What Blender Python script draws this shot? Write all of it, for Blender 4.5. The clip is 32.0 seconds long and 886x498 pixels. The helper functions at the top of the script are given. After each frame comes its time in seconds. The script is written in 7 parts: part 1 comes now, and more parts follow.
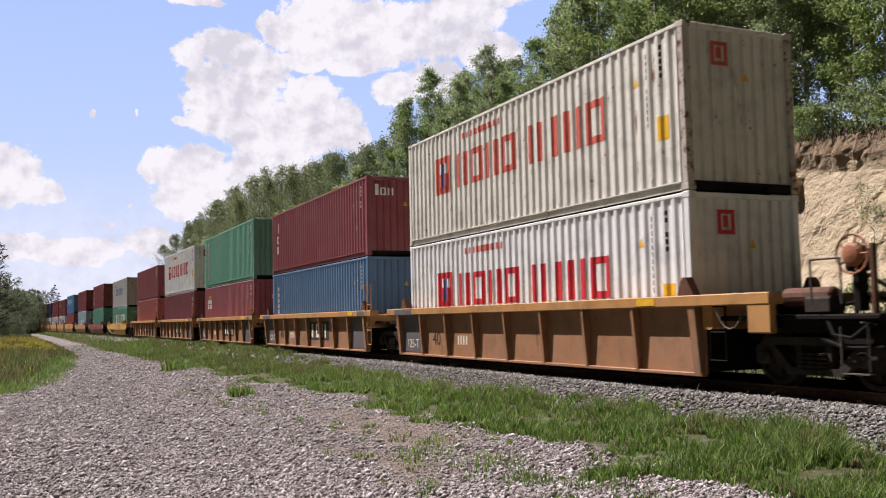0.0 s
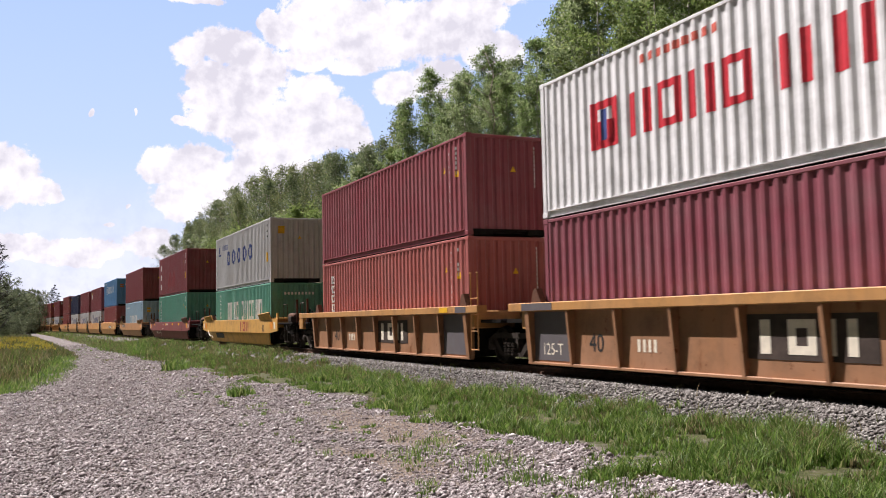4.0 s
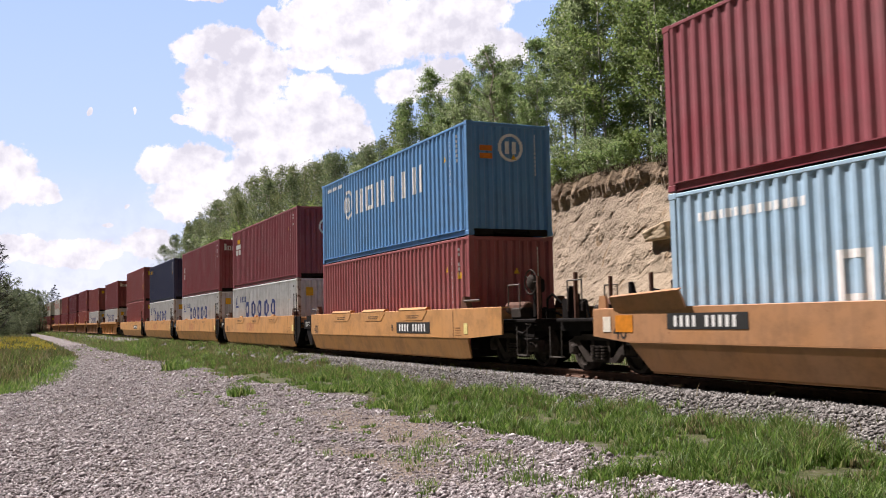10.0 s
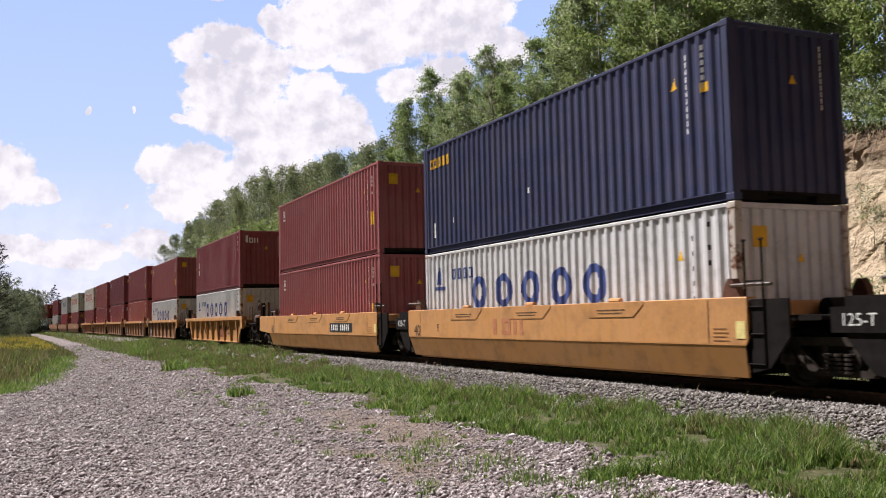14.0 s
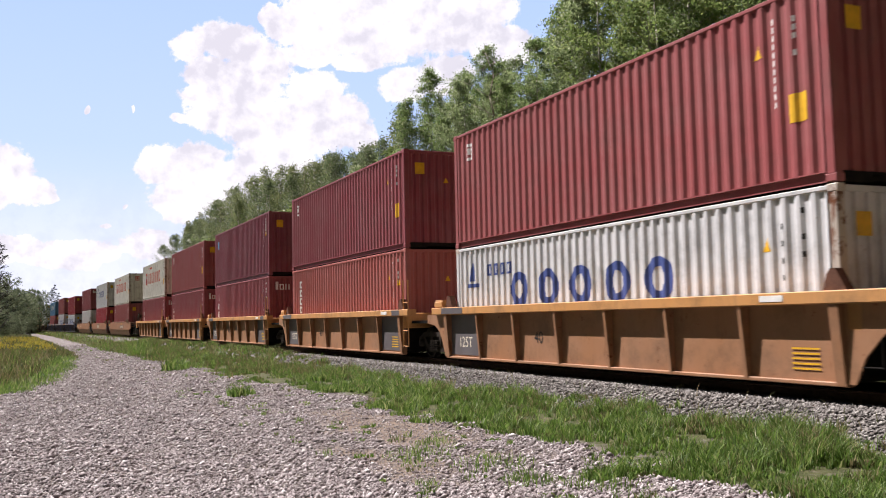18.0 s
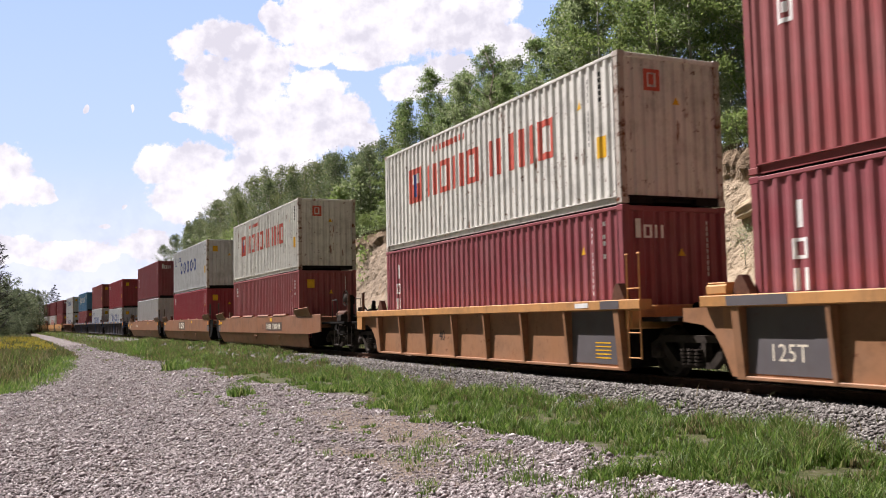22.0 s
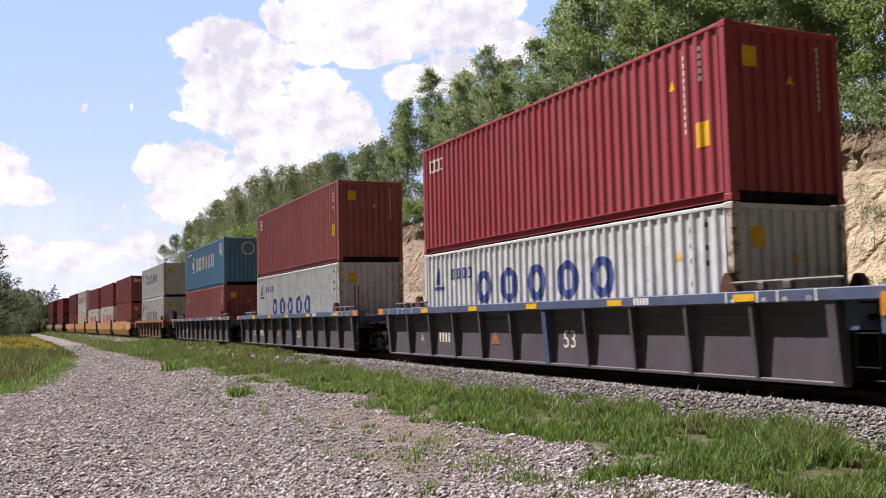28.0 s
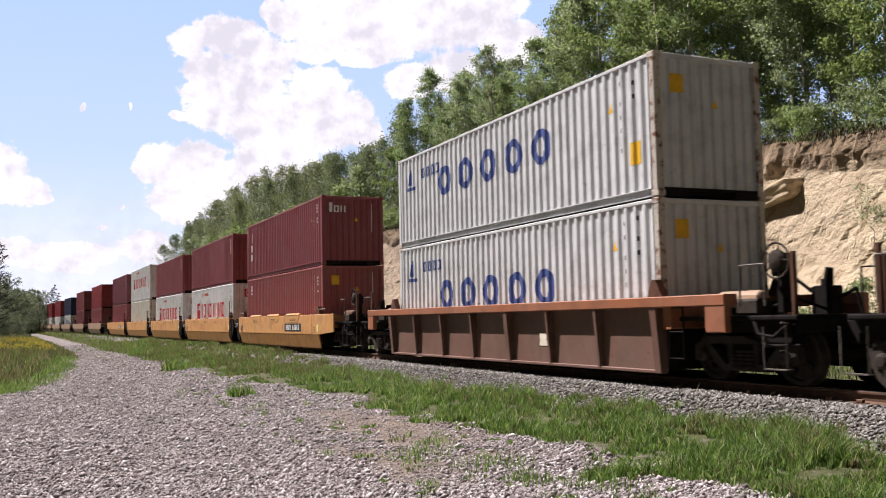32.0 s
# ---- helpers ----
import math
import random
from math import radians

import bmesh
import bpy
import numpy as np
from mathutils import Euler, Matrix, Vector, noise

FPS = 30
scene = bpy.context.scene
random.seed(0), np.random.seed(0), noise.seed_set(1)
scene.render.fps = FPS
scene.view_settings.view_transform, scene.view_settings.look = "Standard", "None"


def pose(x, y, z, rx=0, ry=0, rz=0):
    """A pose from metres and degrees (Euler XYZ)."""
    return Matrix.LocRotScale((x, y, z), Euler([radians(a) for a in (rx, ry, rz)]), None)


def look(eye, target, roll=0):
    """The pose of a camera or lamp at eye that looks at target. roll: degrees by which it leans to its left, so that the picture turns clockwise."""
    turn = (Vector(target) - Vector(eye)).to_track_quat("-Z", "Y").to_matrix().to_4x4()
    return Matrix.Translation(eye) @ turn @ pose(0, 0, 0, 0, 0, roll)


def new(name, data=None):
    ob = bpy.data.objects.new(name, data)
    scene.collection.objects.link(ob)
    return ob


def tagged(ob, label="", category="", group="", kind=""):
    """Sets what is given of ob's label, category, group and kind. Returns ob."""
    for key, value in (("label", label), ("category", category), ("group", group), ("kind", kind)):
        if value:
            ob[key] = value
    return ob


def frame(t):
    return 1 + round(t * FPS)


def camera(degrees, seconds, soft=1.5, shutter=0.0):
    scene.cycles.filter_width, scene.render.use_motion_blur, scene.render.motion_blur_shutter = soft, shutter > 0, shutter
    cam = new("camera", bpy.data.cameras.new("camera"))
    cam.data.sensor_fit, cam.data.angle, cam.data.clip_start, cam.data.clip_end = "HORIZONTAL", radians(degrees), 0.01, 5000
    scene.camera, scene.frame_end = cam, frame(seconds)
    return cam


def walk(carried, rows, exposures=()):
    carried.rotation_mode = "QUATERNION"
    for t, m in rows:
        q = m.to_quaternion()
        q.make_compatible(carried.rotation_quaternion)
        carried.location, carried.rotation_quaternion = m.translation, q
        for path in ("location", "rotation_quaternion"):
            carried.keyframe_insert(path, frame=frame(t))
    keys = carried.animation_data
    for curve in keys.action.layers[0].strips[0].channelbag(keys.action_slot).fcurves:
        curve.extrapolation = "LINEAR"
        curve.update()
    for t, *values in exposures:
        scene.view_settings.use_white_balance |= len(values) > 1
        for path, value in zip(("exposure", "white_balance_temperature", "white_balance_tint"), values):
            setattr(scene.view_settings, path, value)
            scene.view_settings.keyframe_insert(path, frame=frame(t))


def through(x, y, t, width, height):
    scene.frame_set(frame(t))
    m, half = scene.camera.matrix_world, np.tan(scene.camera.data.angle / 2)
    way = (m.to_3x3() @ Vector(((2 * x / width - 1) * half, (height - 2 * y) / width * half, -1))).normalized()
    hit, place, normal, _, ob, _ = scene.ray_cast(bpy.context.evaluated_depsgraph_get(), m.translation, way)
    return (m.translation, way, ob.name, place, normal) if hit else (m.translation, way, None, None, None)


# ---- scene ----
from collections import defaultdict

# ---- camera: a tripod beside the track ----
EYE = (0.0, 0.0, 1.12)
cam = camera(51.28, 32.0, soft=1.0, shutter=0.12)
AIM = look(EYE, (EYE[0] - 9.0966, EYE[1] + 4.0882, EYE[2] + 0.7444), roll=-1.183)
walk(cam, [(0, AIM), (32, AIM)], exposures=[(t, 0.75 + e, 6420, 18) for t, e in ((0, -0.14), (1, -0.05), (2, 0.0), (5, 0.02), (10, 0.02), (12, -0.06), (14, -0.06), (16.5, 0.06), (20, 0.1), (22, 0.04), (24, -0.02), (27, 0.0), (30, 0.1), (32, 0.08))])

# ---- daylight ----
SUN_TO = Vector((-0.47, -0.31, 0.826)).normalized()
world = bpy.data.worlds.new("world")
scene.world = world
world.use_nodes = True
wn = world.node_tree.nodes
sky = wn.new("ShaderNodeTexSky")
sky.sky_type, sky.sun_disc = "NISHITA", False
sky.sun_elevation = math.asin(SUN_TO.z)
sky.sun_rotation = math.atan2(SUN_TO.x, SUN_TO.y)
sky.air_density, sky.dust_density, sky.ozone_density = 1.0, 1.6, 1.2
wn["Background"].inputs["Strength"].default_value = 0.005
world.node_tree.links.new(sky.outputs[0], wn["Background"].inputs["Color"])
sun_data = bpy.data.lights.new("sun", "SUN")
sun_data.energy, sun_data.angle, sun_data.color = 5.6, radians(0.53), (1.0, 0.955, 0.88)
sun = new("sun", sun_data)
sun.matrix_basis = SUN_TO.to_track_quat("Z", "Y").to_matrix().to_4x4()

# ---- track line and train speed ----
TRACK_Y = 11.23          # centre line at x = 0
BEND = -1.3758e-4        # the track bends towards the road far off


def track_y(x):
    return TRACK_Y + BEND * x * x


def run(t):
    """Metres that the train has gone at t seconds."""
    return 13.6528 * t + 0.02001 * t * t


# ---- materials ----
def nodes_of(m):
    return m.node_tree.nodes, m.node_tree.links


def base_mat(name, rough=0.6, metal=0.0):
    m = bpy.data.materials.new(name)
    m.use_nodes = True
    n, l = nodes_of(m)
    b = n["Principled BSDF"]
    b.inputs["Roughness"].default_value = rough
    b.inputs["Metallic"].default_value = metal
    b.inputs["Specular IOR Level"].default_value = 0.25
    return m, n, l, b


def noise_node(n, l, vec, scale, detail=4.0, rough=0.6):
    t = n.new("ShaderNodeTexNoise")
    t.inputs["Scale"].default_value, t.inputs["Detail"].default_value = scale, detail
    t.inputs["Roughness"].default_value = rough
    if vec:
        l.new(vec, t.inputs["Vector"])
    return t.outputs["Fac"]


def ramp(n, l, fac, stops):
    r = n.new("ShaderNodeValToRGB")
    e = r.color_ramp.elements
    while len(e) < len(stops):
        e.new(0.5)
    for el, (p, c) in zip(e, stops):
        el.position = p
        el.color = (*c, 1) if len(c) == 3 else c
    l.new(fac, r.inputs[0])
    return r.outputs[0]


def mix(n, l, fac, a, b, mode="MIX"):
    m = n.new("ShaderNodeMix")
    m.data_type, m.blend_type = "RGBA", mode
    for sock, v in ((m.inputs[0], fac), (m.inputs[6], a), (m.inputs[7], b)):
        if hasattr(v, "is_linked"):
            l.new(v, sock)
        elif isinstance(v, (int, float)):
            sock.default_value = v
        else:
            sock.default_value = (*v, 1)
    return m.outputs[2]


def coords(n, l, scale=(1, 1, 1), kind="Object"):
    tc = n.new("ShaderNodeTexCoord")
    mp = n.new("ShaderNodeMapping")
    mp.inputs["Scale"].default_value = scale
    l.new(tc.outputs[kind], mp.inputs["Vector"])
    return mp.outputs[0]


def bump(n, l, b, height, strength=0.2, dist=0.02):
    bp = n.new("ShaderNodeBump")
    bp.inputs["Strength"].default_value, bp.inputs["Distance"].default_value = strength, dist
    l.new(height, bp.inputs["Height"])
    l.new(bp.outputs[0], b.inputs["Normal"])


MATS = {}
RUST = (0.13, 0.045, 0.02)


def paint(name, col, rust=0.3, fade=0.25, grime=0.15, rough=0.5, dirt=(0.16, 0.12, 0.09)):
    """Weathered steel paint: fading in broad patches, rain streaks down, rust in specks."""
    if name in MATS:
        return MATS[name]
    m, n, l, b = base_mat(name, rough)
    b.inputs["Specular IOR Level"].default_value = 0.2
    rnd = n.new("ShaderNodeObjectInfo").outputs["Random"]
    v = coords(n, l)
    add = n.new("ShaderNodeVectorMath")
    add.operation = "MULTIPLY_ADD"
    comb = n.new("ShaderNodeCombineXYZ")
    for i in range(3):
        l.new(rnd, comb.inputs[i])
    l.new(comb.outputs[0], add.inputs[0])
    add.inputs[1].default_value = (37, 19, 11)
    l.new(v, add.inputs[2])
    st = n.new("ShaderNodeMapping")
    st.inputs["Scale"].default_value = (5.0, 5.0, 0.35)
    l.new(add.outputs[0], st.inputs["Vector"])
    pale = tuple(min(1, c * 0.75 + 0.09) for c in col)
    dark = tuple(c * 0.72 for c in col)
    broad = ramp(n, l, noise_node(n, l, add.outputs[0], 0.9, 3), [(0.35, (0, 0, 0)), (0.7, (1, 1, 1))])
    f1 = n.new("ShaderNodeMath")
    f1.operation = "MULTIPLY"
    l.new(broad, f1.inputs[0])
    f1.inputs[1].default_value = fade
    c = mix(n, l, f1.outputs[0], col, pale)
    streak = ramp(n, l, noise_node(n, l, st.outputs[0], 1.0, 5, 0.65), [(0.52, (0, 0, 0)), (0.78, (1, 1, 1))])
    f2 = n.new("ShaderNodeMath")
    f2.operation = "MULTIPLY"
    l.new(streak, f2.inputs[0])
    f2.inputs[1].default_value = 0.45
    c = mix(n, l, f2.outputs[0], c, tuple(0.5 * a + 0.5 * d for a, d in zip(dark, dirt)))
    smudge = ramp(n, l, noise_node(n, l, add.outputs[0], 1.7, 9, 0.72), [(0.47, (0, 0, 0)), (0.66, (1, 1, 1))])
    f4 = n.new("ShaderNodeMath")
    f4.operation = "MULTIPLY"
    l.new(smudge, f4.inputs[0])
    f4.inputs[1].default_value = grime
    c = mix(n, l, f4.outputs[0], c, tuple(0.35 * a + 0.35 * d for a, d in zip(dark, dirt)))
    speck = ramp(n, l, noise_node(n, l, add.outputs[0], 5.0, 8, 0.7), [(0.70 - 0.13 * rust, (0, 0, 0)), (0.76 - 0.10 * rust, (1, 1, 1))])
    f3 = n.new("ShaderNodeMath")
    f3.operation = "MULTIPLY"
    l.new(speck, f3.inputs[0])
    f3.inputs[1].default_value = min(1, 0.5 + rust)
    c = mix(n, l, f3.outputs[0], c, RUST)
    if rust > 0.5:
        runs = n.new("ShaderNodeMapping")
        runs.inputs["Scale"].default_value = (3.4, 3.4, 0.8)
        l.new(add.outputs[0], runs.inputs["Vector"])
        c = mix(n, l, ramp(n, l, noise_node(n, l, runs.outputs[0], 1.0, 9, 0.68), [(0.615, (0, 0, 0)), (0.68, (0.9, 0.9, 0.9))]), c, (0.17, 0.065, 0.03))
    l.new(c, b.inputs["Base Color"])
    bump(n, l, b, noise_node(n, l, add.outputs[0], 14, 4), 0.08, 0.01)
    MATS[name] = m
    return m


def plain(name, col, rough=0.6, metal=0.0, var=0.25, scale=6.0, bumps=0.1, gloss=0.25):
    if name in MATS:
        return MATS[name]
    m, n, l, b = base_mat(name, rough, metal)
    b.inputs["Specular IOR Level"].default_value = gloss
    v = coords(n, l)
    f = noise_node(n, l, v, scale, 6, 0.65)
    c = ramp(n, l, f, [(0.3, tuple(x * (1 - var) for x in col)), (0.7, tuple(min(1, x * (1 + var)) for x in col))])
    l.new(c, b.inputs["Base Color"])
    bump(n, l, b, noise_node(n, l, v, scale * 5, 4), bumps, 0.01)
    MATS[name] = m
    return m


PAINTS = {
    "maroon": ((0.265, 0.064, 0.079), 0.10, 0.45), "purple": ((0.215, 0.056, 0.078), 0.12, 0.45), "brick": ((0.31, 0.083, 0.087), 0.15, 0.45),
    "red": ((0.33, 0.048, 0.066), 0.05, 0.25), "coral": ((0.37, 0.105, 0.095), 0.10, 0.4), "white": ((0.75, 0.755, 0.775), 0.08, 0.1),
    "cream": ((0.71, 0.685, 0.625), 0.6, 0.2), "oldwhite": ((0.72, 0.711, 0.666), 0.75, 0.2), "bone": ((0.60, 0.612, 0.635), 0.35, 0.2),
    "grey": ((0.52, 0.517, 0.535), 0.25, 0.25), "rose": ((0.36, 0.115, 0.14), 0.15, 0.45), "green": ((0.16, 0.39, 0.295), 0.1, 0.4), "teal": ((0.12, 0.35, 0.27), 0.12, 0.4),
    "blue": ((0.095, 0.19, 0.345), 0.25, 0.35), "navy": ((0.036, 0.044, 0.105), 0.1, 0.25), "sky": ((0.36, 0.52, 0.66), 0.15, 0.3),
    "azure": ((0.115, 0.28, 0.54), 0.15, 0.3), "faded_azure": ((0.09, 0.222, 0.39), 0.3, 0.45),
    "car_orange": ((0.56, 0.28, 0.10), 0.25, 0.35), "car_yellow": ((0.58, 0.32, 0.08), 0.2, 0.3), "car_brown": ((0.27, 0.12, 0.062), 0.5, 0.4),
    "car_rust": ((0.34, 0.17, 0.088), 0.6, 0.4), "car_blue": ((0.072, 0.1, 0.19), 0.3, 0.45), "car_dark": ((0.09, 0.08, 0.1), 0.5, 0.4),
    "car_maroon": ((0.20, 0.042, 0.046), 0.25, 0.35), "car_ochre": ((0.44, 0.22, 0.10), 0.4, 0.4), "car_tan": ((0.33, 0.22, 0.15), 0.4, 0.4), "car_umber": ((0.16, 0.085, 0.065), 0.5, 0.4),
    "panel_grey": ((0.115, 0.105, 0.115), 0.4, 0.4),
    "old_post": ((0.52, 0.47, 0.42), 1.5, 0.3), "chord_orange": ((0.48, 0.245, 0.085), 0.4, 0.35), "chord_rust": ((0.32, 0.12, 0.06), 0.5, 0.4),
}


def P(key):
    c, r, f = PAINTS[key]
    pale = key in ("cream", "oldwhite", "bone", "white")
    return paint("paint_" + key, c, r, f, 0.5 if key.startswith(("car_", "chord")) else 0.38 if pale else 0.22, dirt=(0.17, 0.165, 0.165) if pale else (0.16, 0.12, 0.09))


BLACK = plain("black_iron", (0.014, 0.012, 0.0115), 0.8, 0.0, 0.4, 5.0, 0.3, 0.06)
IRON = plain("brown_iron", (0.045, 0.037, 0.032), 0.8, 0.0, 0.4, 5.0, 0.3, 0.08)
GRIP = plain("worn_grey_steel", (0.11, 0.095, 0.085), 0.6, 0.2, 0.3, 4.0, 0.1)
TREAD = plain("polished_steel", (0.45, 0.43, 0.41), 0.28, 0.9, 0.15, 8.0, 0.05)
RAILSIDE = plain("rusty_rail", (0.11, 0.06, 0.04), 0.8, 0.0, 0.3, 9.0, 0.2)
D_WHITE = plain("white_marking", (0.75, 0.75, 0.74), 0.6, 0, 0.12)
D_RED = plain("red_marking", (0.52, 0.03, 0.045), 0.55, 0, 0.15)
D_FADERED = plain("faded_red_marking", (0.55, 0.11, 0.08), 0.6, 0, 0.2)
D_BLUE = plain("blue_marking", (0.055, 0.085, 0.26), 0.6, 0, 0.3, 3.0)
D_YELLOW = plain("yellow_marking", (0.70, 0.40, 0.02), 0.55, 0, 0.15)
D_BLACK = plain("black_marking", (0.03, 0.03, 0.03), 0.6, 0, 0.2)
D_CREAM = plain("cream_marking", (0.72, 0.66, 0.55), 0.6, 0, 0.15)
D_OLDRED = plain("worn_red_marking", (0.30, 0.075, 0.05), 0.6, 0, 0.4, 3.0)


# ---- mesh helpers ----
class Geo:
    """Vertices and faces of one mesh."""

    def __init__(self):
        self.v, self.f = [], []

    def add(self, vs, fs):
        k = len(self.v)
        self.v += [tuple(p) for p in vs]
        self.f += [tuple(i + k for i in q) for q in fs]
        return self

    def box(self, x0, x1, y0, y1, z0, z1):
        return self.add([(x, y, z) for x in (x0, x1) for y in (y0, y1) for z in (z0, z1)],
                        [(0, 1, 3, 2), (4, 6, 7, 5), (0, 4, 5, 1), (2, 3, 7, 6), (0, 2, 6, 4), (1, 5, 7, 3)])

    def cbox(self, x0, x1, y0, y1, z0, z1, c=0.012):
        """A box with chamfered long edges (along its longest side)."""
        d = (x1 - x0, y1 - y0, z1 - z0)
        a = d.index(max(d))
        lo, hi = (x0, y0, z0), (x1, y1, z1)
        b, e = [(1, 2), (2, 0), (0, 1)][a]
        c = min(c, 0.4 * min(d[b], d[e]))
        ring = [(lo[b] + c, lo[e]), (hi[b] - c, lo[e]), (hi[b], lo[e] + c), (hi[b], hi[e] - c), (hi[b] - c, hi[e]), (lo[b] + c, hi[e]), (lo[b], hi[e] - c), (lo[b], lo[e] + c)]
        vs = []
        for s in (lo[a], hi[a]):
            for p, q in ring:
                w = [0, 0, 0]
                w[a], w[b], w[e] = s, p, q
                vs.append(w)
        fs = [(i, (i + 1) % 8, 8 + (i + 1) % 8, 8 + i) for i in range(8)] + [tuple(range(7, -1, -1)), tuple(range(8, 16))]
        return self.add(vs, fs)

    def prism(self, pts, y0, y1):
        """An outline in x and z, drawn out along y."""
        n = len(pts)
        return self.add([(x, y0, z) for x, z in pts] + [(x, y1, z) for x, z in pts],
                        [tuple(range(n)), tuple(range(2 * n - 1, n - 1, -1))] + [(i, n + i, n + (i + 1) % n, (i + 1) % n) for i in range(n)])

    def bar(self, pts, x0, x1):
        """An outline in y and z, drawn out along x."""
        n = len(pts)
        return self.add([(x0, y, z) for y, z in pts] + [(x1, y, z) for y, z in pts],
                        [tuple(range(n - 1, -1, -1)), tuple(range(n, 2 * n))] + [(i, (i + 1) % n, n + (i + 1) % n, n + i) for i in range(n)])

    def tube(self, p, q, r, n=6, r2=None):
        p, q = Vector(p), Vector(q)
        r2 = r if r2 is None else r2
        w = (q - p).normalized()
        a = w.orthogonal().normalized()
        b = w.cross(a)
        vs = [p + (a * math.cos(6.2832 * i / n) + b * math.sin(6.2832 * i / n)) * r for i in range(n)]
        vs += [q + (a * math.cos(6.2832 * i / n) + b * math.sin(6.2832 * i / n)) * r2 for i in range(n)]
        return self.add(vs, [(i, (i + 1) % n, n + (i + 1) % n, n + i) for i in range(n)] + [tuple(range(n - 1, -1, -1)), tuple(range(n, 2 * n))])

    def path(self, pts, r, n=6):
        for p, q in zip(pts, pts[1:]):
            self.tube(p, q, r, n)
        return self

    def ring(self, c, axis, R, r, n=14, m=5):
        """A torus about axis 'x' or 'y'."""
        c = Vector(c)
        vs, fs = [], []
        for i in range(n):
            a = 6.2832 * i / n
            for j in range(m):
                b = 6.2832 * j / m
                k, h = R + r * math.cos(b), r * math.sin(b)
                vs.append(c + (Vector((h, k * math.cos(a), k * math.sin(a))) if axis == "x" else Vector((k * math.cos(a), h, k * math.sin(a)))))
                fs.append((i * m + j, ((i + 1) % n) * m + j, ((i + 1) % n) * m + (j + 1) % m, i * m + (j + 1) % m))
        return self.add(vs, fs)

    def lathe(self, prof, c=(0, 0, 0), n=20):
        """Rings (y, radius) about the y axis."""
        vs, fs = [], []
        for y, r in prof:
            vs += [(c[0] + r * math.cos(6.2832 * i / n), c[1] + y, c[2] + r * math.sin(6.2832 * i / n)) for i in range(n)]
        for k in range(len(prof) - 1):
            fs += [(k * n + i, (k + 1) * n + i, (k + 1) * n + (i + 1) % n, k * n + (i + 1) % n) for i in range(n)]
        fs += [tuple(range(n)), tuple(range(len(prof) * n - 1, (len(prof) - 1) * n - 1, -1))]
        return self.add(vs, fs)

    def mesh(self, name, mat, smooth=False):
        me = bpy.data.meshes.new(name)
        me.from_pydata([tuple(p) for p in self.v], [], self.f)
        bm = bmesh.new()
        bm.from_mesh(me)
        bmesh.ops.recalc_face_normals(bm, faces=bm.faces)
        bm.to_mesh(me)
        bm.free()
        if mat:
            me.materials.append(mat)
        if smooth:
            me.shade_smooth()
        return me


CACHE = {}
JOINED = ("code_marks", "small_marks", "number_bars", "bare_patch", "end_code", "end_marks", "panel_marks", "yellow_lines", "pale_label", "spring_set", "brake_rigging")


def part(name, make, mat, parent, label="", key=None, at=None, smooth=False):
    """One mesh under a thing or a part. make: a Geo, or a function that gives one; key: alike parts share their mesh."""
    k = (key, mat.name) if key else None
    me = CACHE.get(k) if k else None
    if me is None:
        me = (make if isinstance(make, Geo) else make()).mesh(name, mat, smooth)
        if k:
            CACHE[k] = me
    ob = new(name, me)
    ob.parent = parent
    if at is not None:
        ob.matrix_basis = at if isinstance(at, Matrix) else Matrix.Translation(at)
    if label:
        ob["label"] = label
    if name in JOINED:
        ob["kind"] = "stuff"
    return ob


# ---- shipping containers ----
LEN, WID = 12.192, 2.438
RIBS, PANEL = 42, 5.90
PITCH = 2 * PANEL / RIBS
DEPTH = 0.036


def rib_breaks():
    out = []
    for i in range(RIBS):
        x = -PANEL + i * PITCH
        out += [(x, 0.0), (x + 0.072, 0.0), (x + 0.140, DEPTH), (x + 0.212, DEPTH)]
    return out + [(PANEL, 0.0)]


BREAKS = rib_breaks()
BX = np.array([b[0] for b in BREAKS])
BD = np.array([b[1] for b in BREAKS])


def rib_depth(x):
    return float(np.interp(x, BX, BD))


def side_panel_geo(h):
    g = Geo()
    y = -(WID / 2 - 0.012)
    z0, z1 = 0.15, h - 0.075
    n = len(BREAKS)
    vs = [(x, y + d, z0) for x, d in BREAKS] + [(x, y + d, z1) for x, d in BREAKS]
    back = [(x, y + d + 0.02, z0) for x, d in BREAKS] + [(x, y + d + 0.02, z1) for x, d in BREAKS]
    fs = [(i, i + 1, n + i + 1, n + i) for i in range(n - 1)]
    fs += [(2 * n + i, 2 * n + n + i, 2 * n + n + i + 1, 2 * n + i + 1) for i in range(n - 1)]
    fs += [(n + i, n + i + 1, 3 * n + i + 1, 3 * n + i) for i in range(n - 1)]
    return g.add(vs + back, fs)


def end_wall_geo(h):
    """The wall across an end, with upright folds."""
    g = Geo()
    x = LEN / 2 - 0.03
    n, span = 9, 1.08
    pts = []
    for i in range(n):
        y = -span + i * 2 * span / n
        w = 2 * span / n
        pts += [(y, 0.0), (y + 0.45 * w, 0.0), (y + 0.62 * w, 0.04), (y + 0.83 * w, 0.04)]
    pts.append((span, 0.0))
    k = len(pts)
    vs = [(x - d, y, z) for z in (0.16, h - 0.09) for y, d in pts] + [(x - d - 0.02, y, z) for z in (0.16, h - 0.09) for y, d in pts]
    fs = [(i, i + 1, k + i + 1, k + i) for i in range(k - 1)] + [(2 * k + i, 3 * k + i, 3 * k + i + 1, 2 * k + i + 1) for i in range(k - 1)]
    return g.add(vs, fs)


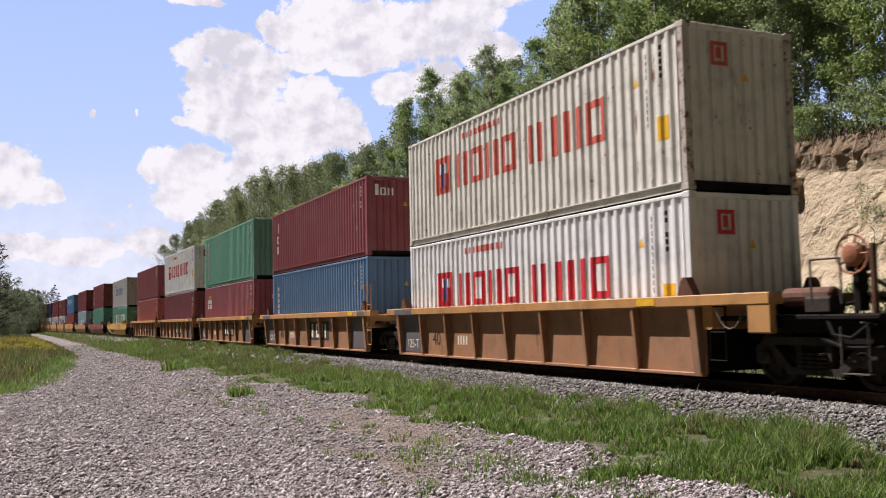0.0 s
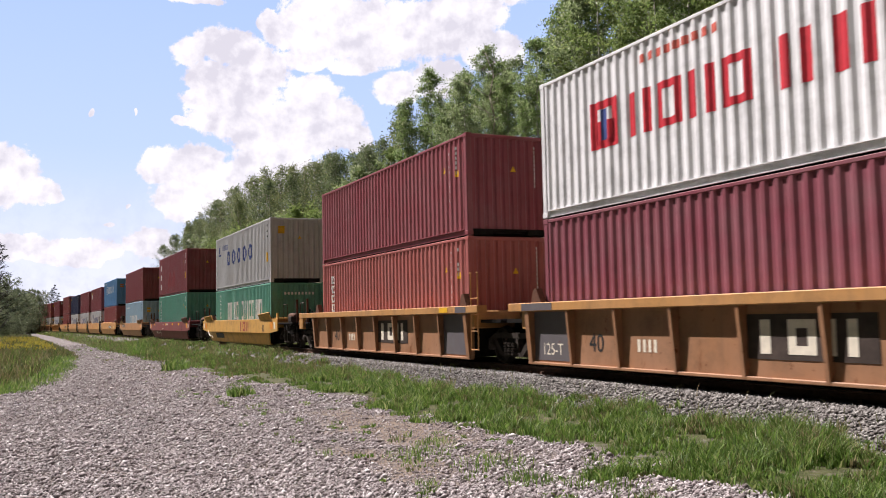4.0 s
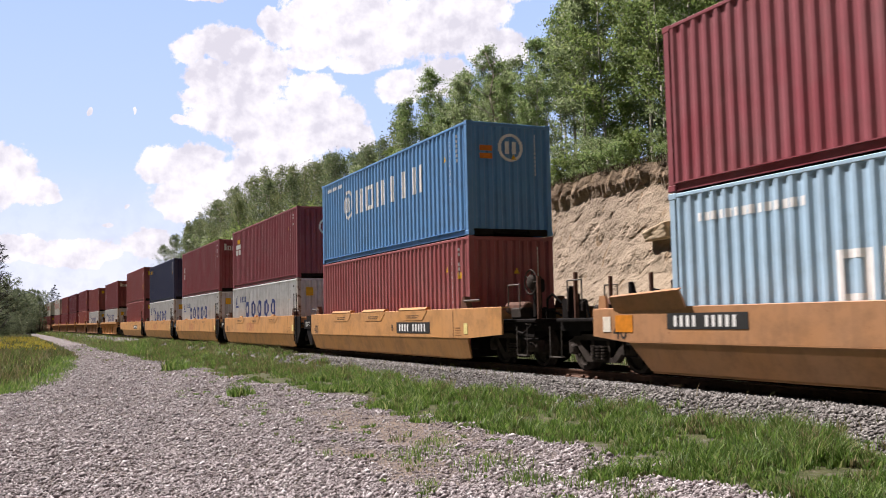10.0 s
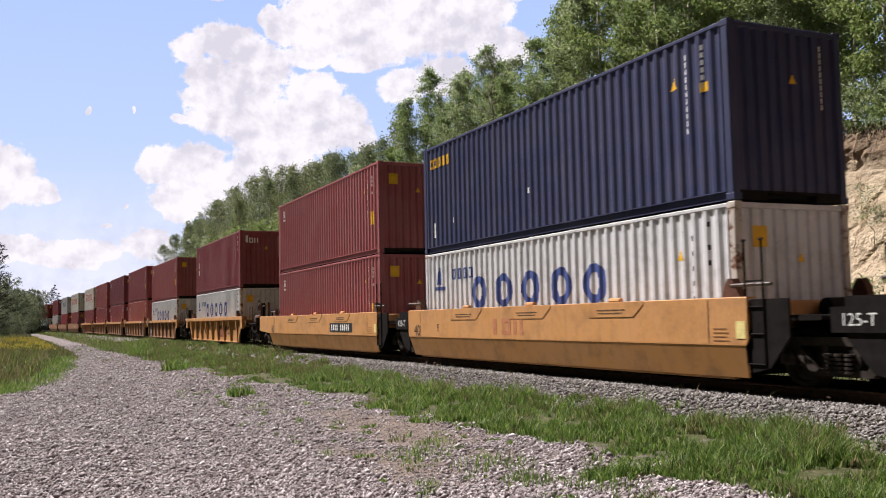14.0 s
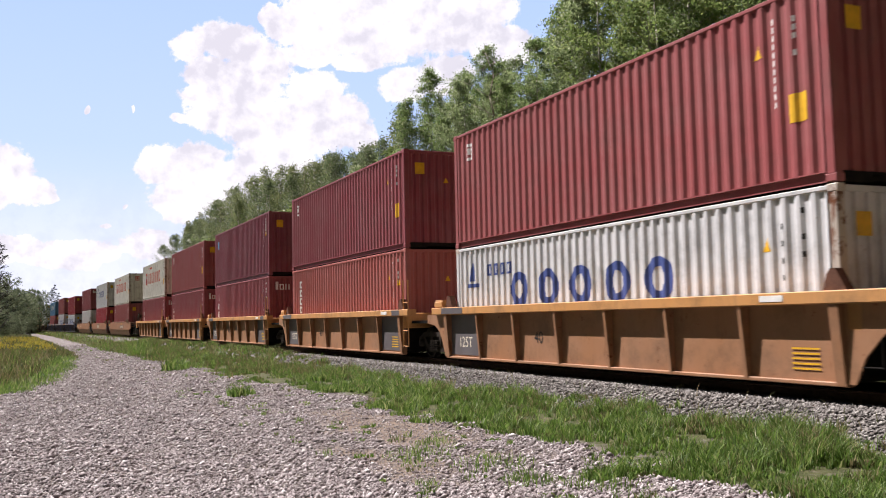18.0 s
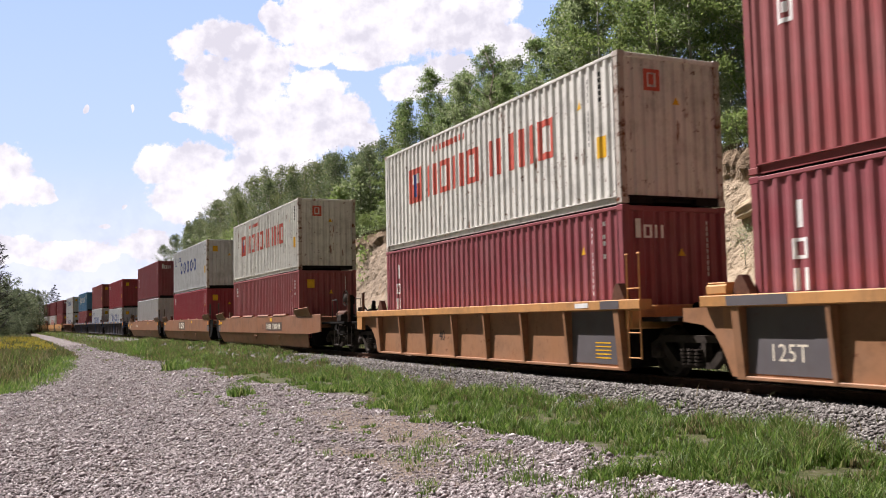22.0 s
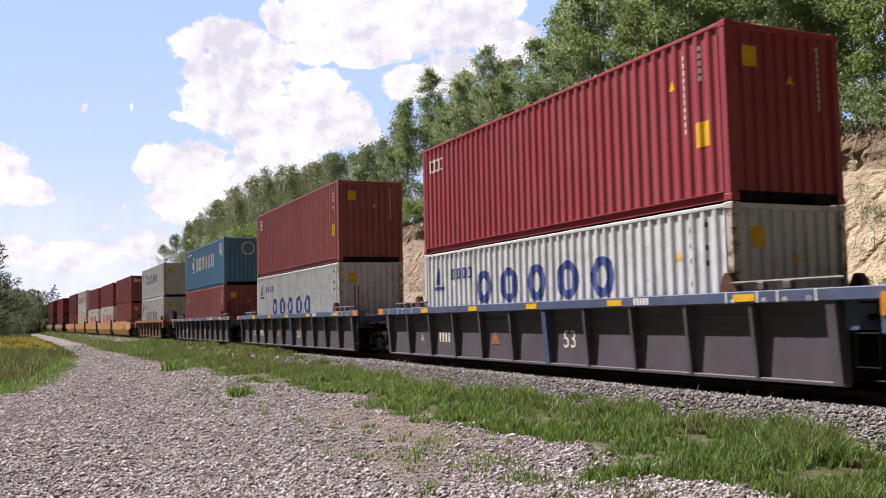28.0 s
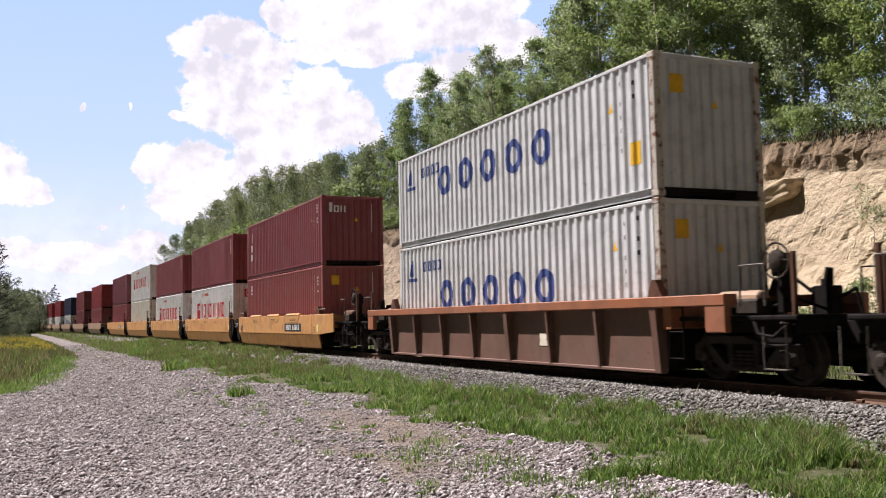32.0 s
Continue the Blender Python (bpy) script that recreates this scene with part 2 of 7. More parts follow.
def roof_geo(h):
    g = Geo()
    n = 28
    pts = []
    for i in range(n):
        x = -5.95 + i * 11.9 / n
        pts += [(x, 0), (x + 0.2, 0), (x + 0.25, -0.02), (x + 0.38, -0.02)]
    pts.append((5.95, 0))
    k = len(pts)
    vs = [(x, y, h - 0.03 + d) for y in (-1.15, 1.15) for x, d in pts]
    return g.add(vs, [(i, i + 1, k + i + 1, k + i) for i in range(k - 1)])


def end_sill_geo():
    g = Geo()
    x0, x1 = LEN / 2 - 0.14, LEN / 2 - 0.008
    for s in (-1, 1):
        g.cbox(x0, x1, min(s * 1.06, s * 0.52), max(s * 1.06, s * 0.52), 0.0, 0.16)
    return g.box(x0, x1, -0.52, 0.52, 0.12, 0.16)


# outlines of plain marks: width, then the spans in z at a place u (0..1) across it
def m_ring(u, t=0.29, zt=0.22):
    s = math.sqrt(max(0, 1 - (2 * u - 1) ** 2))
    inner = 1 - 2 * t
    a = abs(2 * u - 1)
    lo, hi = 0.5 - 0.5 * s, 0.5 + 0.5 * s
    if a < inner:
        k = (0.5 - zt) * math.sqrt(1 - (a / inner) ** 2)
        return [(lo, 0.5 - k), (0.5 + k, hi)]
    return [(lo, hi)]


def m_posts(u):
    if u < 0.34 or u > 0.66:
        return [(0, 1)]
    return [(0.38, 0.62)]


def m_posts_low(u):
    if u < 0.3 or u > 0.7:
        return [(0, 1)]
    return [(0.0, 0.25), (0.75, 1)]


def m_slats(u):
    return [(0, 1)] if u < 0.24 or u > 0.76 else [(0.35, 0.8)] if 0.4 < u < 0.6 else []


def m_block(u):
    return [(0, 1)]


def m_split(u):
    return [(0, 1)] if u < 0.32 or u > 0.68 else []


def m_stem(u):
    return [(0, 1)] if 0.3 < u < 0.7 else []


def m_disc(u):
    s = math.sqrt(max(0, 1 - (2 * u - 1) ** 2))
    return [(0.5 - 0.5 * s, 0.5 + 0.5 * s)]


def m_wedge(u):
    return [(0, 1 - abs(2 * u - 1))]


def m_frame(u):
    return [(0, 1)] if u < 0.24 or u > 0.76 else [(0, 0.17), (0.83, 1)]


def marks_geo(items, y=None, step=0.03, flat=False):
    """items: (x0, z0, width, height, outline). Follows the folds of the side."""
    g = Geo()
    yb = -(WID / 2 - 0.012) - 0.004 if y is None else y
    for x0, z0, w, h, fn in items:
        inside = [] if flat else [b for b in BX if x0 < b < x0 + w]
        xs = sorted(set([x0 + w * i / max(1, round(w / step)) for i in range(max(1, round(w / step)) + 1)] + inside))
        if fn in (m_block, m_frame, m_posts, m_posts_low, m_slats, m_split, m_stem):
            cuts = {m_block: (), m_frame: (0.24, 0.76), m_posts: (0.34, 0.66), m_posts_low: (0.3, 0.7), m_slats: (0.24, 0.4, 0.6, 0.76), m_split: (0.32, 0.68), m_stem: (0.3, 0.7)}[fn]
            xs = sorted([x0, x0 + w] + inside + [x0 + c * w for c in cuts])
        for a, b in zip(xs, xs[1:]):
            if b - a < 1e-5:
                continue
            da, db = (0, 0) if flat else (rib_depth(a), rib_depth(b))
            for lo, hi in fn(((a + b) / 2 - x0) / w):
                if hi - lo > 0.01:
                    g.add([(a, yb + da, z0 + lo * h), (b, yb + db, z0 + lo * h), (b, yb + db, z0 + hi * h), (a, yb + da, z0 + hi * h)], [(0, 1, 2, 3)])
    return g


def row(x, z, count, w, h, gap, fn, skip=()):
    return [(x + i * (w + gap), z, w, h, fn) for i in range(count) if i not in skip]


def column(x, z, count, w, h, gap, fn):
    return [(x, z - i * (h + gap), w, h, fn) for i in range(count)]


def end_marks_geo(items):
    """Marks on the end wall: (y0, z0, width, height, outline), y0 from the near side."""
    g = Geo()
    x = LEN / 2 - 0.024
    for y0, z0, w, h, fn in items:
        k = 1 if fn is m_block else max(6, round(w / 0.03))
        for i in range(k):
            a, b = i / k, (i + 1) / k
            for lo, hi in fn((a + b) / 2):
                if hi - lo > 0.01:
                    g.add([(x, y0 + a * w, z0 + lo * h), (x, y0 + b * w, z0 + lo * h), (x, y0 + b * w, z0 + hi * h), (x, y0 + a * w, z0 + hi * h)], [(0, 1, 2, 3)])
    return g


def liner_marks(style, h, box):
    """The painted marks of a container, as plain shapes in the line's colours."""
    m = h - 2.591

    def add(name, items, mat, label, end=False):
        if name == "line_mark":
            for x0, z0, w, hh, fn in items:
                # one piece a shape
                part("mark_shape", (lambda: marks_geo([(x0, z0, w, hh, fn)])), mat, box, key=(style, round(h, 2), round(x0, 3), round(z0, 3)))
            return
        part(name, (lambda: end_marks_geo(items)) if end else (lambda: marks_geo(items)), mat, box, label, key=(name, style, round(h, 2), label))

    if style in ("ym", "ym_old"):
        red = D_RED if style == "ym" else D_FADERED
        if style == "ym_old":
            z, hh = 0.96 + m, 0.85
        else:
            z, hh = 0.87 + m, 0.80
        items = [(x, z, 0.64, hh, fn) for x, fn in zip((-2.95, -2.12, -1.29, -0.46, 0.75, 1.58, 2.25, 3.08), (m_split, m_frame, m_split, m_frame, m_split, m_stem, m_split, m_frame))]
        add("line_mark", items, red, "row of red block shapes")
        add("emblem", [(-4.2, z - 0.05, 0.9, hh + 0.12, m_frame), (-4.04, z + 0.02, 0.2, 0.45, m_block), (-3.64, z + 0.02, 0.2, 0.45, m_block)], red, "red square emblem")
        add("emblem_bar", [(-3.85, z + 0.1, 0.2, hh - 0.2, m_block)], D_BLUE, "blue upright bar")
        add("small_marks", row(-2.6, h - 0.45, 9, 0.16, 0.15, 0.08, m_block), D_FADERED, "small faded red marks")
        add("end_emblem", [(-0.62, h - 0.72, 0.38, 0.42, m_frame), (-0.50, h - 0.6, 0.12, 0.2, m_block)], red, "red square on the end", True)
    elif style in ("cosco", "cosco_low", "cosco_mid"):
        z = {"cosco_low": 1.08, "cosco_mid": 1.2}.get(style, 1.18 + 0.25 * m)
        add("line_mark", row(-2.95 if style == "cosco_mid" else -3.27, z, 5, 0.80, 0.78, 0.45, m_ring), D_BLUE, "row of five blue rings")
        add("small_marks", row(-4.4, h - 0.75, 4, 0.24, 0.27, 0.07, m_frame) + [(-5.35, h - 0.85, 0.3, 0.5, m_wedge), (-5.5, h - 1.0, 0.62, 0.09, m_block)], D_BLUE, "small faded blue marks")
    elif style in ("hanjin", "hanjin_old"):
        col = D_WHITE if style == "hanjin" else D_CREAM
        add("line_mark", [(-2.42 + 0.98 * i, 1.15 + m, 0.70, 0.78, fn) for i, fn in enumerate((m_split, m_frame, m_split, m_stem, m_stem, m_split))], col, "row of white block shapes")
        add("emblem", [(-3.6, 1.05 + m, 0.85, 1.0, lambda u: m_ring(u, 0.13, 0.10)), (-3.33, 1.3 + m, 0.3, 0.5, m_split)], col, "white ring emblem")
        add("small_marks", row(-5.5, h - 0.36, 9, 0.13, 0.12, 0.06, m_block), col, "small white marks")
        if style == "hanjin":
            add("end_emblem", [(-0.32, h - 1.0, 0.72, 0.72, lambda u: m_ring(u, 0.12, 0.10)), (-0.12, h - 0.8, 0.32, 0.32, m_split)], col, "white ring on the end", True)
            add("end_label", [(-0.85, h - 0.75, 0.36, 0.14, m_block), (-0.85, h - 0.95, 0.36, 0.14, m_block)], plain("orange_marking", (0.6, 0.17, 0.02)), "orange label on the end", True)
        else:
            add("end_emblem", [(-0.25, h - 0.95, 0.72, 0.72, lambda u: m_ring(u, 0.1, 0.08))], col, "thin white ring on the end", True)
            add("patch", [(4.75, h - 0.75, 0.5, 0.5, m_frame), (4.9, h - 0.9, 0.5, 0.3, m_block)], col, "white number panel")
    elif style == "china":
        add("line_mark", [(-3.05 + 0.53 * i, 0.98, 0.44, 0.92, fn) for i, fn in enumerate((m_frame, m_split, m_stem, m_split, m_frame))] + [(0.2 + 0.53 * i, 0.98, 0.44, 0.92, fn) for i, fn in enumerate((m_frame, m_split, m_stem, m_frame, m_frame, m_stem, m_split, m_frame))], D_WHITE, "row of tall white block shapes")
        add("small_marks", column(-5.1, 2.0, 4, 0.34, 0.34, 0.12, m_frame), D_WHITE, "column of white block marks")
        add("end_marks", [(-0.6 + 0.16 * i, h - 0.55, 0.09, 0.12, m_block) for i in range(9)], D_WHITE, "small white marks on the end", True)
    elif style == "senator":
        add("line_mark", [(-2.6 + 0.76 * i, 0.95, 0.62, 0.72, fn) for i, fn in enumerate((m_frame, m_split, m_frame, m_split, m_stem, m_frame, m_split))], D_WHITE, "row of white block shapes")
        add("small_marks", row(-5.4, 2.35, 14, 0.12, 0.14, 0.05, m_block), D_WHITE, "thin line of white marks")
        add("end_label", [(-0.85, h - 0.75, 0.3, 0.16, m_block), (-0.85, h - 1.0, 0.3, 0.2, m_block)], D_YELLOW, "yellow label on the end", True)
    elif style == "dongfang":
        add("panel", [(-5.35, 0.45, 0.34, h - 0.75, m_block)], D_WHITE, "upright white panel")
        g_items = [(-5.28, 0.55 + i * (h - 0.95) / 8, 0.2, 0.17, m_frame) for i in range(8)]
        part("panel_marks", lambda: marks_geo(g_items, -(WID / 2 - 0.012) - 0.009), D_BLACK, box, "dark marks on the panel", key=("dfm", round(h, 2)))
    elif style == "triton":
        add("line_mark", column(-5.05, h - 0.75, 6, 0.30, 0.27, 0.06, m_posts_low), D_WHITE, "column of white block marks")
    elif style in ("tex", "tex_end"):
        add("line_mark", [(-5.3, h - 0.85, 0.28, 0.4, m_stem), (-5.3, h - 1.3, 0.28, 0.3, m_frame), (-5.3, h - 1.75, 0.28, 0.32, m_split)], D_WHITE, "column of three white marks")
        add("end_mark", [(-0.92, h - 0.62, 0.12, 0.36, m_block), (-0.74, h - 0.62, 0.2, 0.25, m_frame), (-0.48, h - 0.62, 0.2, 0.25, m_split)], D_WHITE, "three white marks on the end", True)
    elif style == "beacon":
        add("emblem", [(-5.3, h - 0.95, 0.95, 0.22, m_block)] + row(-5.3, h - 1.25, 5, 0.14, 0.26, 0.06, m_block), D_WHITE, "white banner emblem")
        add("emblem_flag", [(-5.0, h - 0.68, 0.6, 0.2, m_block)], D_YELLOW, "yellow flag shape")
        if m > 0.2:
            add("end_emblem", [(-0.3, h - 1.15, 0.66, 0.66, lambda u: m_ring(u, 0.12, 0.10)), (-0.12, h - 0.98, 0.3, 0.3, m_split)], D_WHITE, "white ring on the end", True)
    elif style == "ues":
        add("line_mark", column(-5.3, h - 0.95, 3, 0.34, 0.42, 0.3, m_posts_low), D_WHITE, "column of slanted white marks")
        part("bare_patch", lambda: marks_geo([(-2.0 + 0.14 * i, 0.3 + 0.35 * abs(math.sin(i * 1.7)), 0.14, 0.6 + 0.5 * abs(math.sin(i * 2.9)), m_block) for i in range(24)]), plain("repainted_patch", (0.30, 0.066, 0.074), 0.55, 0, 0.3, 2.0), box, "brighter repainted patch", key=("ues", h))
    elif style == "seaco":
        add("line_mark", row(-5.65, h - 0.62, 5, 0.2, 0.26, 0.05, m_posts_low), D_YELLOW, "row of yellow marks")
        add("small_marks", [(-4.3, 0.7, 0.1, 0.12, m_block), (-0.4, 0.95, 0.1, 0.12, m_block), (-5.5, 0.4, 0.08, 0.4, m_block)], D_WHITE, "small white patches")
    elif style == "bridge":
        add("line_mark", column(-5.25, h - 0.75, 8, 0.22, 0.17, 0.07, m_frame), D_WHITE, "column of white marks")
    elif style in ("flag", "emblem"):
        add("emblem", [(-5.4, h - 0.75, 0.3, 0.42, m_frame), (-5.3, h - 0.6, 0.1, 0.16, m_block)], D_WHITE, "small white square emblem")
    elif style == "dcg":
        add("line_mark", row(-5.6, h - 0.72, 3, 0.24, 0.34, 0.05, m_frame), D_WHITE, "three white marks")
    elif style == "drop":
        add("emblem", [(-5.35, h - 0.9, 0.34, 0.46, m_disc)], plain("pale_blue_marking", (0.2, 0.5, 0.8)), "small pale blue emblem")
    # codes, warning labels near the leading end
    if style not in ("china",):
        code = D_WHITE if style not in ("ym", "ym_old", "cosco", "cosco_low", "cosco_mid", "senator") else D_BLACK
        seed = random.Random(style + str(round(h, 1)))
        codes = []
        for cx, zt, cnt in ((5.02, h - 0.42, 11), (5.42, h - 0.35, 6)):
            codes += [(cx, zt - i * 0.125, 0.05, 0.085, m_block) for i in range(cnt) if seed.random() > 0.1]
        if style in ("cosco", "cosco_low", "cosco_mid"):
            codes = codes[::2]
        add("code_marks", codes, code, "columns of small code marks")
        add("warning_triangle", [(4.62, h - 0.85, 0.2, 0.2, m_wedge)], D_YELLOW, "yellow warning triangle")
        if style != "hanjin_old":
            add("end_triangle", [(0.05, h - 0.95, 0.16, 0.16, m_wedge)], D_YELLOW, "yellow warning triangle", True)
        if style not in ("tex", "hanjin", "beacon", "senator", "cosco_low", "cosco_mid", "hanjin_old"):
            add("label_plate", [(5.28, h - 1.95, 0.36, 0.42, m_block)] if style in ("flag", "dcg", "ues", "ym", "ym_old", "cosco") else [(5.4, h - 1.05, 0.16, 0.16, m_block)], D_YELLOW, "yellow height label")
        if style in ("flag", "emblem", "dcg", "drop", "cosco", "cosco_low", "cosco_mid"):
            add("end_plate", [(-0.86, h - 0.72, 0.3, 0.34, m_block)], D_YELLOW, "yellow label on the end", True)
        if style not in ("ym", "ym_old", "cosco", "cosco_low", "cosco_mid"):
            add("end_code", [(0.74, h - 0.35 - i * 0.11, 0.03, 0.085, m_block) for i in range(10)], D_WHITE, "column of code marks on the end", True)


PAINT_WORDS = {"maroon": "dark maroon", "purple": "purplish maroon", "rose": "faded maroon", "brick": "brick red", "red": "bright red", "coral": "faded orange-red", "white": "clean white",
               "cream": "rusty cream", "oldwhite": "rusty white", "bone": "dirty off-white", "grey": "light grey", "green": "green", "teal": "bluish green",
               "blue": "faded blue", "navy": "dark navy", "sky": "pale blue", "azure": "bright blue", "faded_azure": "faded teal blue"}
STYLE_WORDS = {"ym": " with red block marks", "ym_old": " with faded red marks", "cosco": " with five blue rings", "cosco_low": " with five blue rings", "cosco_mid": " with five blue rings",
               "hanjin": " with white ring emblem", "hanjin_old": " with worn white marks", "china": " with tall white marks",
               "senator": " with white block marks", "dongfang": " with white panel", "triton": " with white marks", "seaco": " with small yellow marks"}


def container(color, h, style, spot):
    """A forty-foot steel box, its origin under its middle."""
    box = new("shipping_container")
    tagged(box, f"{PAINT_WORDS[color]} shipping container{STYLE_WORDS.get(style, '')}, {spot}", "container", "containers on the train")
    m = P(color)
    hk = round(h, 2)
    half, w2 = LEN / 2, WID / 2
    rot = Matrix.Rotation(math.pi, 4, "Z")
    part("side_panel", lambda: side_panel_geo(h), m, box, key=("sidep", hk))
    part("side_panel", None, m, box, key=("sidep", hk), at=rot)
    part("end_wall", lambda: end_wall_geo(h), m, box, key=("endw", hk))
    part("end_wall", None, m, box, key=("endw", hk), at=rot)
    part("roof", lambda: roof_geo(h), m, box, key=("roof", hk))
    part("floor", lambda: Geo().box(-half + 0.15, half - 0.15, -1.1, 1.1, 0.06, 0.14), BLACK, box, key="cfloor")
    def channel():
        o = -w2 + 0.004
        return Geo().bar([(o, 0.142), (o, 0.158), (o + 0.09, 0.158), (o + 0.09, 0.012), (o + 0.03, 0.012), (o + 0.03, 0.026), (o + 0.062, 0.026), (o + 0.062, 0.142)], -half + 0.18, half - 0.18)
    rusty = color in ("bone", "oldwhite", "cream")
    for sx in (-1, 1):
        for sy in (-1, 1):
            post = P("old_post") if rusty and sx > 0 else m
            part("corner_post", lambda: Geo().cbox(-0.085, 0.085, -0.075, 0.075, 0.118, h - 0.118, 0.02), post, box, key=("post", hk), at=(sx * (half - 0.09), sy * (w2 - 0.08), 0))
            for z in (0.0, h - 0.118):
                part("corner_casting", lambda: Geo().cbox(-0.089, 0.089, -0.081, 0.081, 0, 0.118, 0.015), P("old_post") if rusty else m, box, key="cast", at=(sx * (half - 0.089), sy * (w2 - 0.081), z))
    for sy in (-1, 1):
        part("top_rail", lambda: Geo().cbox(-half + 0.18, half - 0.18, -0.03, 0.03, h - 0.085, h - 0.015), m, box, key=("trail", hk), at=(0, sy * (w2 - 0.036), 0))
        part("bottom_rail", channel, m, box, key="brail", at=rot if sy > 0 else None)
    for k in (None, rot):
        part("end_rail", lambda: Geo().cbox(half - 0.12, half - 0.012, -1.06, 1.06, h - 0.11, h - 0.015), m, box, key=("erail", hk), at=k)
        # sill coloured black to stand for the shadowed gap below the box's end
        part("end_sill", end_sill_geo, BLACK, box, key="esill", at=k)
    liner_marks(style, h, box)
    return box


# ---- lettering that can be read (weights, lengths and unit letters) ----
def letters_geo(text, size):
    cu = bpy.data.curves.new("lettering", "FONT")
    cu.body, cu.size, cu.align_x, cu.resolution_u = text, size, "CENTER", 3
    ob = new("lettering", cu)
    me = bpy.data.meshes.new_from_object(ob.evaluated_get(bpy.context.evaluated_depsgraph_get()))
    g = Geo()
    g.add([(v.co.x, 0.0, v.co.y) for v in me.vertices], [tuple(p.vertices) for p in me.polygons])
    bpy.data.objects.remove(ob)
    bpy.data.meshes.remove(me)
    return g


# ---- well cars ----
GUIDE = plain("rusty_guide", (0.10, 0.045, 0.028), 0.75, 0, 0.4, 6.0, 0.3)
def truck(parent, x, spin):
    """A two-axle bogie at x. Its wheelsets go to the list spin."""
    t = part("bogie", lambda: Geo().cbox(-0.22, 0.22, -1.05, 1.05, 0.40, 0.66, 0.03), BLACK, parent, key="bolster", at=(x, 0, 0))

    def side_frame():
        g = Geo().prism([(-1.12, 0.60), (-0.8, 0.74), (0.8, 0.74), (1.12, 0.60), (1.10, 0.50), (0.72, 0.62), (-0.72, 0.62), (-1.10, 0.50)], -0.07, 0.07)
        g.prism([(-0.48, 0.20), (0.48, 0.20), (0.40, 0.30), (-0.40, 0.30)], -0.08, 0.08)
        for k in (-1, 1):
            a = [(k * 0.78, 0.64), (k * 0.92, 0.58), (k * 0.50, 0.20), (k * 0.38, 0.26)]
            g.prism(a if k > 0 else a[::-1], -0.065, 0.065)
            g.box(k * 0.27 - 0.05, k * 0.27 + 0.05, -0.07, 0.07, 0.28, 0.64)
            g.cbox(k * 1.0 - 0.13, k * 1.0 + 0.13, -0.09, 0.09, 0.34, 0.60, 0.03)
        return g
    for s in (-1, 1):
        part("side_frame", side_frame, IRON, t, key="sframe", at=(0, s * 1.0, 0))

        def springs():
            g = Geo()
            for i in (-0.18, 0, 0.18):
                for k in range(5):
                    g.tube((i, 0, 0.25 + 0.058 * k), (i, 0, 0.285 + 0.058 * k), 0.075, 8)
            return g
        part("spring_set", springs, IRON, t, key="springs", at=(0, s * 1.09, 0))
        for k in (-0.89, 0.89):
            part("bearing_cap", lambda: Geo().lathe([(-0.05, 0.11), (0.03, 0.11), (0.07, 0.07)], n=10), IRON, t, key="bcap", at=pose(k, s * 1.1, 0.44, 0, 0, 180 if s < 0 else 0))
    for k in (-0.89, 0.89):
        def wheelset():
            g = Geo().tube((0, -0.85, 0), (0, 0.85, 0), 0.085, 8)
            for s in (-1, 1):
                g.lathe([(s * 0.675, 0.445), (s * 0.69, 0.475), (s * 0.71, 0.45), (s * 0.72, 0.44), (s * 0.83, 0.43), (s * 0.83, 0.36), (s * 0.775, 0.34), (s * 0.76, 0.17), (s * 0.84, 0.15), (s * 0.84, 0.09)], n=24)
                for a in range(4):
                    c, q = math.cos(a * 1.5708), math.sin(a * 1.5708)
                    g.box(0.25 * c - 0.04, 0.25 * c + 0.04, s * 0.80 - 0.03, s * 0.80 + 0.03, 0.25 * q - 0.04, 0.25 * q + 0.04)
            return g
        w = part("wheelset", wheelset, IRON, t, key="wheelset", at=(k, 0, 0.44))
        spin.append((w, k, x))
    return t


def ladder_geo(hgt):
    """Two uprights with rungs in the lower part and short knobs on top."""
    g = Geo()
    for x in (-0.18, 0.18):
        g.tube((x, 0, 0.0), (x, 0, hgt), 0.017, 5)
        g.tube((x - 0.035, 0, hgt), (x + 0.035, 0, hgt), 0.02, 5)
    for z in (0.02, 0.46, 0.86, 1.24):
        if z < hgt:
            g.tube((-0.18, 0, z), (0.18, 0, z), 0.014, 5)
    return g


def brake_stand(parent, x, y, cast):
    st = part("brake_stand", lambda: Geo().cbox(-0.07, 0.07, -0.09, 0.09, 1.1, 2.0, 0.02), BLACK, parent, key="bstand", at=(x, y, 0))
    def wheel():
        g = Geo().ring((0, 0, 0), "y", 0.27, 0.017, 18, 5)
        for i in range(5):
            a = 6.2832 * i / 5
            g.tube((0, 0, 0), (0.27 * math.cos(a), 0, 0.27 * math.sin(a)), 0.014, 5)
        return g
    part("brake_wheel", wheel, cast, st, key="bwheel", at=(0.05, -0.2, 1.88))
    part("hub", lambda: Geo().lathe([(-0.06, 0.04), (-0.04, 0.12), (0.0, 0.17), (0.06, 0.17), (0.16, 0.1)], n=14), cast, st, "cast hub", key="bhub", at=(0.05, -0.2, 1.88))
    part("gear_box", lambda: Geo().cbox(-0.16, 0.16, -0.1, 0.1, 1.65, 1.95, 0.04), BLACK, st, key="gbox")


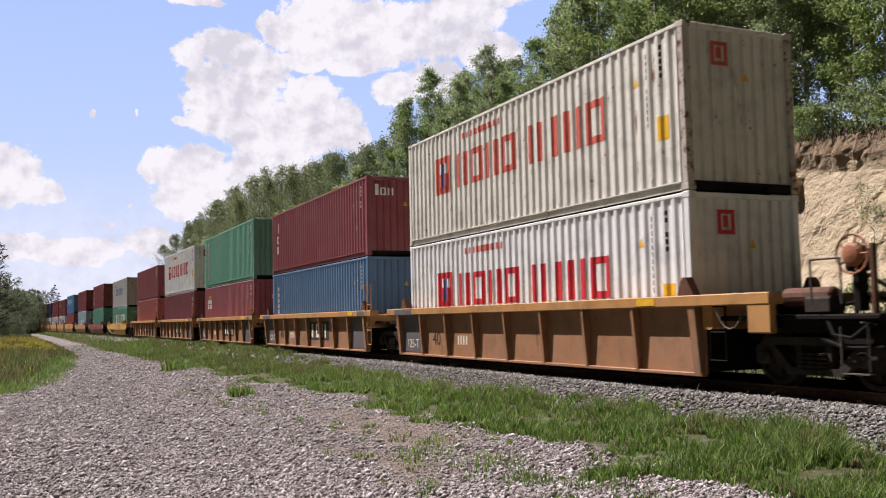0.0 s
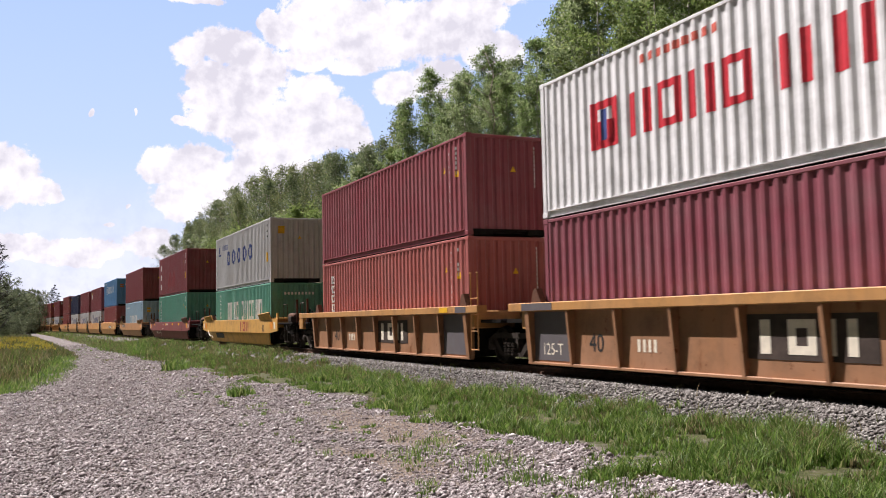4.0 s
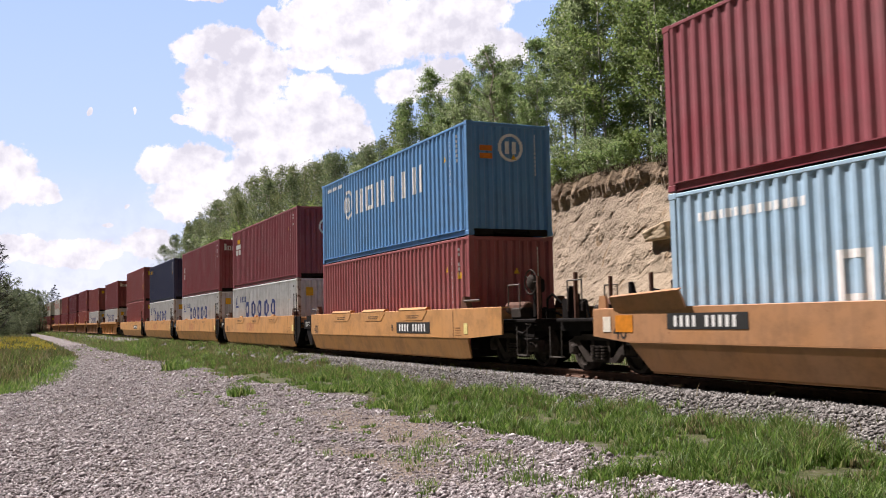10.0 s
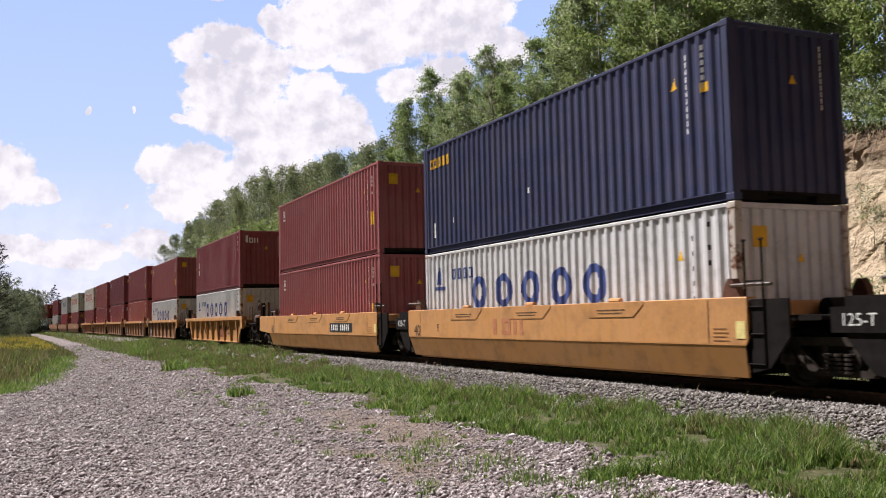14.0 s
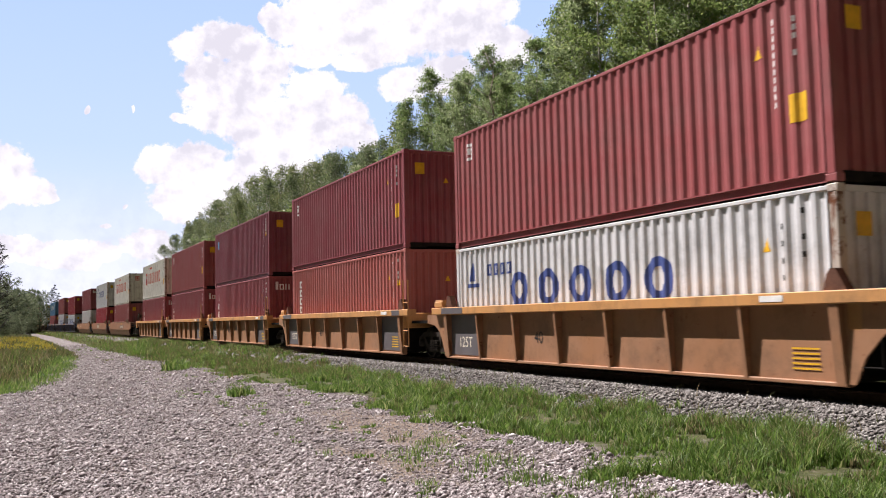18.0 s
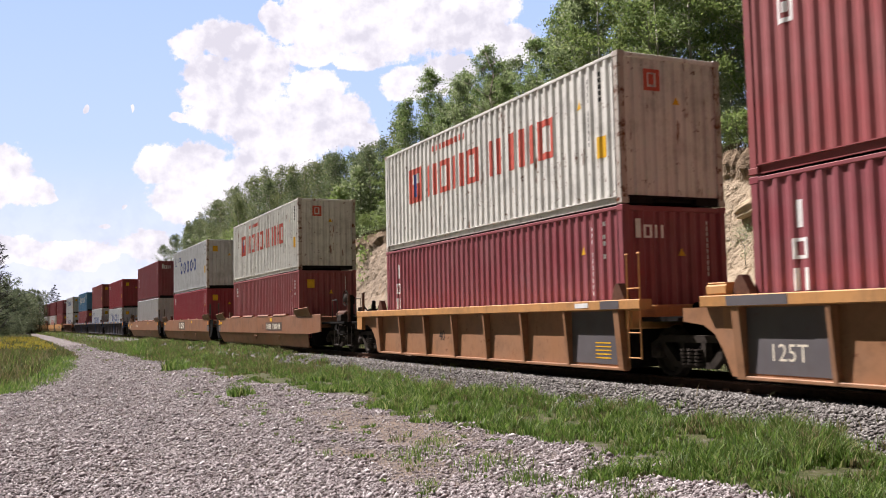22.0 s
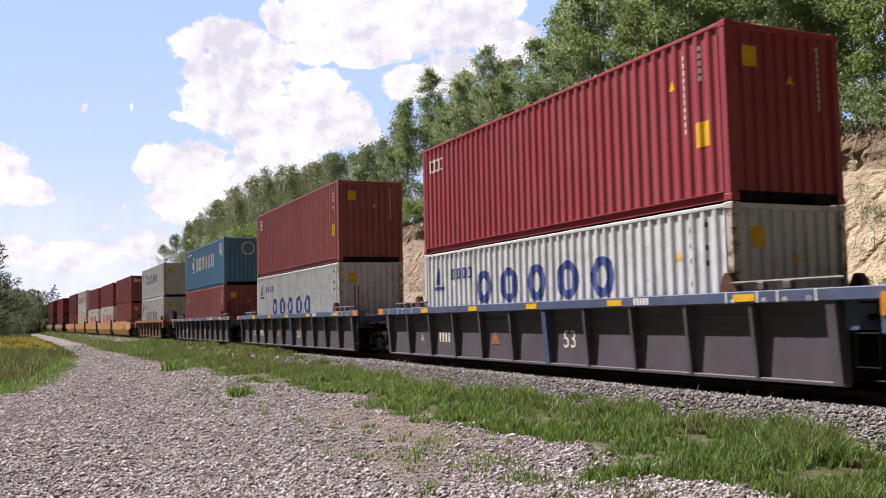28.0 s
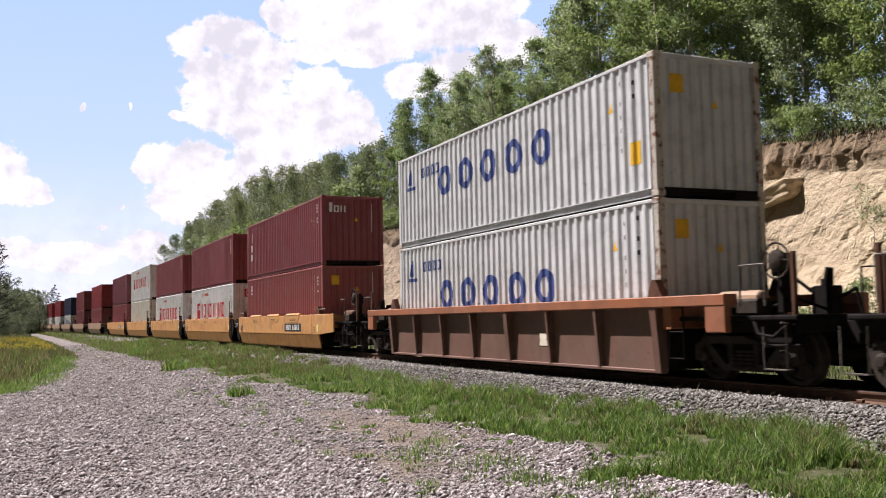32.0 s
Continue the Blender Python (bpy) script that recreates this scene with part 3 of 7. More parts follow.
def end_gear(car, x, s, big, body, own, kind, air=True):
    """The platform, cross beam, hoses and steps at an end. s: 1 for the leading end."""
    L = big
    part("end_platform", lambda: Geo().cbox(0, L, -1.25, 1.25, 0.98, 1.06, 0.02), BLACK, car, key=("plat", L), at=pose(x, 0, 0, 0, 0, 0 if s > 0 else 180))
    part("centre_sill", lambda: Geo().cbox(-0.3, L + 0.25, -0.32, 0.32, 0.62, 0.99, 0.03), BLACK, car, key=("csill", L), at=pose(x, 0, 0, 0, 0, 0 if s > 0 else 180))
    part("cross_beam", lambda: Geo().cbox(0, 0.22, -1.42, 1.42, 0.85, 1.28, 0.03), body, car, key="xbeam", at=pose(x, 0, 0, 0, 0, 0 if s > 0 else 180))
    for sy in (-1, 1):
        if own:
            part("ladder", lambda: ladder_geo(0.95), BLACK, car, key="ladder", at=(x + s * 0.32, sy * 1.40, 0.35))
        elif s > 0:
            part("ladder", lambda: ladder_geo(1.85), P("car_orange") if kind in ("brown5", "rust5") else GRIP if kind == "brown3" else BLACK, car, key="tall_ladder", at=(x + s * 0.38, sy * 1.50, 0.33))
    if air:
        part("brake_cylinder", lambda: Geo().lathe([(-0.38, 0.04), (-0.36, 0.15), (0.3, 0.15), (0.36, 0.08)], n=12), BLACK, car, key="bcyl", at=pose(x + s * 0.55, 0.1, 1.16))
        part("brake_lever", lambda: Geo().path([(-0.35, 0, 0), (0, 0.05, 0.18), (0.4, 0, 0.12)], 0.03, 6).cbox(-0.12, 0.12, -0.1, 0.1, 0, 0.24), IRON, car, key="blever", at=(x + s * 0.6, 0.55, 1.06))


def guides(car, top):
    """Corner guides beside the ends of the box."""
    for sx in (-1, 1):
        for sy in (-1, 1):
            part("corner_guide", lambda: Geo().prism([(-0.2, 0), (0.2, 0), (0.13, 0.22), (0.06, 0.30), (-0.02, 0.30)], 1.27, 1.42), GUIDE, car, key="guide", at=pose(sx * 6.15, 0, top, 0, 0, 0 if sy > 0 else 180))


def end_posts(car, x, s, tank):
    for y in (-0.95, 0.95):
        part("end_post", lambda: Geo().cbox(-0.035, 0.035, -0.04, 0.04, 1.0, 2.0, 0.01), GUIDE, car, key="epost", at=(x, y, 0))
    for y in (-1.3, 1.3):
        part("grab_loop", lambda: Geo().path([(-0.26, 0, 0), (-0.26, 0, 0.62), (0.26, 0, 0.62), (0.26, 0, 0)], 0.016, 6), GRIP, car, key="gloop", at=(x - s * 0.5, y, 1.2))
        part("step", lambda: Geo().path([(-0.22, 0, 0.62), (-0.22, 0, 0), (0.22, 0, 0), (0.22, 0, 0.62)], 0.012, 5).box(-0.22, 0.22, -0.02, 0.08, -0.008, 0.008), GRIP, car, key="step", at=(x + s * 0.05, y * 1.1, 0.28))
    part("brake_rigging", lambda: Geo().cbox(-0.5, 0.1, -1.15, -0.35, 0.66, 0.97, 0.03).cbox(-0.35, 0.05, 0.35, 1.1, 0.70, 0.97, 0.03).path([(-0.9, -1.1, 0.75), (-0.3, -1.2, 0.6), (0.3, -1.15, 0.62)], 0.03, 6).path([(-1.0, -0.6, 1.15), (-0.2, -0.7, 1.3), (0.2, -0.5, 1.12)], 0.025, 6), BLACK, car, key="rigging", at=pose(x, 0, 0, 0, 0, 0 if s > 0 else 180))
    part("control_stand", lambda: Geo().cbox(-0.16, 0.16, -0.22, 0.1, 1.06, 1.5, 0.05).tube((0.0, -0.06, 1.5), (0.05, -0.06, 1.78), 0.09, 9, 0.06).path([(-0.16, -0.2, 1.4), (-0.4, -0.3, 1.62), (-0.62, -0.3, 1.5), (-0.66, -0.3, 1.06)], 0.028, 6).path([(0.16, 0.0, 1.3), (0.4, 0.1, 1.45), (0.5, 0.1, 1.06)], 0.028, 6), BLACK, car, key="cstand", at=pose(x - s * 0.35, 0.15, 0, 0, 0, 0 if s > 0 else 180))
    part("equipment_box", lambda: Geo().cbox(-0.22, 0.22, -0.16, 0.16, 1.06, 1.32, 0.04), IRON, car, key="ebox", at=(x - s * 0.95, -0.85, 0))
    part("underframe_box", lambda: Geo().cbox(-1.5, 0.35, -1.12, 1.12, 0.80, 1.0, 0.03), BLACK, car, key="ubox", at=pose(x, 0, 0, 0, 0, 0 if s > 0 else 180))
    part("brake_hose", lambda: Geo().path([(-0.6, -1.2, 1.0), (-0.4, -1.3, 0.78), (-0.1, -1.3, 0.74), (0.15, -1.2, 0.95)], 0.028, 6), BLACK, car, key="bhose", at=pose(x, 0, 0, 0, 0, 0 if s > 0 else 180))
    part("valve_box", lambda: Geo().cbox(-0.2, 0.2, -0.17, 0.17, 1.06, 1.5, 0.04).tube((0, 0, 1.4), (0, 0, 1.62), 0.09, 8), BLACK, car, key="valve", at=(x - s * 0.75, 0.5, 0))
    part("release_rod", lambda: Geo().path([(0, -1.35, 0.95), (0.06, -0.9, 0.9), (0.1, -0.1, 0.95)], 0.015, 5), GRIP, car, key="rod", at=pose(x + s * 0.1, 0, 0, 0, 0, 0 if s > 0 else 180))
    part("brake_reservoir", lambda: Geo().lathe([(-0.5, 0.05), (-0.47, 0.11), (-0.44, 0.14), (0.44, 0.14), (0.47, 0.11), (0.5, 0.05)], n=14), tank, car, key="reservoir", at=pose(x - s * 1.35, -0.7, 1.32, 0, 0, 90))


def coupler(car, x, s):
    def geo():
        g = Geo().cbox(0, 0.75, -0.09, 0.09, 0.74, 0.98, 0.02)
        return g.cbox(0.62, 0.98, -0.16, 0.16, 0.66, 1.04, 0.05)
    part("coupler", geo, BLACK, car, key="coupler", at=pose(x, 0, 0, 0, 0, 0 if s > 0 else 180))
    part("air_hose", lambda: Geo().path([(0, 0.3, 0.85), (0.25, 0.34, 0.55), (0.55, 0.3, 0.38), (0.9, 0.2, 0.42)], 0.025, 6), BLACK, car, key="hose", at=pose(x, 0, 0, 0, 0, 0 if s > 0 else 180))


def car_text(car, text, x, z, size, mat, y, tilt=0):
    part("lettering", lambda: letters_geo(text, size), mat, car, f"the characters {text}", key=("txt", text, size), at=pose(x, y, z, tilt))


def number_bars(car, x, z, y, n=10, w=0.1, h=0.2, mat=None, tilt=0):
    g_items = [(-n * w * 0.7 + i * w * 1.4, 0, w * 0.72, h, m_block) for i in range(n) if i != 4]
    part("number_bars", lambda: marks_geo(g_items, 0.0, flat=True), mat or D_WHITE, car, "row of plain number bars", key=("nb", n, w, h), at=pose(x, y, z, tilt))


def block_row(car, x, pitch, w, h, mat, at):
    """Three plain blocks side by side, each a part."""
    for i, fn in enumerate((m_stem, m_posts_low, m_split)):
        part("mark_shape", lambda: marks_geo([(0, 0, w, h, fn)], 0.0, flat=True), mat, car, key=("block", i, w, h), at=(at[0] + x + i * pitch, at[1], at[2]))


def well_floor(car, half):
    part("floor_beam", lambda: Geo().box(-half, half, -1.2, 1.2, 0.16, 0.235), BLACK, car, key=("wfloor", half))
    for sx in (-1, 1):
        part("bulkhead", lambda: Geo().cbox(0, 0.06, -1.30, 1.30, 0.2, 1.02, 0.01), BLACK, car, key="bulk", at=(sx * half, 0, 0))


def ribbed_car(name, label, cfg, spin):
    """A well car with a heavy top chord and upright ribs along its sides."""
    car = new("well_car")
    tagged(car, label, "freight car", "well cars of the train")
    body, chord, dark = P(cfg["body"]), P(cfg["chord"]), P("car_dark")
    half, ch_f, ch_r, n = cfg["half"], cfg["front"], cfg["rear"], cfg["ribs"]
    top = cfg.get("top", 1.40)
    for sy in (-1, 1):
        part("side_sheet", lambda: Geo().bar([(1.30, 0.13), (1.36, 0.13), (1.36, top - 0.12), (1.30, top - 0.12)], -half, half), body, car, key=("rsheet", half, top), at=pose(0, 0, 0, 0, 0, 180 if sy < 0 else 0))
        part("top_chord", lambda: Geo().bar([(1.28, top - 0.18), (1.535, top - 0.18), (1.55, top - 0.165), (1.55, top - 0.015), (1.535, top), (1.28, top)], -ch_r, ch_f) if sy > 0 else Geo().bar([(-1.28, top), (-1.535, top), (-1.55, top - 0.015), (-1.55, top - 0.165), (-1.535, top - 0.18), (-1.28, top - 0.18)], -ch_r, ch_f), chord, car, key=("chord", ch_f, ch_r, sy, top))
        part("bottom_chord", lambda: Geo().cbox(-half, half, -0.06, 0.06, 0.10, 0.16), body, car, key=("bchord", half), at=(0, sy * 1.375, 0))
        for i in range(n):
            x = -half + 0.10 + i * (2 * half - 0.2) / (n - 1)
            wide = 0.16 if i in (0, n - 1) or (cfg.get("wide") and i == n // 2) else 0.075

            def rib():
                pts = [(1.355, 0.11), (1.44, 0.11), (1.53, top - 0.19), (1.355, top - 0.19)]
                return Geo().bar(pts, -wide / 2, wide / 2)
            part("side_rib", rib, chord if wide > 0.1 and 0 < i < n - 1 and half > 8 else body, car, key=("rib", wide, top), at=pose(x, 0, 0, 0, 0, 180 if sy < 0 else 0))
    if cfg.get("grey_ends"):
        bay = (2 * half - 0.2) / (n - 1)
        for x in [q for q, own in ((-half + 0.10 + bay / 2, cfg["trail"]), (half - 0.10 - bay / 2, cfg["lead"])) if not own]:
            part("grey_panel", lambda: Geo().box(-bay / 2 + 0.06, bay / 2 - 0.06, -0.004, 0.004, 0.20, top - 0.2), P("panel_grey"), car, "grey painted panel", key=("gpanel", top, n), at=(x, -1.365, 0))
    well_floor(car, min(half, 6.35 if half < 7.5 else half))
    return car


def smooth_car(name, label, cfg, spin):
    """A well car with plain plate sides: upright above, drawn in below."""
    car = new("well_car")
    tagged(car, label, "freight car", "well cars of the train")
    body = P(cfg["body"])
    half, top_f, top_r = cfg["half"], cfg["front"], cfg["rear"]
    top = cfg.get("top", 1.33)
    for sy in (-1, 1):
        def upper():
            g = Geo()
            pts = [(-top_r, top), (top_f, top), (top_f, 0.72), (half + 0.25, 0.62), (-half - 0.25, 0.62), (-top_r, 0.72)]
            return g.prism(pts, 1.49, 1.535) if sy > 0 else g.prism(pts, -1.535, -1.49)
        part("side_plate", upper, body, car, key=("supper", half, top_f, top_r, sy, top))

        def lower():
            a, b = half + 0.24, half + (0.14 if cfg.get("flaps") and not cfg.get("horns") else -0.18)
            yt, yb = (1.5365, 1.395) if cfg.get("flaps") and not cfg.get("horns") else (1.5365, 1.37)
            vs = [(-a, yt, 0.64), (a, yt, 0.64), (b, yb, 0.13), (-b, yb, 0.13), (-a, yt - 0.04, 0.64), (a, yt - 0.04, 0.64), (b, yb - 0.04, 0.13), (-b, yb - 0.04, 0.13)]
            vs = [(x, sy * y, z) for x, y, z in vs]
            return Geo().add(vs, [(0, 1, 2, 3), (4, 7, 6, 5), (0, 4, 5, 1), (3, 2, 6, 7), (1, 5, 6, 2), (0, 3, 7, 4)])
        part("lower_plate", lower, body, car, key=("slower", half, sy, cfg["body"]))
        part("top_edge", lambda: Geo().cbox(-top_r, top_f, -0.10, 0.088, top - 0.02, top + 0.012) if sy > 0 else Geo().cbox(-top_r, top_f, -0.088, 0.10, top - 0.02, top + 0.012), body, car, key=("stop", sy, top_f, top_r, top), at=(0, sy * 1.44, 0))
        for x in cfg.get("flaps", ()):
            if cfg["letter"] not in ("B", "A"):
                part("rolled_stop", lambda: Geo().tube((-0.16, 1.47, 0.03), (0.16, 1.47, 0.03), 0.055, 9), body, car, key="rollstop", at=pose(x + 0.1, 0, top, 0, 0, 180 if sy < 0 else 0))
            else:
                part("guide_flap", lambda: Geo().bar([(1.38, 0.02), (1.545, 0.0), (1.555, 0.03), (1.50, 0.09), (1.38, 0.09)], -0.95, 0.95), body, car, key="flap", at=pose(x, 0, top, 0, 0, 180 if sy < 0 else 0))
            if cfg.get("horns"):
                continue
            part("flap_plate", lambda: Geo().prism([(-1.0, top + 0.005), (1.0, top + 0.005), (1.0, top - 0.05), (0.7, top - 0.26), (-0.7, top - 0.26), (-1.0, top - 0.05)], 1.53, 1.545), body, car, key=("flapp", top), at=pose(x, 0, 0, 0, 0, 180 if sy < 0 else 0))
            if sy < 0:
                part("small_marks", lambda: marks_geo(row(-0.42, 0.055, 13, 0.05, 0.022, 0.02, m_block) + row(-0.36, 0.0, 11, 0.05, 0.022, 0.02, m_block), 0.0, flat=True), D_BLACK, car, "rows of small stencil marks", key="stencil", at=(x, -1.549, top - 0.20))
    part("bottom_edge", lambda: Geo().cbox(-half + 0.2, half - 0.2, -0.05, 0.05, 0.09, 0.15), body, car, key=("sbot", half), at=(0, -1.32 if cfg.get("flaps") and not cfg.get("horns") else -1.295, 0))
    if cfg.get("horns"):
        for sx, xx in ((1, half - 0.35), (-1, -half + 0.35)):
            part("end_guide", lambda: Geo().prism([(-1.0, -0.04), (1.0, -0.04), (1.0, 0.30), (-1.0, 0.22)], -0.02, 0.02).prism([(-1.0, 0.22), (1.0, 0.30), (1.0, 0.315), (-1.0, 0.235)], -0.024, 0.06), body, car, "raised sloping guide plate", key="horn", at=pose(xx, -1.53, top, 24, 0, 0))
    well_floor(car, min(half, 6.4 if half < 7.4 else half))
    return car


CARS = {
    "rust5": dict(make=ribbed_car, body="car_rust", chord="chord_orange", over=1.63, half=6.5, ribs=9, grey_ends=True, label="rust-stained orange ribbed well car with dark end panels, on the rails"),
    "brown5": dict(make=ribbed_car, body="car_rust", chord="car_orange", over=1.65, half=6.3, ribs=8, grey_ends=True, top=1.38, label="weathered orange-brown ribbed well car with dark end panels"),
    "yellow1": dict(make=ribbed_car, body="car_orange", chord="car_orange", over=1.4, half=6.5, ribs=9, label="faded orange-yellow ribbed well car, single unit on the rails"),
    "umber1": dict(make=ribbed_car, body="car_umber", chord="chord_rust", over=1.7, half=6.3, ribs=8, wide=True, label="dark brown ribbed well car with a rusty top chord"),
    "blue53": dict(make=ribbed_car, body="car_dark", chord="car_blue", over=1.15, half=8.3, ribs=12, wide=True, top=1.42, label="long dark ribbed well car with a faded blue top chord"),
    "orange5": dict(make=smooth_car, body="car_orange", half=6.30, flaps=(-3.1, 0.0, 3.1), label="orange smooth-sided well car, faded and scuffed, on the rails"),
    "orange1": dict(make=smooth_car, body="car_ochre", half=6.72, over=1.33, horns=True, top=1.22, label="orange smooth-sided well car with sloping end guides"),
    "gold1": dict(make=smooth_car, body="car_yellow", half=6.72, over=1.67, horns=True, top=1.22, label="yellow smooth-sided well car with worn red block mark"),
    "maroon1": dict(make=smooth_car, body="car_maroon", half=7.7, over=1.2, horns=True, top=1.22, label="maroon smooth-sided well car with white number bars"),
    "brown3": dict(make=smooth_car, body="car_brown", half=8.1, over=1.85, horns=True, top=1.33, flaps=(-4.2, -1.6, 1.4, 4.2), label="dusty brown smooth-sided well car with yellow marks"),
    "tan5": dict(make=smooth_car, body="car_tan", half=6.55, label="dusty tan smooth-sided well car far down the track"),
}


def make_car(kind, letter, lead, trail, x_lead, x_trail, deco):
    """lead, trail: True where this end carries couplers and a bogie of its own; x_lead, x_trail: where the unit ends."""
    cfg = dict(CARS[kind], lead=lead, trail=trail, letter=letter)
    spin = []
    half = cfg["half"]
    cfg["front"] = min(x_lead - 0.35, half + (cfg.get("over", 2.0) if lead else 0.65 if cfg["make"] is ribbed_car else 0.3))
    cfg["rear"] = min(x_trail - 0.35, half + (cfg.get("over", 2.0) if trail else 0.65 if cfg["make"] is ribbed_car else 0.3))
    car = cfg["make"](kind, cfg["label"], cfg, spin)
    body = P(cfg["body"]) if cfg["make"] is smooth_car else P(cfg["chord"])
    for s, own, xe in ((1, lead, x_lead), (-1, trail, x_trail)):
        start = s * min(half + 0.05, xe - 0.7)
        end_gear(car, start, s, round(max(0.4, xe - abs(start) - (0.45 if own else 0.15)), 2), body, own, kind, air=own or s > 0)
        if own:
            truck(car, s * (xe - 1.75), spin)
            coupler(car, s * (xe - 0.85), s)
            end_posts(car, s * (xe - 0.75), s, P("car_tan") if kind in ("umber1", "brown5") else GUIDE)
            if s > 0 and kind not in ("orange1", "gold1", "maroon1"):
                brake_stand(car, s * (xe - 1.15), -0.75, P("chord_rust") if kind == "rust5" else IRON)
        elif s < 0:
            truck(car, -xe, spin)
    guides(car, cfg.get("top", 1.40 if cfg["make"] is ribbed_car else 1.33))
    if kind == "brown5" and not trail:
        for sy in (-1, 1):
            arch = [(0.0, 1.2), (1.25, 1.2), (1.25, 0.14), (1.12, 0.14), (0.95, 0.5), (0.75, 0.78), (0.5, 0.92), (0.0, 0.98)]
            part("arch_plate", lambda: Geo().prism(arch, -0.02, 0.02), P("car_rust"), car, key="arch", at=(-half - 1.23, sy * 1.40, 0))
    if kind in ("orange5", "brown3"):
        for s in [q for q, own in ((1, lead), (-1, trail)) if not own]:
            for sy in (-1, 1):
                part("end_plate", lambda: Geo().prism([(0, 1.30), (0.75, 1.30), (0.75, 0.75), (0.35, 0.30), (0, 0.22)], -0.02, 0.02), BLACK, car, key="eplate", at=pose(s * (half + 0.33), sy * 1.47, 0, 0, 0, 0 if s > 0 else 180))
    if kind in ("brown5", "yellow1"):
        for s, own in ((1, lead), (-1, trail)):
            for sy in (-1, 1) if own else ():
                arch = [(0.0, 1.22), (1.6, 1.22), (1.6, 0.94), (1.0, 0.94), (0.6, 0.80), (0.3, 0.50), (0.12, 0.14), (0.0, 0.14)]
                part("arch_plate", lambda: Geo().prism(arch, -0.02, 0.02), P("car_rust" if kind == "brown5" else "car_orange"), car, key="arch_own", at=pose(s * half, sy * 1.40, 0, 0, 0, 0 if s > 0 else 180))
    if cfg["make"] is ribbed_car:
        for s, own, xe in ((1, lead, cfg["front"]), (-1, trail, cfg["rear"])):
            if not own:
                continue
            for sy in (-1, 1):
                part("chord_bracket", lambda: Geo().cbox(-0.44, 0.0, -0.06, 0.06, 0.80, 1.23, 0.02), P(cfg["chord"]), car, key="cbracket", at=pose(s * xe, sy * 1.48, 0, 0, 0, 0 if s > 0 else 180))
                if kind == "rust5":
                    part("hanging_chain", lambda: Geo().path([(-0.55 + 0.1 * i, 0, -0.28 * math.sin(math.pi * i / 6) ** 0.8) for i in range(7)], 0.014, 5), GRIP, car, key="chain", at=(s * (xe - 0.62), sy * 1.50, 1.14))
            if kind == "blue53":
                part("reflector_plate", lambda: Geo().box(-0.2, 0.2, -0.006, 0, 0, 0.3), plain("amber_marking", (0.62, 0.22, 0.02), 0.4), car, "orange reflector plate", key="amber", at=(s * (xe - 0.22), -1.553, 1.04))
    if kind == "blue53":
        part("side_rod", lambda: Geo().tube((-half + 0.3, 0, 0), (half - 0.3, 0, 0), 0.014, 5), GRIP, car, "thin grey rod along the ribs", key="siderod", at=(0, -1.40, 1.06))
        for s, own, xe in ((1, lead, cfg["front"]), (-1, trail, cfg["rear"])):
            part("lock_rod", lambda: Geo().tube((-0.8, 0, 0), (1.4, 0, 0), 0.028, 6).cbox(-0.15, -0.03, -0.05, 0.05, -0.12, 0.0).cbox(0.35, 0.5, -0.05, 0.05, -0.12, 0.0), GRIP, car, "pale steel locking rod", key="lockrod", at=(s * 6.95, -1.40, 1.55))
            if not own:
                part("reflector_plate", lambda: Geo().box(-0.2, 0.2, -0.006, 0, 0, 0.16), plain("amber_marking", (0.62, 0.22, 0.02), 0.4), car, "orange reflector plate", key="amber3", at=(s * (xe - 0.3), -1.553, 1.25))
        for i, x in enumerate((6.25, 6.9, 7.3, 8.0)):
            part("tick_mark", lambda: Geo().box(-0.014, 0.014, -0.004, 0, 0, 0.17), D_WHITE, car, "white tick", key="tick", at=(x, -1.553, 1.245))
            part("tick_mark", None, D_WHITE, car, "white tick", key="tick", at=(-x, -1.553, 1.245))
            car_text(car, ("48", "45", "48", "53")[i], x + (0.13 if i < 3 else -0.13), 1.252, 0.1, D_WHITE, -1.556)
    if kind == "orange5":
        for s in (-1, 1):
            part("lock_rod", lambda: Geo().tube((-0.35, 0, 0), (0.5, 0, 0), 0.028, 6), GRIP, car, "pale steel locking rod", key="shortrod", at=(s * 6.5, -1.41, 1.52))
        for x in (-5.75, 5.75):
            part("seam", lambda: Geo().box(-0.008, 0.008, -0.003, 0, 0.64, 1.31), GUIDE, car, "dark welded seam", key="seam", at=(x, -1.537, 0))
        part("small_marks", lambda: marks_geo([(0, 0.06 * i, 0.36 - 0.05 * (i % 2), 0.014, m_block) for i in range(4)], 0.0, flat=True), plain("faded_stencil", (0.26, 0.125, 0.05)), car, "rows of faded stencil marks", key="stencil5", at=(5.85, -1.541, 0.68))
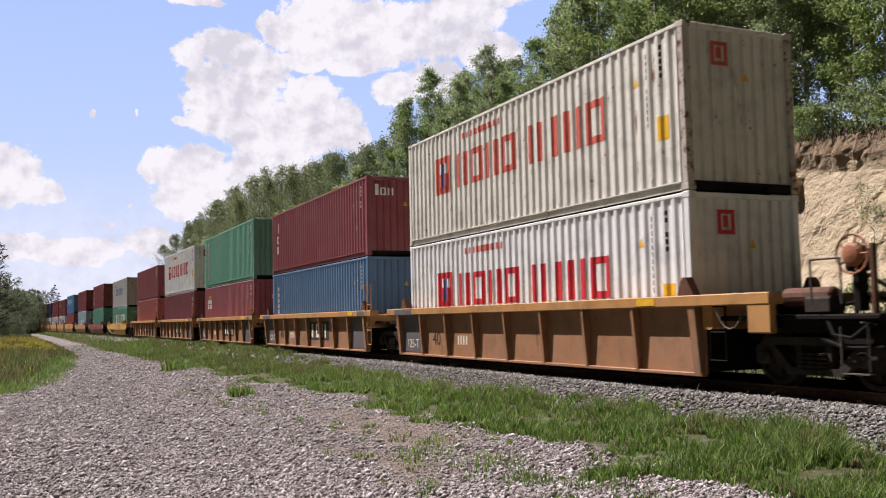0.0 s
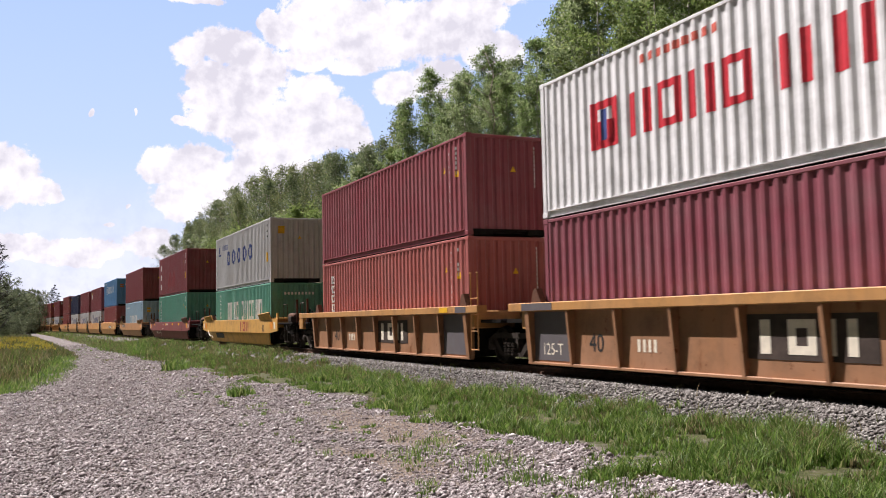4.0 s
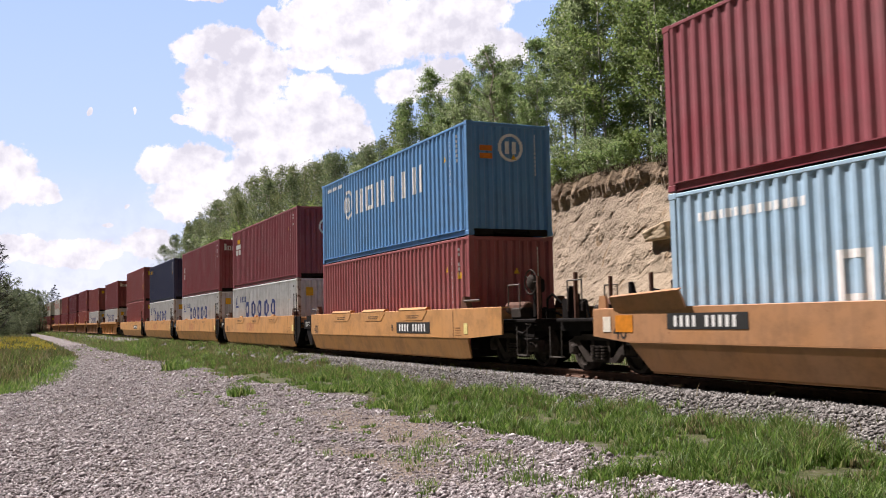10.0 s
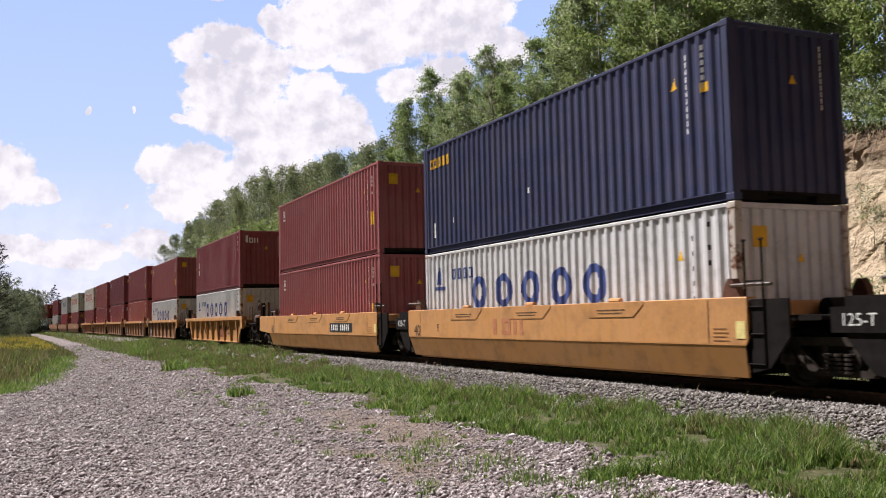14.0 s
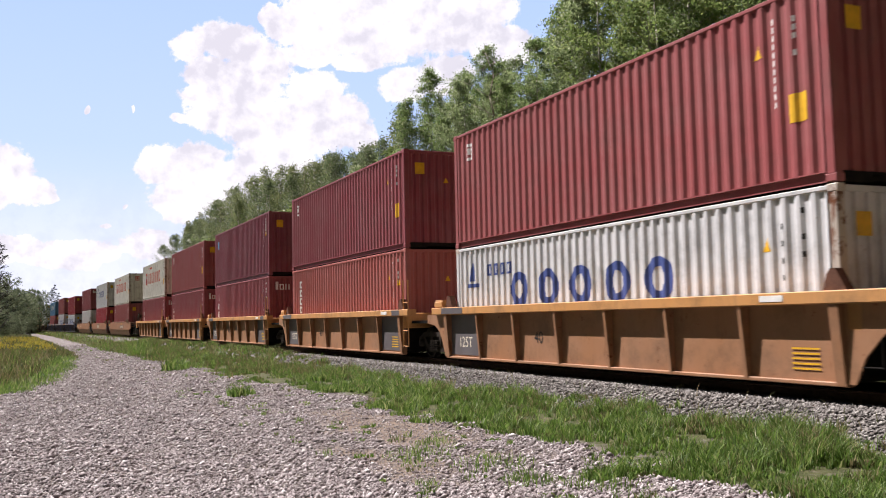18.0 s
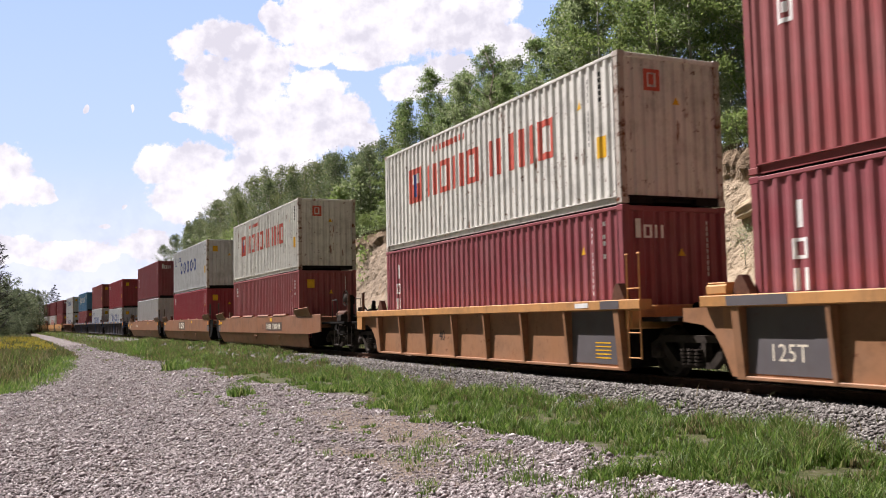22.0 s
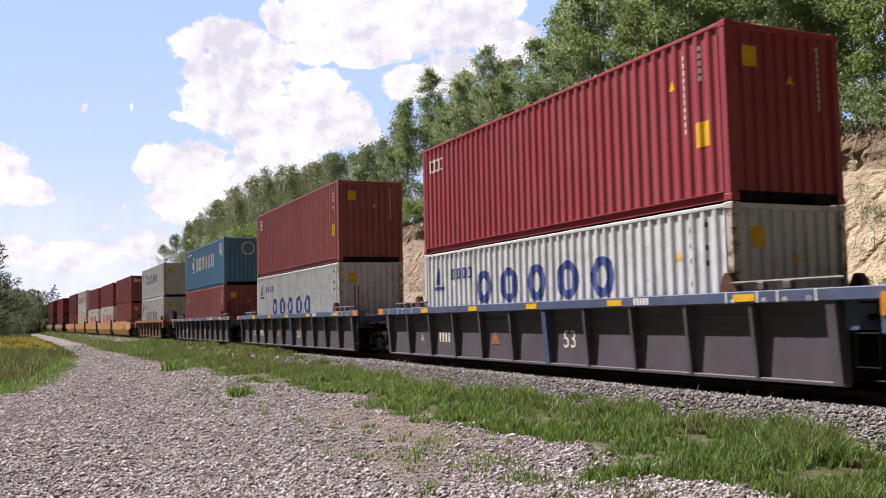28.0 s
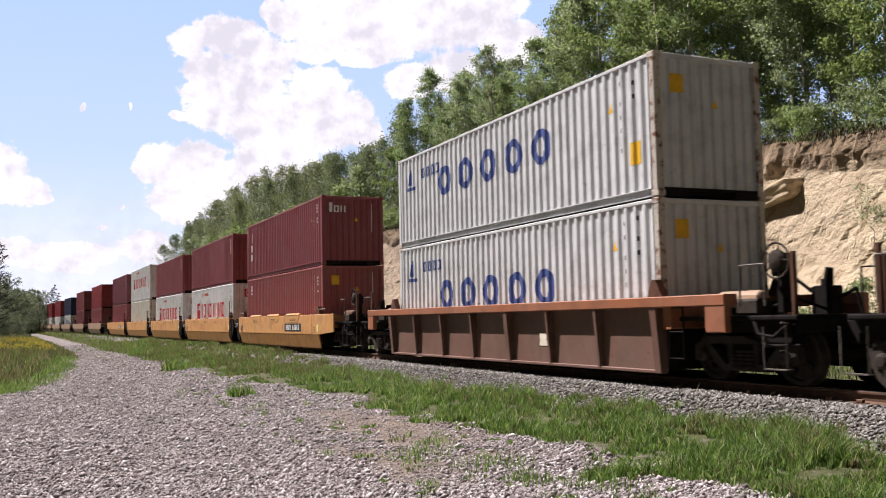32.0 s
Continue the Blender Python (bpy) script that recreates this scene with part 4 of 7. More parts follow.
    if kind == "brown3":
        grey = P("panel_grey")
        for s, own, xe in ((1, lead, cfg["front"]), (-1, trail, cfg["rear"])):
            if own:
                continue
            part("end_panel", lambda: Geo().box(-0.24, 0.24, -0.005, 0, 0.67, 1.30), grey, car, "grey painted end of the plate", key="endpanel3", at=(s * (xe - 0.26), -1.5365, 0))
            part("plate_frame", lambda: marks_geo([(-0.22, 0, 0.44, 0.36, m_frame)], 0.0, flat=True), D_BLACK, car, "dark frame", key="pframe3", at=(s * (xe - 0.26), -1.544, 0.94))
            part("reflector_plate", lambda: Geo().box(-0.15, 0.15, -0.006, 0, 0, 0.24), plain("amber_marking", (0.62, 0.22, 0.02), 0.4), car, "orange reflector plate", key="amber5", at=(s * (xe - 0.26), -1.545, 1.0))
            part("grab_loop", lambda: Geo().path([(-0.09, 0, 0), (-0.09, 0, 0.55), (0.09, 0, 0.55), (0.09, 0, 0)], 0.018, 6), GRIP, car, key="gloop3", at=(s * (half + 0.5), -1.49, 1.6))
        for x, w in ((-0.1, 0.62), (4.0, 0.36)):
            part("hatch_lip", lambda: Geo().cbox(-w / 2, w / 2, -0.03, 0.0, 0, 0.03, 0.008).cbox(w / 2 - 0.03, w / 2, -0.03, 0.0, -0.13, 0.0, 0.008), P(cfg["body"]), car, key=("hatch", w), at=pose(x, -1.49, 0.48, -15))
    if kind in ("brown5", "rust5"):
        for x in [q for q, own in ((-half - 0.05, trail), (half - 0.55, lead)) if not own]:
            part("chord_patch", lambda: Geo().box(0, 1.25 if x < 0 else 0.6, -0.003, 0, 0, 0.15), P("panel_grey"), car, "grey painted length of the chord", key=("cpatch", x < 0), at=(x, -1.552, cfg.get("top", 1.40) - 0.165))
        if kind == "brown5" and not trail:
            part("roller_bracket", lambda: Geo().cbox(-0.22, 0.22, -0.12, 0.12, 0, 0.17, 0.03).cbox(-0.2, 0.2, -0.1, 0.1, 0.17, 0.2, 0.01), P("car_orange"), car, key="rollbr", at=(-cfg["rear"] + 0.35, -1.4, 1.38))
    if cfg["make"] is smooth_car and cfg.get("horns"):
        for s, own, xe in ((1, lead, cfg["front"]), (-1, trail, cfg["rear"])):
            if own and kind != "brown3":
                part("reflector_plate", lambda: Geo().box(-0.26, 0.26, -0.006, 0, 0, 0.3), plain("amber_marking", (0.62, 0.22, 0.02), 0.4), car, "orange reflector plate", key="amber2", at=(s * (xe - 0.98), -1.537, 0.80))
                part("pale_plate", lambda: Geo().box(-0.12, 0.12, -0.006, 0, 0, 0.28), D_CREAM, car, "pale worn plate", key="paleplate", at=(s * (xe - 0.45), -1.537, 0.80))
                part("lifting_bracket", lambda: Geo().prism([(-0.13, 0), (0.13, 0), (0.09, 0.25), (-0.09, 0.25)], -0.03, 0.03), P(cfg["body"]), car, key=("lift", kind), at=(s * (xe - 0.25), -1.46, cfg["top"]))
    deco(car, cfg)
    return car, spin


def deco_for(kind, letter=""):
    def deco(car, cfg):
        y = -1.3655
        if kind == "rust5":
            if not cfg["trail"]:
                car_text(car, "125-T", -5.6, 0.32, 0.34, D_CREAM, y - 0.006)
            car_text(car, "40", -4.0, 0.42, 0.5, D_BLACK, y)
            if not cfg["lead"]:
                part("block_panel", lambda: Geo().box(-0.15, 2.35, -0.003, 0, 0, 0.66), plain("dark_brown_panel", (0.055, 0.04, 0.034), 0.7, 0, 0.4, 3.0), car, "dark brown panel", key="rpanel", at=(0.05, y, 0.42))
                block_row(car, 0.1, 0.7, 0.52, 0.5, D_CREAM, (0.05, y - 0.007, 0.5))
            number_bars(car, -2.4, 0.45, y, 4, 0.11, 0.22, D_CREAM)
            part("yellow_mark", lambda: Geo().box(0, 0.5, -0.004, 0, 0, 0.12), D_YELLOW, car, "yellow reflector", key="ymark", at=(5.0, -1.553, 1.25))
        elif kind == "brown5":
            if not cfg["trail"]:
                car_text(car, "125T", -5.31, 0.4, 0.36, D_CREAM, y - 0.006)
            car_text(car, "40", -1.77, 0.55, 0.36, D_BLACK, y)
            part("yellow_lines", lambda: marks_geo([(0, 0.07 * i, 0.5, 0.025, m_block) for i in range(5)], 0.0, flat=True), D_YELLOW, car, "block of yellow lines", key="ylines", at=(5.3, y - 0.006, 0.3))
            part("pale_label", lambda: Geo().box(0, 0.45, -0.004, 0, 0, 0.09), D_WHITE, car, "pale label", key="plabel", at=(4.9, -1.552, 1.25))
        elif kind == "yellow1":
            number_bars(car, -4.0, 0.5, y, 9, 0.12, 0.2, D_BLACK)
            car_text(car, "40", -2.4, 0.5, 0.46, D_BLACK, y)
            part("worn_panel", lambda: Geo().box(-1.15, 1.15, -0.004, 0, 0, 0.6), plain("dull_red_panel", (0.20, 0.085, 0.04), 0.7, 0, 0.35, 3.0), car, "dull red-brown panel", key="wpanel", at=(2.4, y, 0.35))
            block_row(car, -0.95, 0.66, 0.5, 0.42, D_OLDRED, (2.4, y - 0.008, 0.44))
            part("placard", lambda: marks_geo([(0, 0, 0.5, 0.4, m_frame)], 0.0, flat=True), D_BLACK, car, "black lined panel", key="placard", at=(3.75, y, 0.5))
        elif kind == "umber1":
            part("pale_mark", lambda: Geo().box(-0.25, 0.25, -0.004, 0, 0, 0.25), D_CREAM, car, "pale panel", key="pmark", at=(2.4, y, 0.5))
        elif kind == "blue53":
            for x in (-5.6, -2.7, 0.1, 3.1, 6.4):
                part("yellow_mark", lambda: Geo().box(0, 0.45, -0.004, 0, 0, 0.11), D_YELLOW, car, "yellow reflector", key="ymark2", at=(x, -1.553, 1.27))
            car_text(car, "53", 1.49, 0.48, 0.5, D_CREAM, y)
            if letter:
                car_text(car, letter, -5.96, 0.5, 0.3, D_WHITE, y)
            number_bars(car, -4.47, 0.5, y, 4, 0.13, 0.24, D_CREAM)
            part("diamond_mark", lambda: marks_geo([(-0.22, 0, 0.44, 0.3, m_wedge)], 0.0, flat=True), plain("dull_orange_marking", (0.36, 0.12, 0.05)), car, "dull orange emblem", key="dia", at=(-1.7, y, 0.5))
            part("pale_label", lambda: marks_geo(row(0, 0, 5, 0.06, 0.12, 0.03, m_block), 0.0, flat=True), D_WHITE, car, "small white label", key="plabel2", at=(3.9, -1.554, 1.27))
        elif kind == "orange5":
            yu = -1.539
            if letter:
                car_text(car, letter, 1.6 if letter == "B" else -4.6, 0.78, 0.26, D_BLACK, yu)
            car_text(car, "40", -5.98, 0.66, 0.42, D_BLACK, yu)
            if letter in ("", "B"):
                part("number_panel", lambda: Geo().box(-1.18, 1.18, -0.003, 0, 0, 0.3), D_BLACK, car, "black number panel", key="npanel5", at=(3.13, yu, 0.72))
                number_bars(car, 3.13, 0.77, yu - 0.007, 10, 0.14, 0.2)
            else:
                block_row(car, -0.75, 0.54, 0.42, 0.36, plain("faint_red_marking", (0.45, 0.185, 0.095), 0.6, 0, 0.3, 3.0), (-0.9, yu, 0.72))
            part("weight_plate", lambda: Geo().box(-0.45, 0.45, -0.02, 0.02, 0.82, 1.16), BLACK, car, "black weight plate", key="wplate", at=(-7.15, -1.50, 0))
            car_text(car, "125-T", -7.15, 0.91, 0.24, D_WHITE, -1.526)
            part("yellow_mark", lambda: Geo().box(0, 0.2, -0.004, 0, 0, 0.26), plain("pale_yellow_marking", (0.72, 0.62, 0.25)), car, "pale yellow label", key="ymark3", at=(6.36, yu, 0.72))
        elif kind in ("orange1", "gold1", "maroon1"):
            yu = -1.539
            mat = D_WHITE if kind != "gold1" else D_BLACK
            if kind == "orange1":
                part("number_panel", lambda: Geo().box(-0.95, 0.95, -0.003, 0, 0, 0.26), D_BLACK, car, "black number panel", key="npanel", at=(-4.9, yu, 0.86))
            if kind == "orange1":
                number_bars(car, -4.9, 0.9, yu - 0.007, 10, 0.11, 0.18, mat)
            elif kind == "gold1":
                part("number_panel", lambda: Geo().box(-1.0, 1.0, -0.003, 0, 0, 0.27), D_BLACK, car, "black number panel", key="npanelg", at=pose(-3.6, -1.462, 0.31, 17.6))
                number_bars(car, -3.6, 0.35, -1.4775, 10, 0.12, 0.19, D_CREAM, 17.6)
                part("guard_pipe", lambda: Geo().path([(0, 0, 0.33), (0.5, 0, 0.04), (1.3, 0, 0.02), (1.42, 0, -0.07)], 0.02, 6), D_CREAM, car, "pale bent guard pipe", key="gpipe", at=(-6.8, -1.545, 0.36))
            car_text(car, "40" if kind != "maroon1" else "53", 5.9 if kind != "orange1" else -7.2, 0.68, 0.42, D_BLACK, yu)
            if kind == "gold1":
                block_row(car, -0.95, 0.68, 0.52, 0.46, D_OLDRED, (2.2, yu, 0.68))
            if kind == "maroon1":
                number_bars(car, -4.6, 0.36, -1.462, 9, 0.12, 0.24, D_CREAM, 17.6)
                part("ring_emblem", lambda: marks_geo([(-0.2, 0, 0.4, 0.42, lambda u: m_ring(u, 0.12, 0.1))], 0.0, flat=True), D_CREAM, car, "worn pale ring", key="ringem", at=pose(-3.2, -1.445, 0.24, 17.6))
                number_bars(car, -1.95, 0.70, yu - 0.004, 8, 0.07, 0.11, D_CREAM)
                number_bars(car, -1.95, 1.02, yu - 0.004, 14, 0.045, 0.05, D_CREAM)
                number_bars(car, -0.1, 1.0, yu - 0.004, 9, 0.08, 0.13, D_CREAM)
                for x in (-6.5, -0.9, 2.0, 4.6, 7.6):
                    part("yellow_mark", lambda: Geo().box(0, 0.5, -0.004, 0, 0, 0.14), D_YELLOW, car, "yellow reflector", key="ymark4", at=(x, yu, 1.0))
        elif kind == "brown3":
            yu = -1.539
            part("yellow_mark", lambda: Geo().box(0, 0.34, -0.004, 0, 0, 0.14), D_YELLOW, car, "yellow reflector", key="ymark5", at=(-7.9, yu, 1.02))
            part("yellow_mark", None, D_YELLOW, car, "yellow reflector", key="ymark5", at=(2.7, yu, 1.12))
            if letter == "B":
                part("number_panel", lambda: Geo().box(-1.35, 1.35, -0.003, 0, 0, 0.34), plain("grey_brown_panel", (0.12, 0.085, 0.07)), car, "dull number panel", key="npanel3", at=(3.3, yu, 0.74))
                number_bars(car, 3.3, 0.80, yu - 0.007, 11, 0.15, 0.22, D_CREAM)
                car_text(car, "B", 1.45, 0.80, 0.28, D_BLACK, yu)
            elif letter == "C":
                part("block_panel", lambda: Geo().box(-1.15, 1.15, -0.003, 0, 0, 0.5), plain("grey_brown_panel", (0.12, 0.085, 0.07)), car, "dark panel", key="bpanel3", at=(-0.75, yu, 0.72))
                block_row(car, -0.95, 0.68, 0.5, 0.36, D_CREAM, (-0.75, yu - 0.007, 0.79))
            else:
                part("end_frame", lambda: marks_geo([(0, 0, 0.8, 0.62, m_frame)], 0.0, flat=True), plain("grey_brown_panel", (0.12, 0.085, 0.07)), car, "dark frame round a yellow plate", key="eframe", at=(-10.15, yu, 0.76))
                part("yellow_mark", lambda: Geo().box(0, 0.5, -0.006, 0, 0, 0.25), D_YELLOW, car, "yellow reflector plate", key="ymark6", at=(-10.05, yu - 0.005, 0.92))
                part("pale_label", lambda: Geo().box(0, 0.19, -0.004, 0, 0, 0.22), D_CREAM, car, "pale label", key="plabel3", at=(-8.53, yu, 0.78))
                car_text(car, "53", -7.5, 0.60, 0.52, D_BLACK, yu)
                number_bars(car, -4.0, 0.9, yu - 0.003, 10, 0.1, 0.16, D_CREAM)
    return deco


# ---- the train: where each unit's leading container end stands at 0 s, its car, its upper and lower box ----
HC, ST = 2.896, 2.591
TRAIN = [
    # x, kind, unit letter, own leading end, own trailing end, upper (paint, height, marks), lower
    (-12.23, "rust5", "", True, False, ("cream", HC, "ym_old"), ("white", HC, "ym")),
    (-27.98, "rust5", "", False, False, ("maroon", ST, "tex"), ("blue", HC, "bridge")),
    (-43.79, "rust5", "", False, False, ("green", HC, "dongfang"), ("rose", HC, "beacon")),
    (-59.71, "rust5", "", False, False, ("white", HC, "ym"), ("purple", HC, "ues_low")),
    (-75.57, "rust5", "", False, True, ("maroon", ST, "plain"), ("coral", HC, "triton")),
    (-95.48, "gold1", "", True, True, ("grey", HC, "cosco"), ("teal", ST, "china")),
    (-117.35, "maroon1", "", True, True, ("maroon", HC, "ues"), ("teal", HC, "dongfang")),
    (-139.10, "orange1", "", True, True, ("maroon", HC, "plain"), ("sky", HC, "senator")),
    (-159.12, "orange5", "B", True, False, ("azure", HC, "hanjin"), ("brick", HC, "plain")),
    (-174.75, "orange5", "C", False, False, ("maroon", HC, "beacon"), ("bone", ST, "cosco_low")),
    (-190.47, "orange5", "D", False, False, ("maroon", HC, "tex"), ("bone", ST, "cosco_low")),
    (-206.22, "orange5", "E", False, False, ("navy", HC, "seaco"), ("bone", ST, "cosco_low")),
    (-221.95, "orange5", "", False, True, ("brick", HC, "flag"), ("brick", HC, "flag")),
    (-241.76, "yellow1", "", True, True, ("maroon", HC, "tex"), ("bone", ST, "cosco_mid")),
    (-261.40, "brown5", "", True, False, ("brick", HC, "flag"), ("bone", ST, "cosco_low")),
    (-277.00, "brown5", "", False, False, ("maroon", HC, "flag"), ("coral", HC, "triton")),
    (-293.04, "brown5", "", False, False, ("purple", HC, "drop"), ("maroon", HC, "tex")),
    (-308.67, "brown5", "", False, False, ("brick", HC, "flag"), ("maroon", HC, "tex")),
    (-324.16, "brown5", "", False, True, ("oldwhite", HC, "ym_old"), ("maroon", HC, "tex")),
    (-346.08, "brown3", "B", True, False, ("oldwhite", HC, "ym_old"), ("brick", HC, "flag")),
    (-365.62, "brown3", "C", False, False, ("bone", HC, "cosco"), ("red", HC, "emblem")),
    (-385.29, "brown3", "A", False, True, ("maroon", HC, "tex"), ("grey", HC, "plain_grey")),
    (-409.18, "blue53", "A", True, False, ("red", HC, "dcg"), ("bone", ST, "cosco_mid")),
    (-428.88, "blue53", "C", False, False, ("brick", HC, "flag"), ("bone", HC, "cosco_low")),
    (-448.59, "blue53", "B", False, True, ("faded_azure", ST, "hanjin_old"), ("brick", HC, "drop")),
    (-470.42, "umber1", "", True, True, ("bone", ST, "cosco"), ("bone", HC, "cosco_low")),
    (-490.25, "orange5", "B", True, False, ("maroon", ST, "tex"), ("brick", HC, "flag")),
    (-505.73, "orange5", "C", False, False, ("maroon", ST, "plain"), ("white", HC, "ym")),
    (-521.50, "orange5", "D", False, False, ("maroon", ST, "plain"), ("white", HC, "ym")),
    (-537.25, "orange5", "E", False, False, ("white", HC, "ym"), ("cream", HC, "plain_grey")),
    (-553.00, "orange5", "", False, True, ("purple", HC, "plain"), ("maroon", HC, "plain")),
    (-577.00, "tan5", "", True, False, ("red", HC, "plain"), ("maroon", HC, "plain")),
    (-599.50, "tan5", "", True, True, ("maroon", HC, "plain"), ("purple", HC, "plain")),
    (-621.50, "tan5", "", True, True, ("navy", HC, "seaco"), ("bone", ST, "cosco_low")),
    (-642.00, "tan5", "", True, True, ("red", HC, "plain"), ("white", ST, "plain_grey")),
    (-662.00, "tan5", "", True, True, ("red", HC, "plain"), ("white", ST, "plain_grey")),
    (-681.00, "tan5", "", True, True, ("grey", HC, "cosco"), ("white", ST, "plain_grey")),
    (-700.00, "tan5", "", True, True, ("white", HC, "plain_grey"), ("bone", ST, "cosco_low")),
    (-719.00, "tan5", "", True, True, ("maroon", HC, "plain"), ("brick", HC, "plain")),
]
ROLLING = []     # thing, x at 0 s, height
SPINNING = []    # wheelset, its place along the car, x at 0 s of the car


def build_train():
    mids = [r[0] - LEN / 2 for r in TRAIN]
    for i, (x, kind, letter, lead, trail, up, low) in enumerate(TRAIN):
        mid = mids[i]
        gap_f = (mids[i - 1] - mid) / 2 if i else 10.2
        gap_r = (mid - mids[i + 1]) / 2 if i + 1 < len(TRAIN) else 9.5
        prev_half = CARS[TRAIN[i - 1][1]]["half"] if i else 6.75
        next_half = CARS[TRAIN[i + 1][1]]["half"] if i + 1 < len(TRAIN) else 6.5
        half = CARS[kind]["half"]
        if i and prev_half != half:
            gap_f = 2 * gap_f * (half + 1) / (half + prev_half + 2)
        if i + 1 < len(TRAIN) and next_half != half:
            gap_r = 2 * gap_r * (half + 1) / (half + next_half + 2)
        car, spin = make_car(kind, letter, lead, trail, round(gap_f, 2), round(gap_r, 2), deco_for(kind, letter))
        ROLLING.append((car, mid, 0.0))
        SPINNING.extend((w, k, mid + bx) for w, k, bx in spin)
        base = 0.26
        lowbox = container(*low, "in a well car")
        ROLLING.append((lowbox, mid, base))
        upbox = container(*up, "stacked on another")
        ROLLING.append((upbox, mid, base + low[1] + 0.02))


def train_pose(x, z):
    return Matrix.Translation((x, track_y(x), z)) @ Matrix.Rotation(math.atan(2 * BEND * x), 4, "Z")


def motions():
    for ob, x0, z in ROLLING:
        walk(ob, [(t, train_pose(x0 + run(t), z)) for t in range(0, 33, 2)])
    for w, k, x0 in SPINNING:
        def turned(t):
            return Matrix.Translation((k, 0, 0.44)) @ Matrix.Rotation(run(t) / 0.435, 4, "Y")
        near = [j / 30 for j in range(0, 961) if -48 < x0 + run(j / 30) < 4]
        rows = [(0.0, turned(0))] + [(t, turned(t)) for t in near if 0 < t < 32] + [(32.0, turned(32))]
        walk(w, rows)
    walk(clouds, [(0, pose(0, 0, 0)), (32, Matrix.Translation(CLOUD_DRIFT))])


# ---- the land ----
def lerp(x, xs, ys):
    return float(np.interp(x, xs, ys))


def cliff_top(x):
    return lerp(x, (-130, -95, -30, -18, -6, 10), (6.4, 6.9, 7.1, 6.2, 5.6, 5.4))


def land(x, y):
    """Height of the ground at x, y, with its small unevenness."""
    w = noise.noise(Vector((x * 0.35, y * 0.35, 0))) * 0.045
    if -60 < x < 0 and -10 < y < 10:
        w += noise.noise(Vector((x * 1.4, y * 1.4, 5))) * 0.015
    return level(x, y) + w


def level(x, y):
    d = y - BEND * x * x
    z = lerp(d, (-400, -60, 3.5, 8.6, 13.8, 16, 19.6, 20.6), (0.5, -0.5, -0.55, -0.40, -0.42, -0.15, 0.9, 1.6))
    if d > 20.6:
        top = cliff_top(x)
        z = 1.6 + (top - 1.6) * lerp(d, (20.6, 23.05, 23.5, 24.2), (0, 0.0, 0.97, 1.0)) + lerp(d, (24.2, 60, 400), (0, 1.6, 9.0))
    far = max(0.0, (abs(x) - 260) / 2000)
    return z * max(0.0, 1 - far) if d > 14 else z


ROAD_X = (-240, -150, -88, -60, -40, -31, -27, -25.2, -24.6, -5)


def road_left(x):
    return lerp(x, ROAD_X, (-1.4, 0.8, 2.1, 2.4, 1.6, 0.85, 0.1, -0.6, -9, -9))


def road_right(x):
    return lerp(x, (-240, -150, -88, -65, -48, -32, -26, -20, -17.5, -14, -12, -11, -9.3, -8.1, -6.8, -5), (1.0, 3.5, 4.4, 4.5, 5.1, 5.3, 5.6, 5.9, 6.2, 5.9, 5.8, 5.9, 5.8, 5.7, 5.6, 5.6))


def grassy(x, y):
    """1 on grass, 0 on gravel, sand or ballast."""
    d = y - BEND * x * x
    n = noise.noise(Vector((x * 0.55, y * 0.9, 3.1))) * 0.85 + noise.noise(Vector((x * 1.9, y * 2.3, 7.7))) * 0.5
    edge = min(max(road_left(x) - y, y - road_right(x)), lerp(x, (-40, -28), (10.0, 8.75)) - d if d < 12 else 9)
    if d > 13.2:
        edge = d - 13.9
    elif x > -4.5:
        # turf added out of view here, to cut the light bounced off pale gravel
        edge = max(edge, x + 2.0)
    return max(0.0, min(1.0, 0.5 + (edge + n) * 1.6))


def bare_soil(x, y):
    """1 where the road's stones are worn away to brown grit."""
    if not (-40 < x < -4 and -2 < y < 8):
        return 0.0
    w = 0.5 * noise.noise(Vector((x * 0.9, y * 1.3, 90))) + 0.3 * noise.noise(Vector((x * 2.6, y * 2.6, 91)))
    a = 1.2 - math.hypot((x + 13.0) / 3.2, (y - 5.0) / 0.9) + w
    b = 1 - math.hypot((x + 10.0) / 2.2, (y - 3.9) / 0.7) + w
    return max(0.0, min(1.0, 1.6 * max(a, b)))


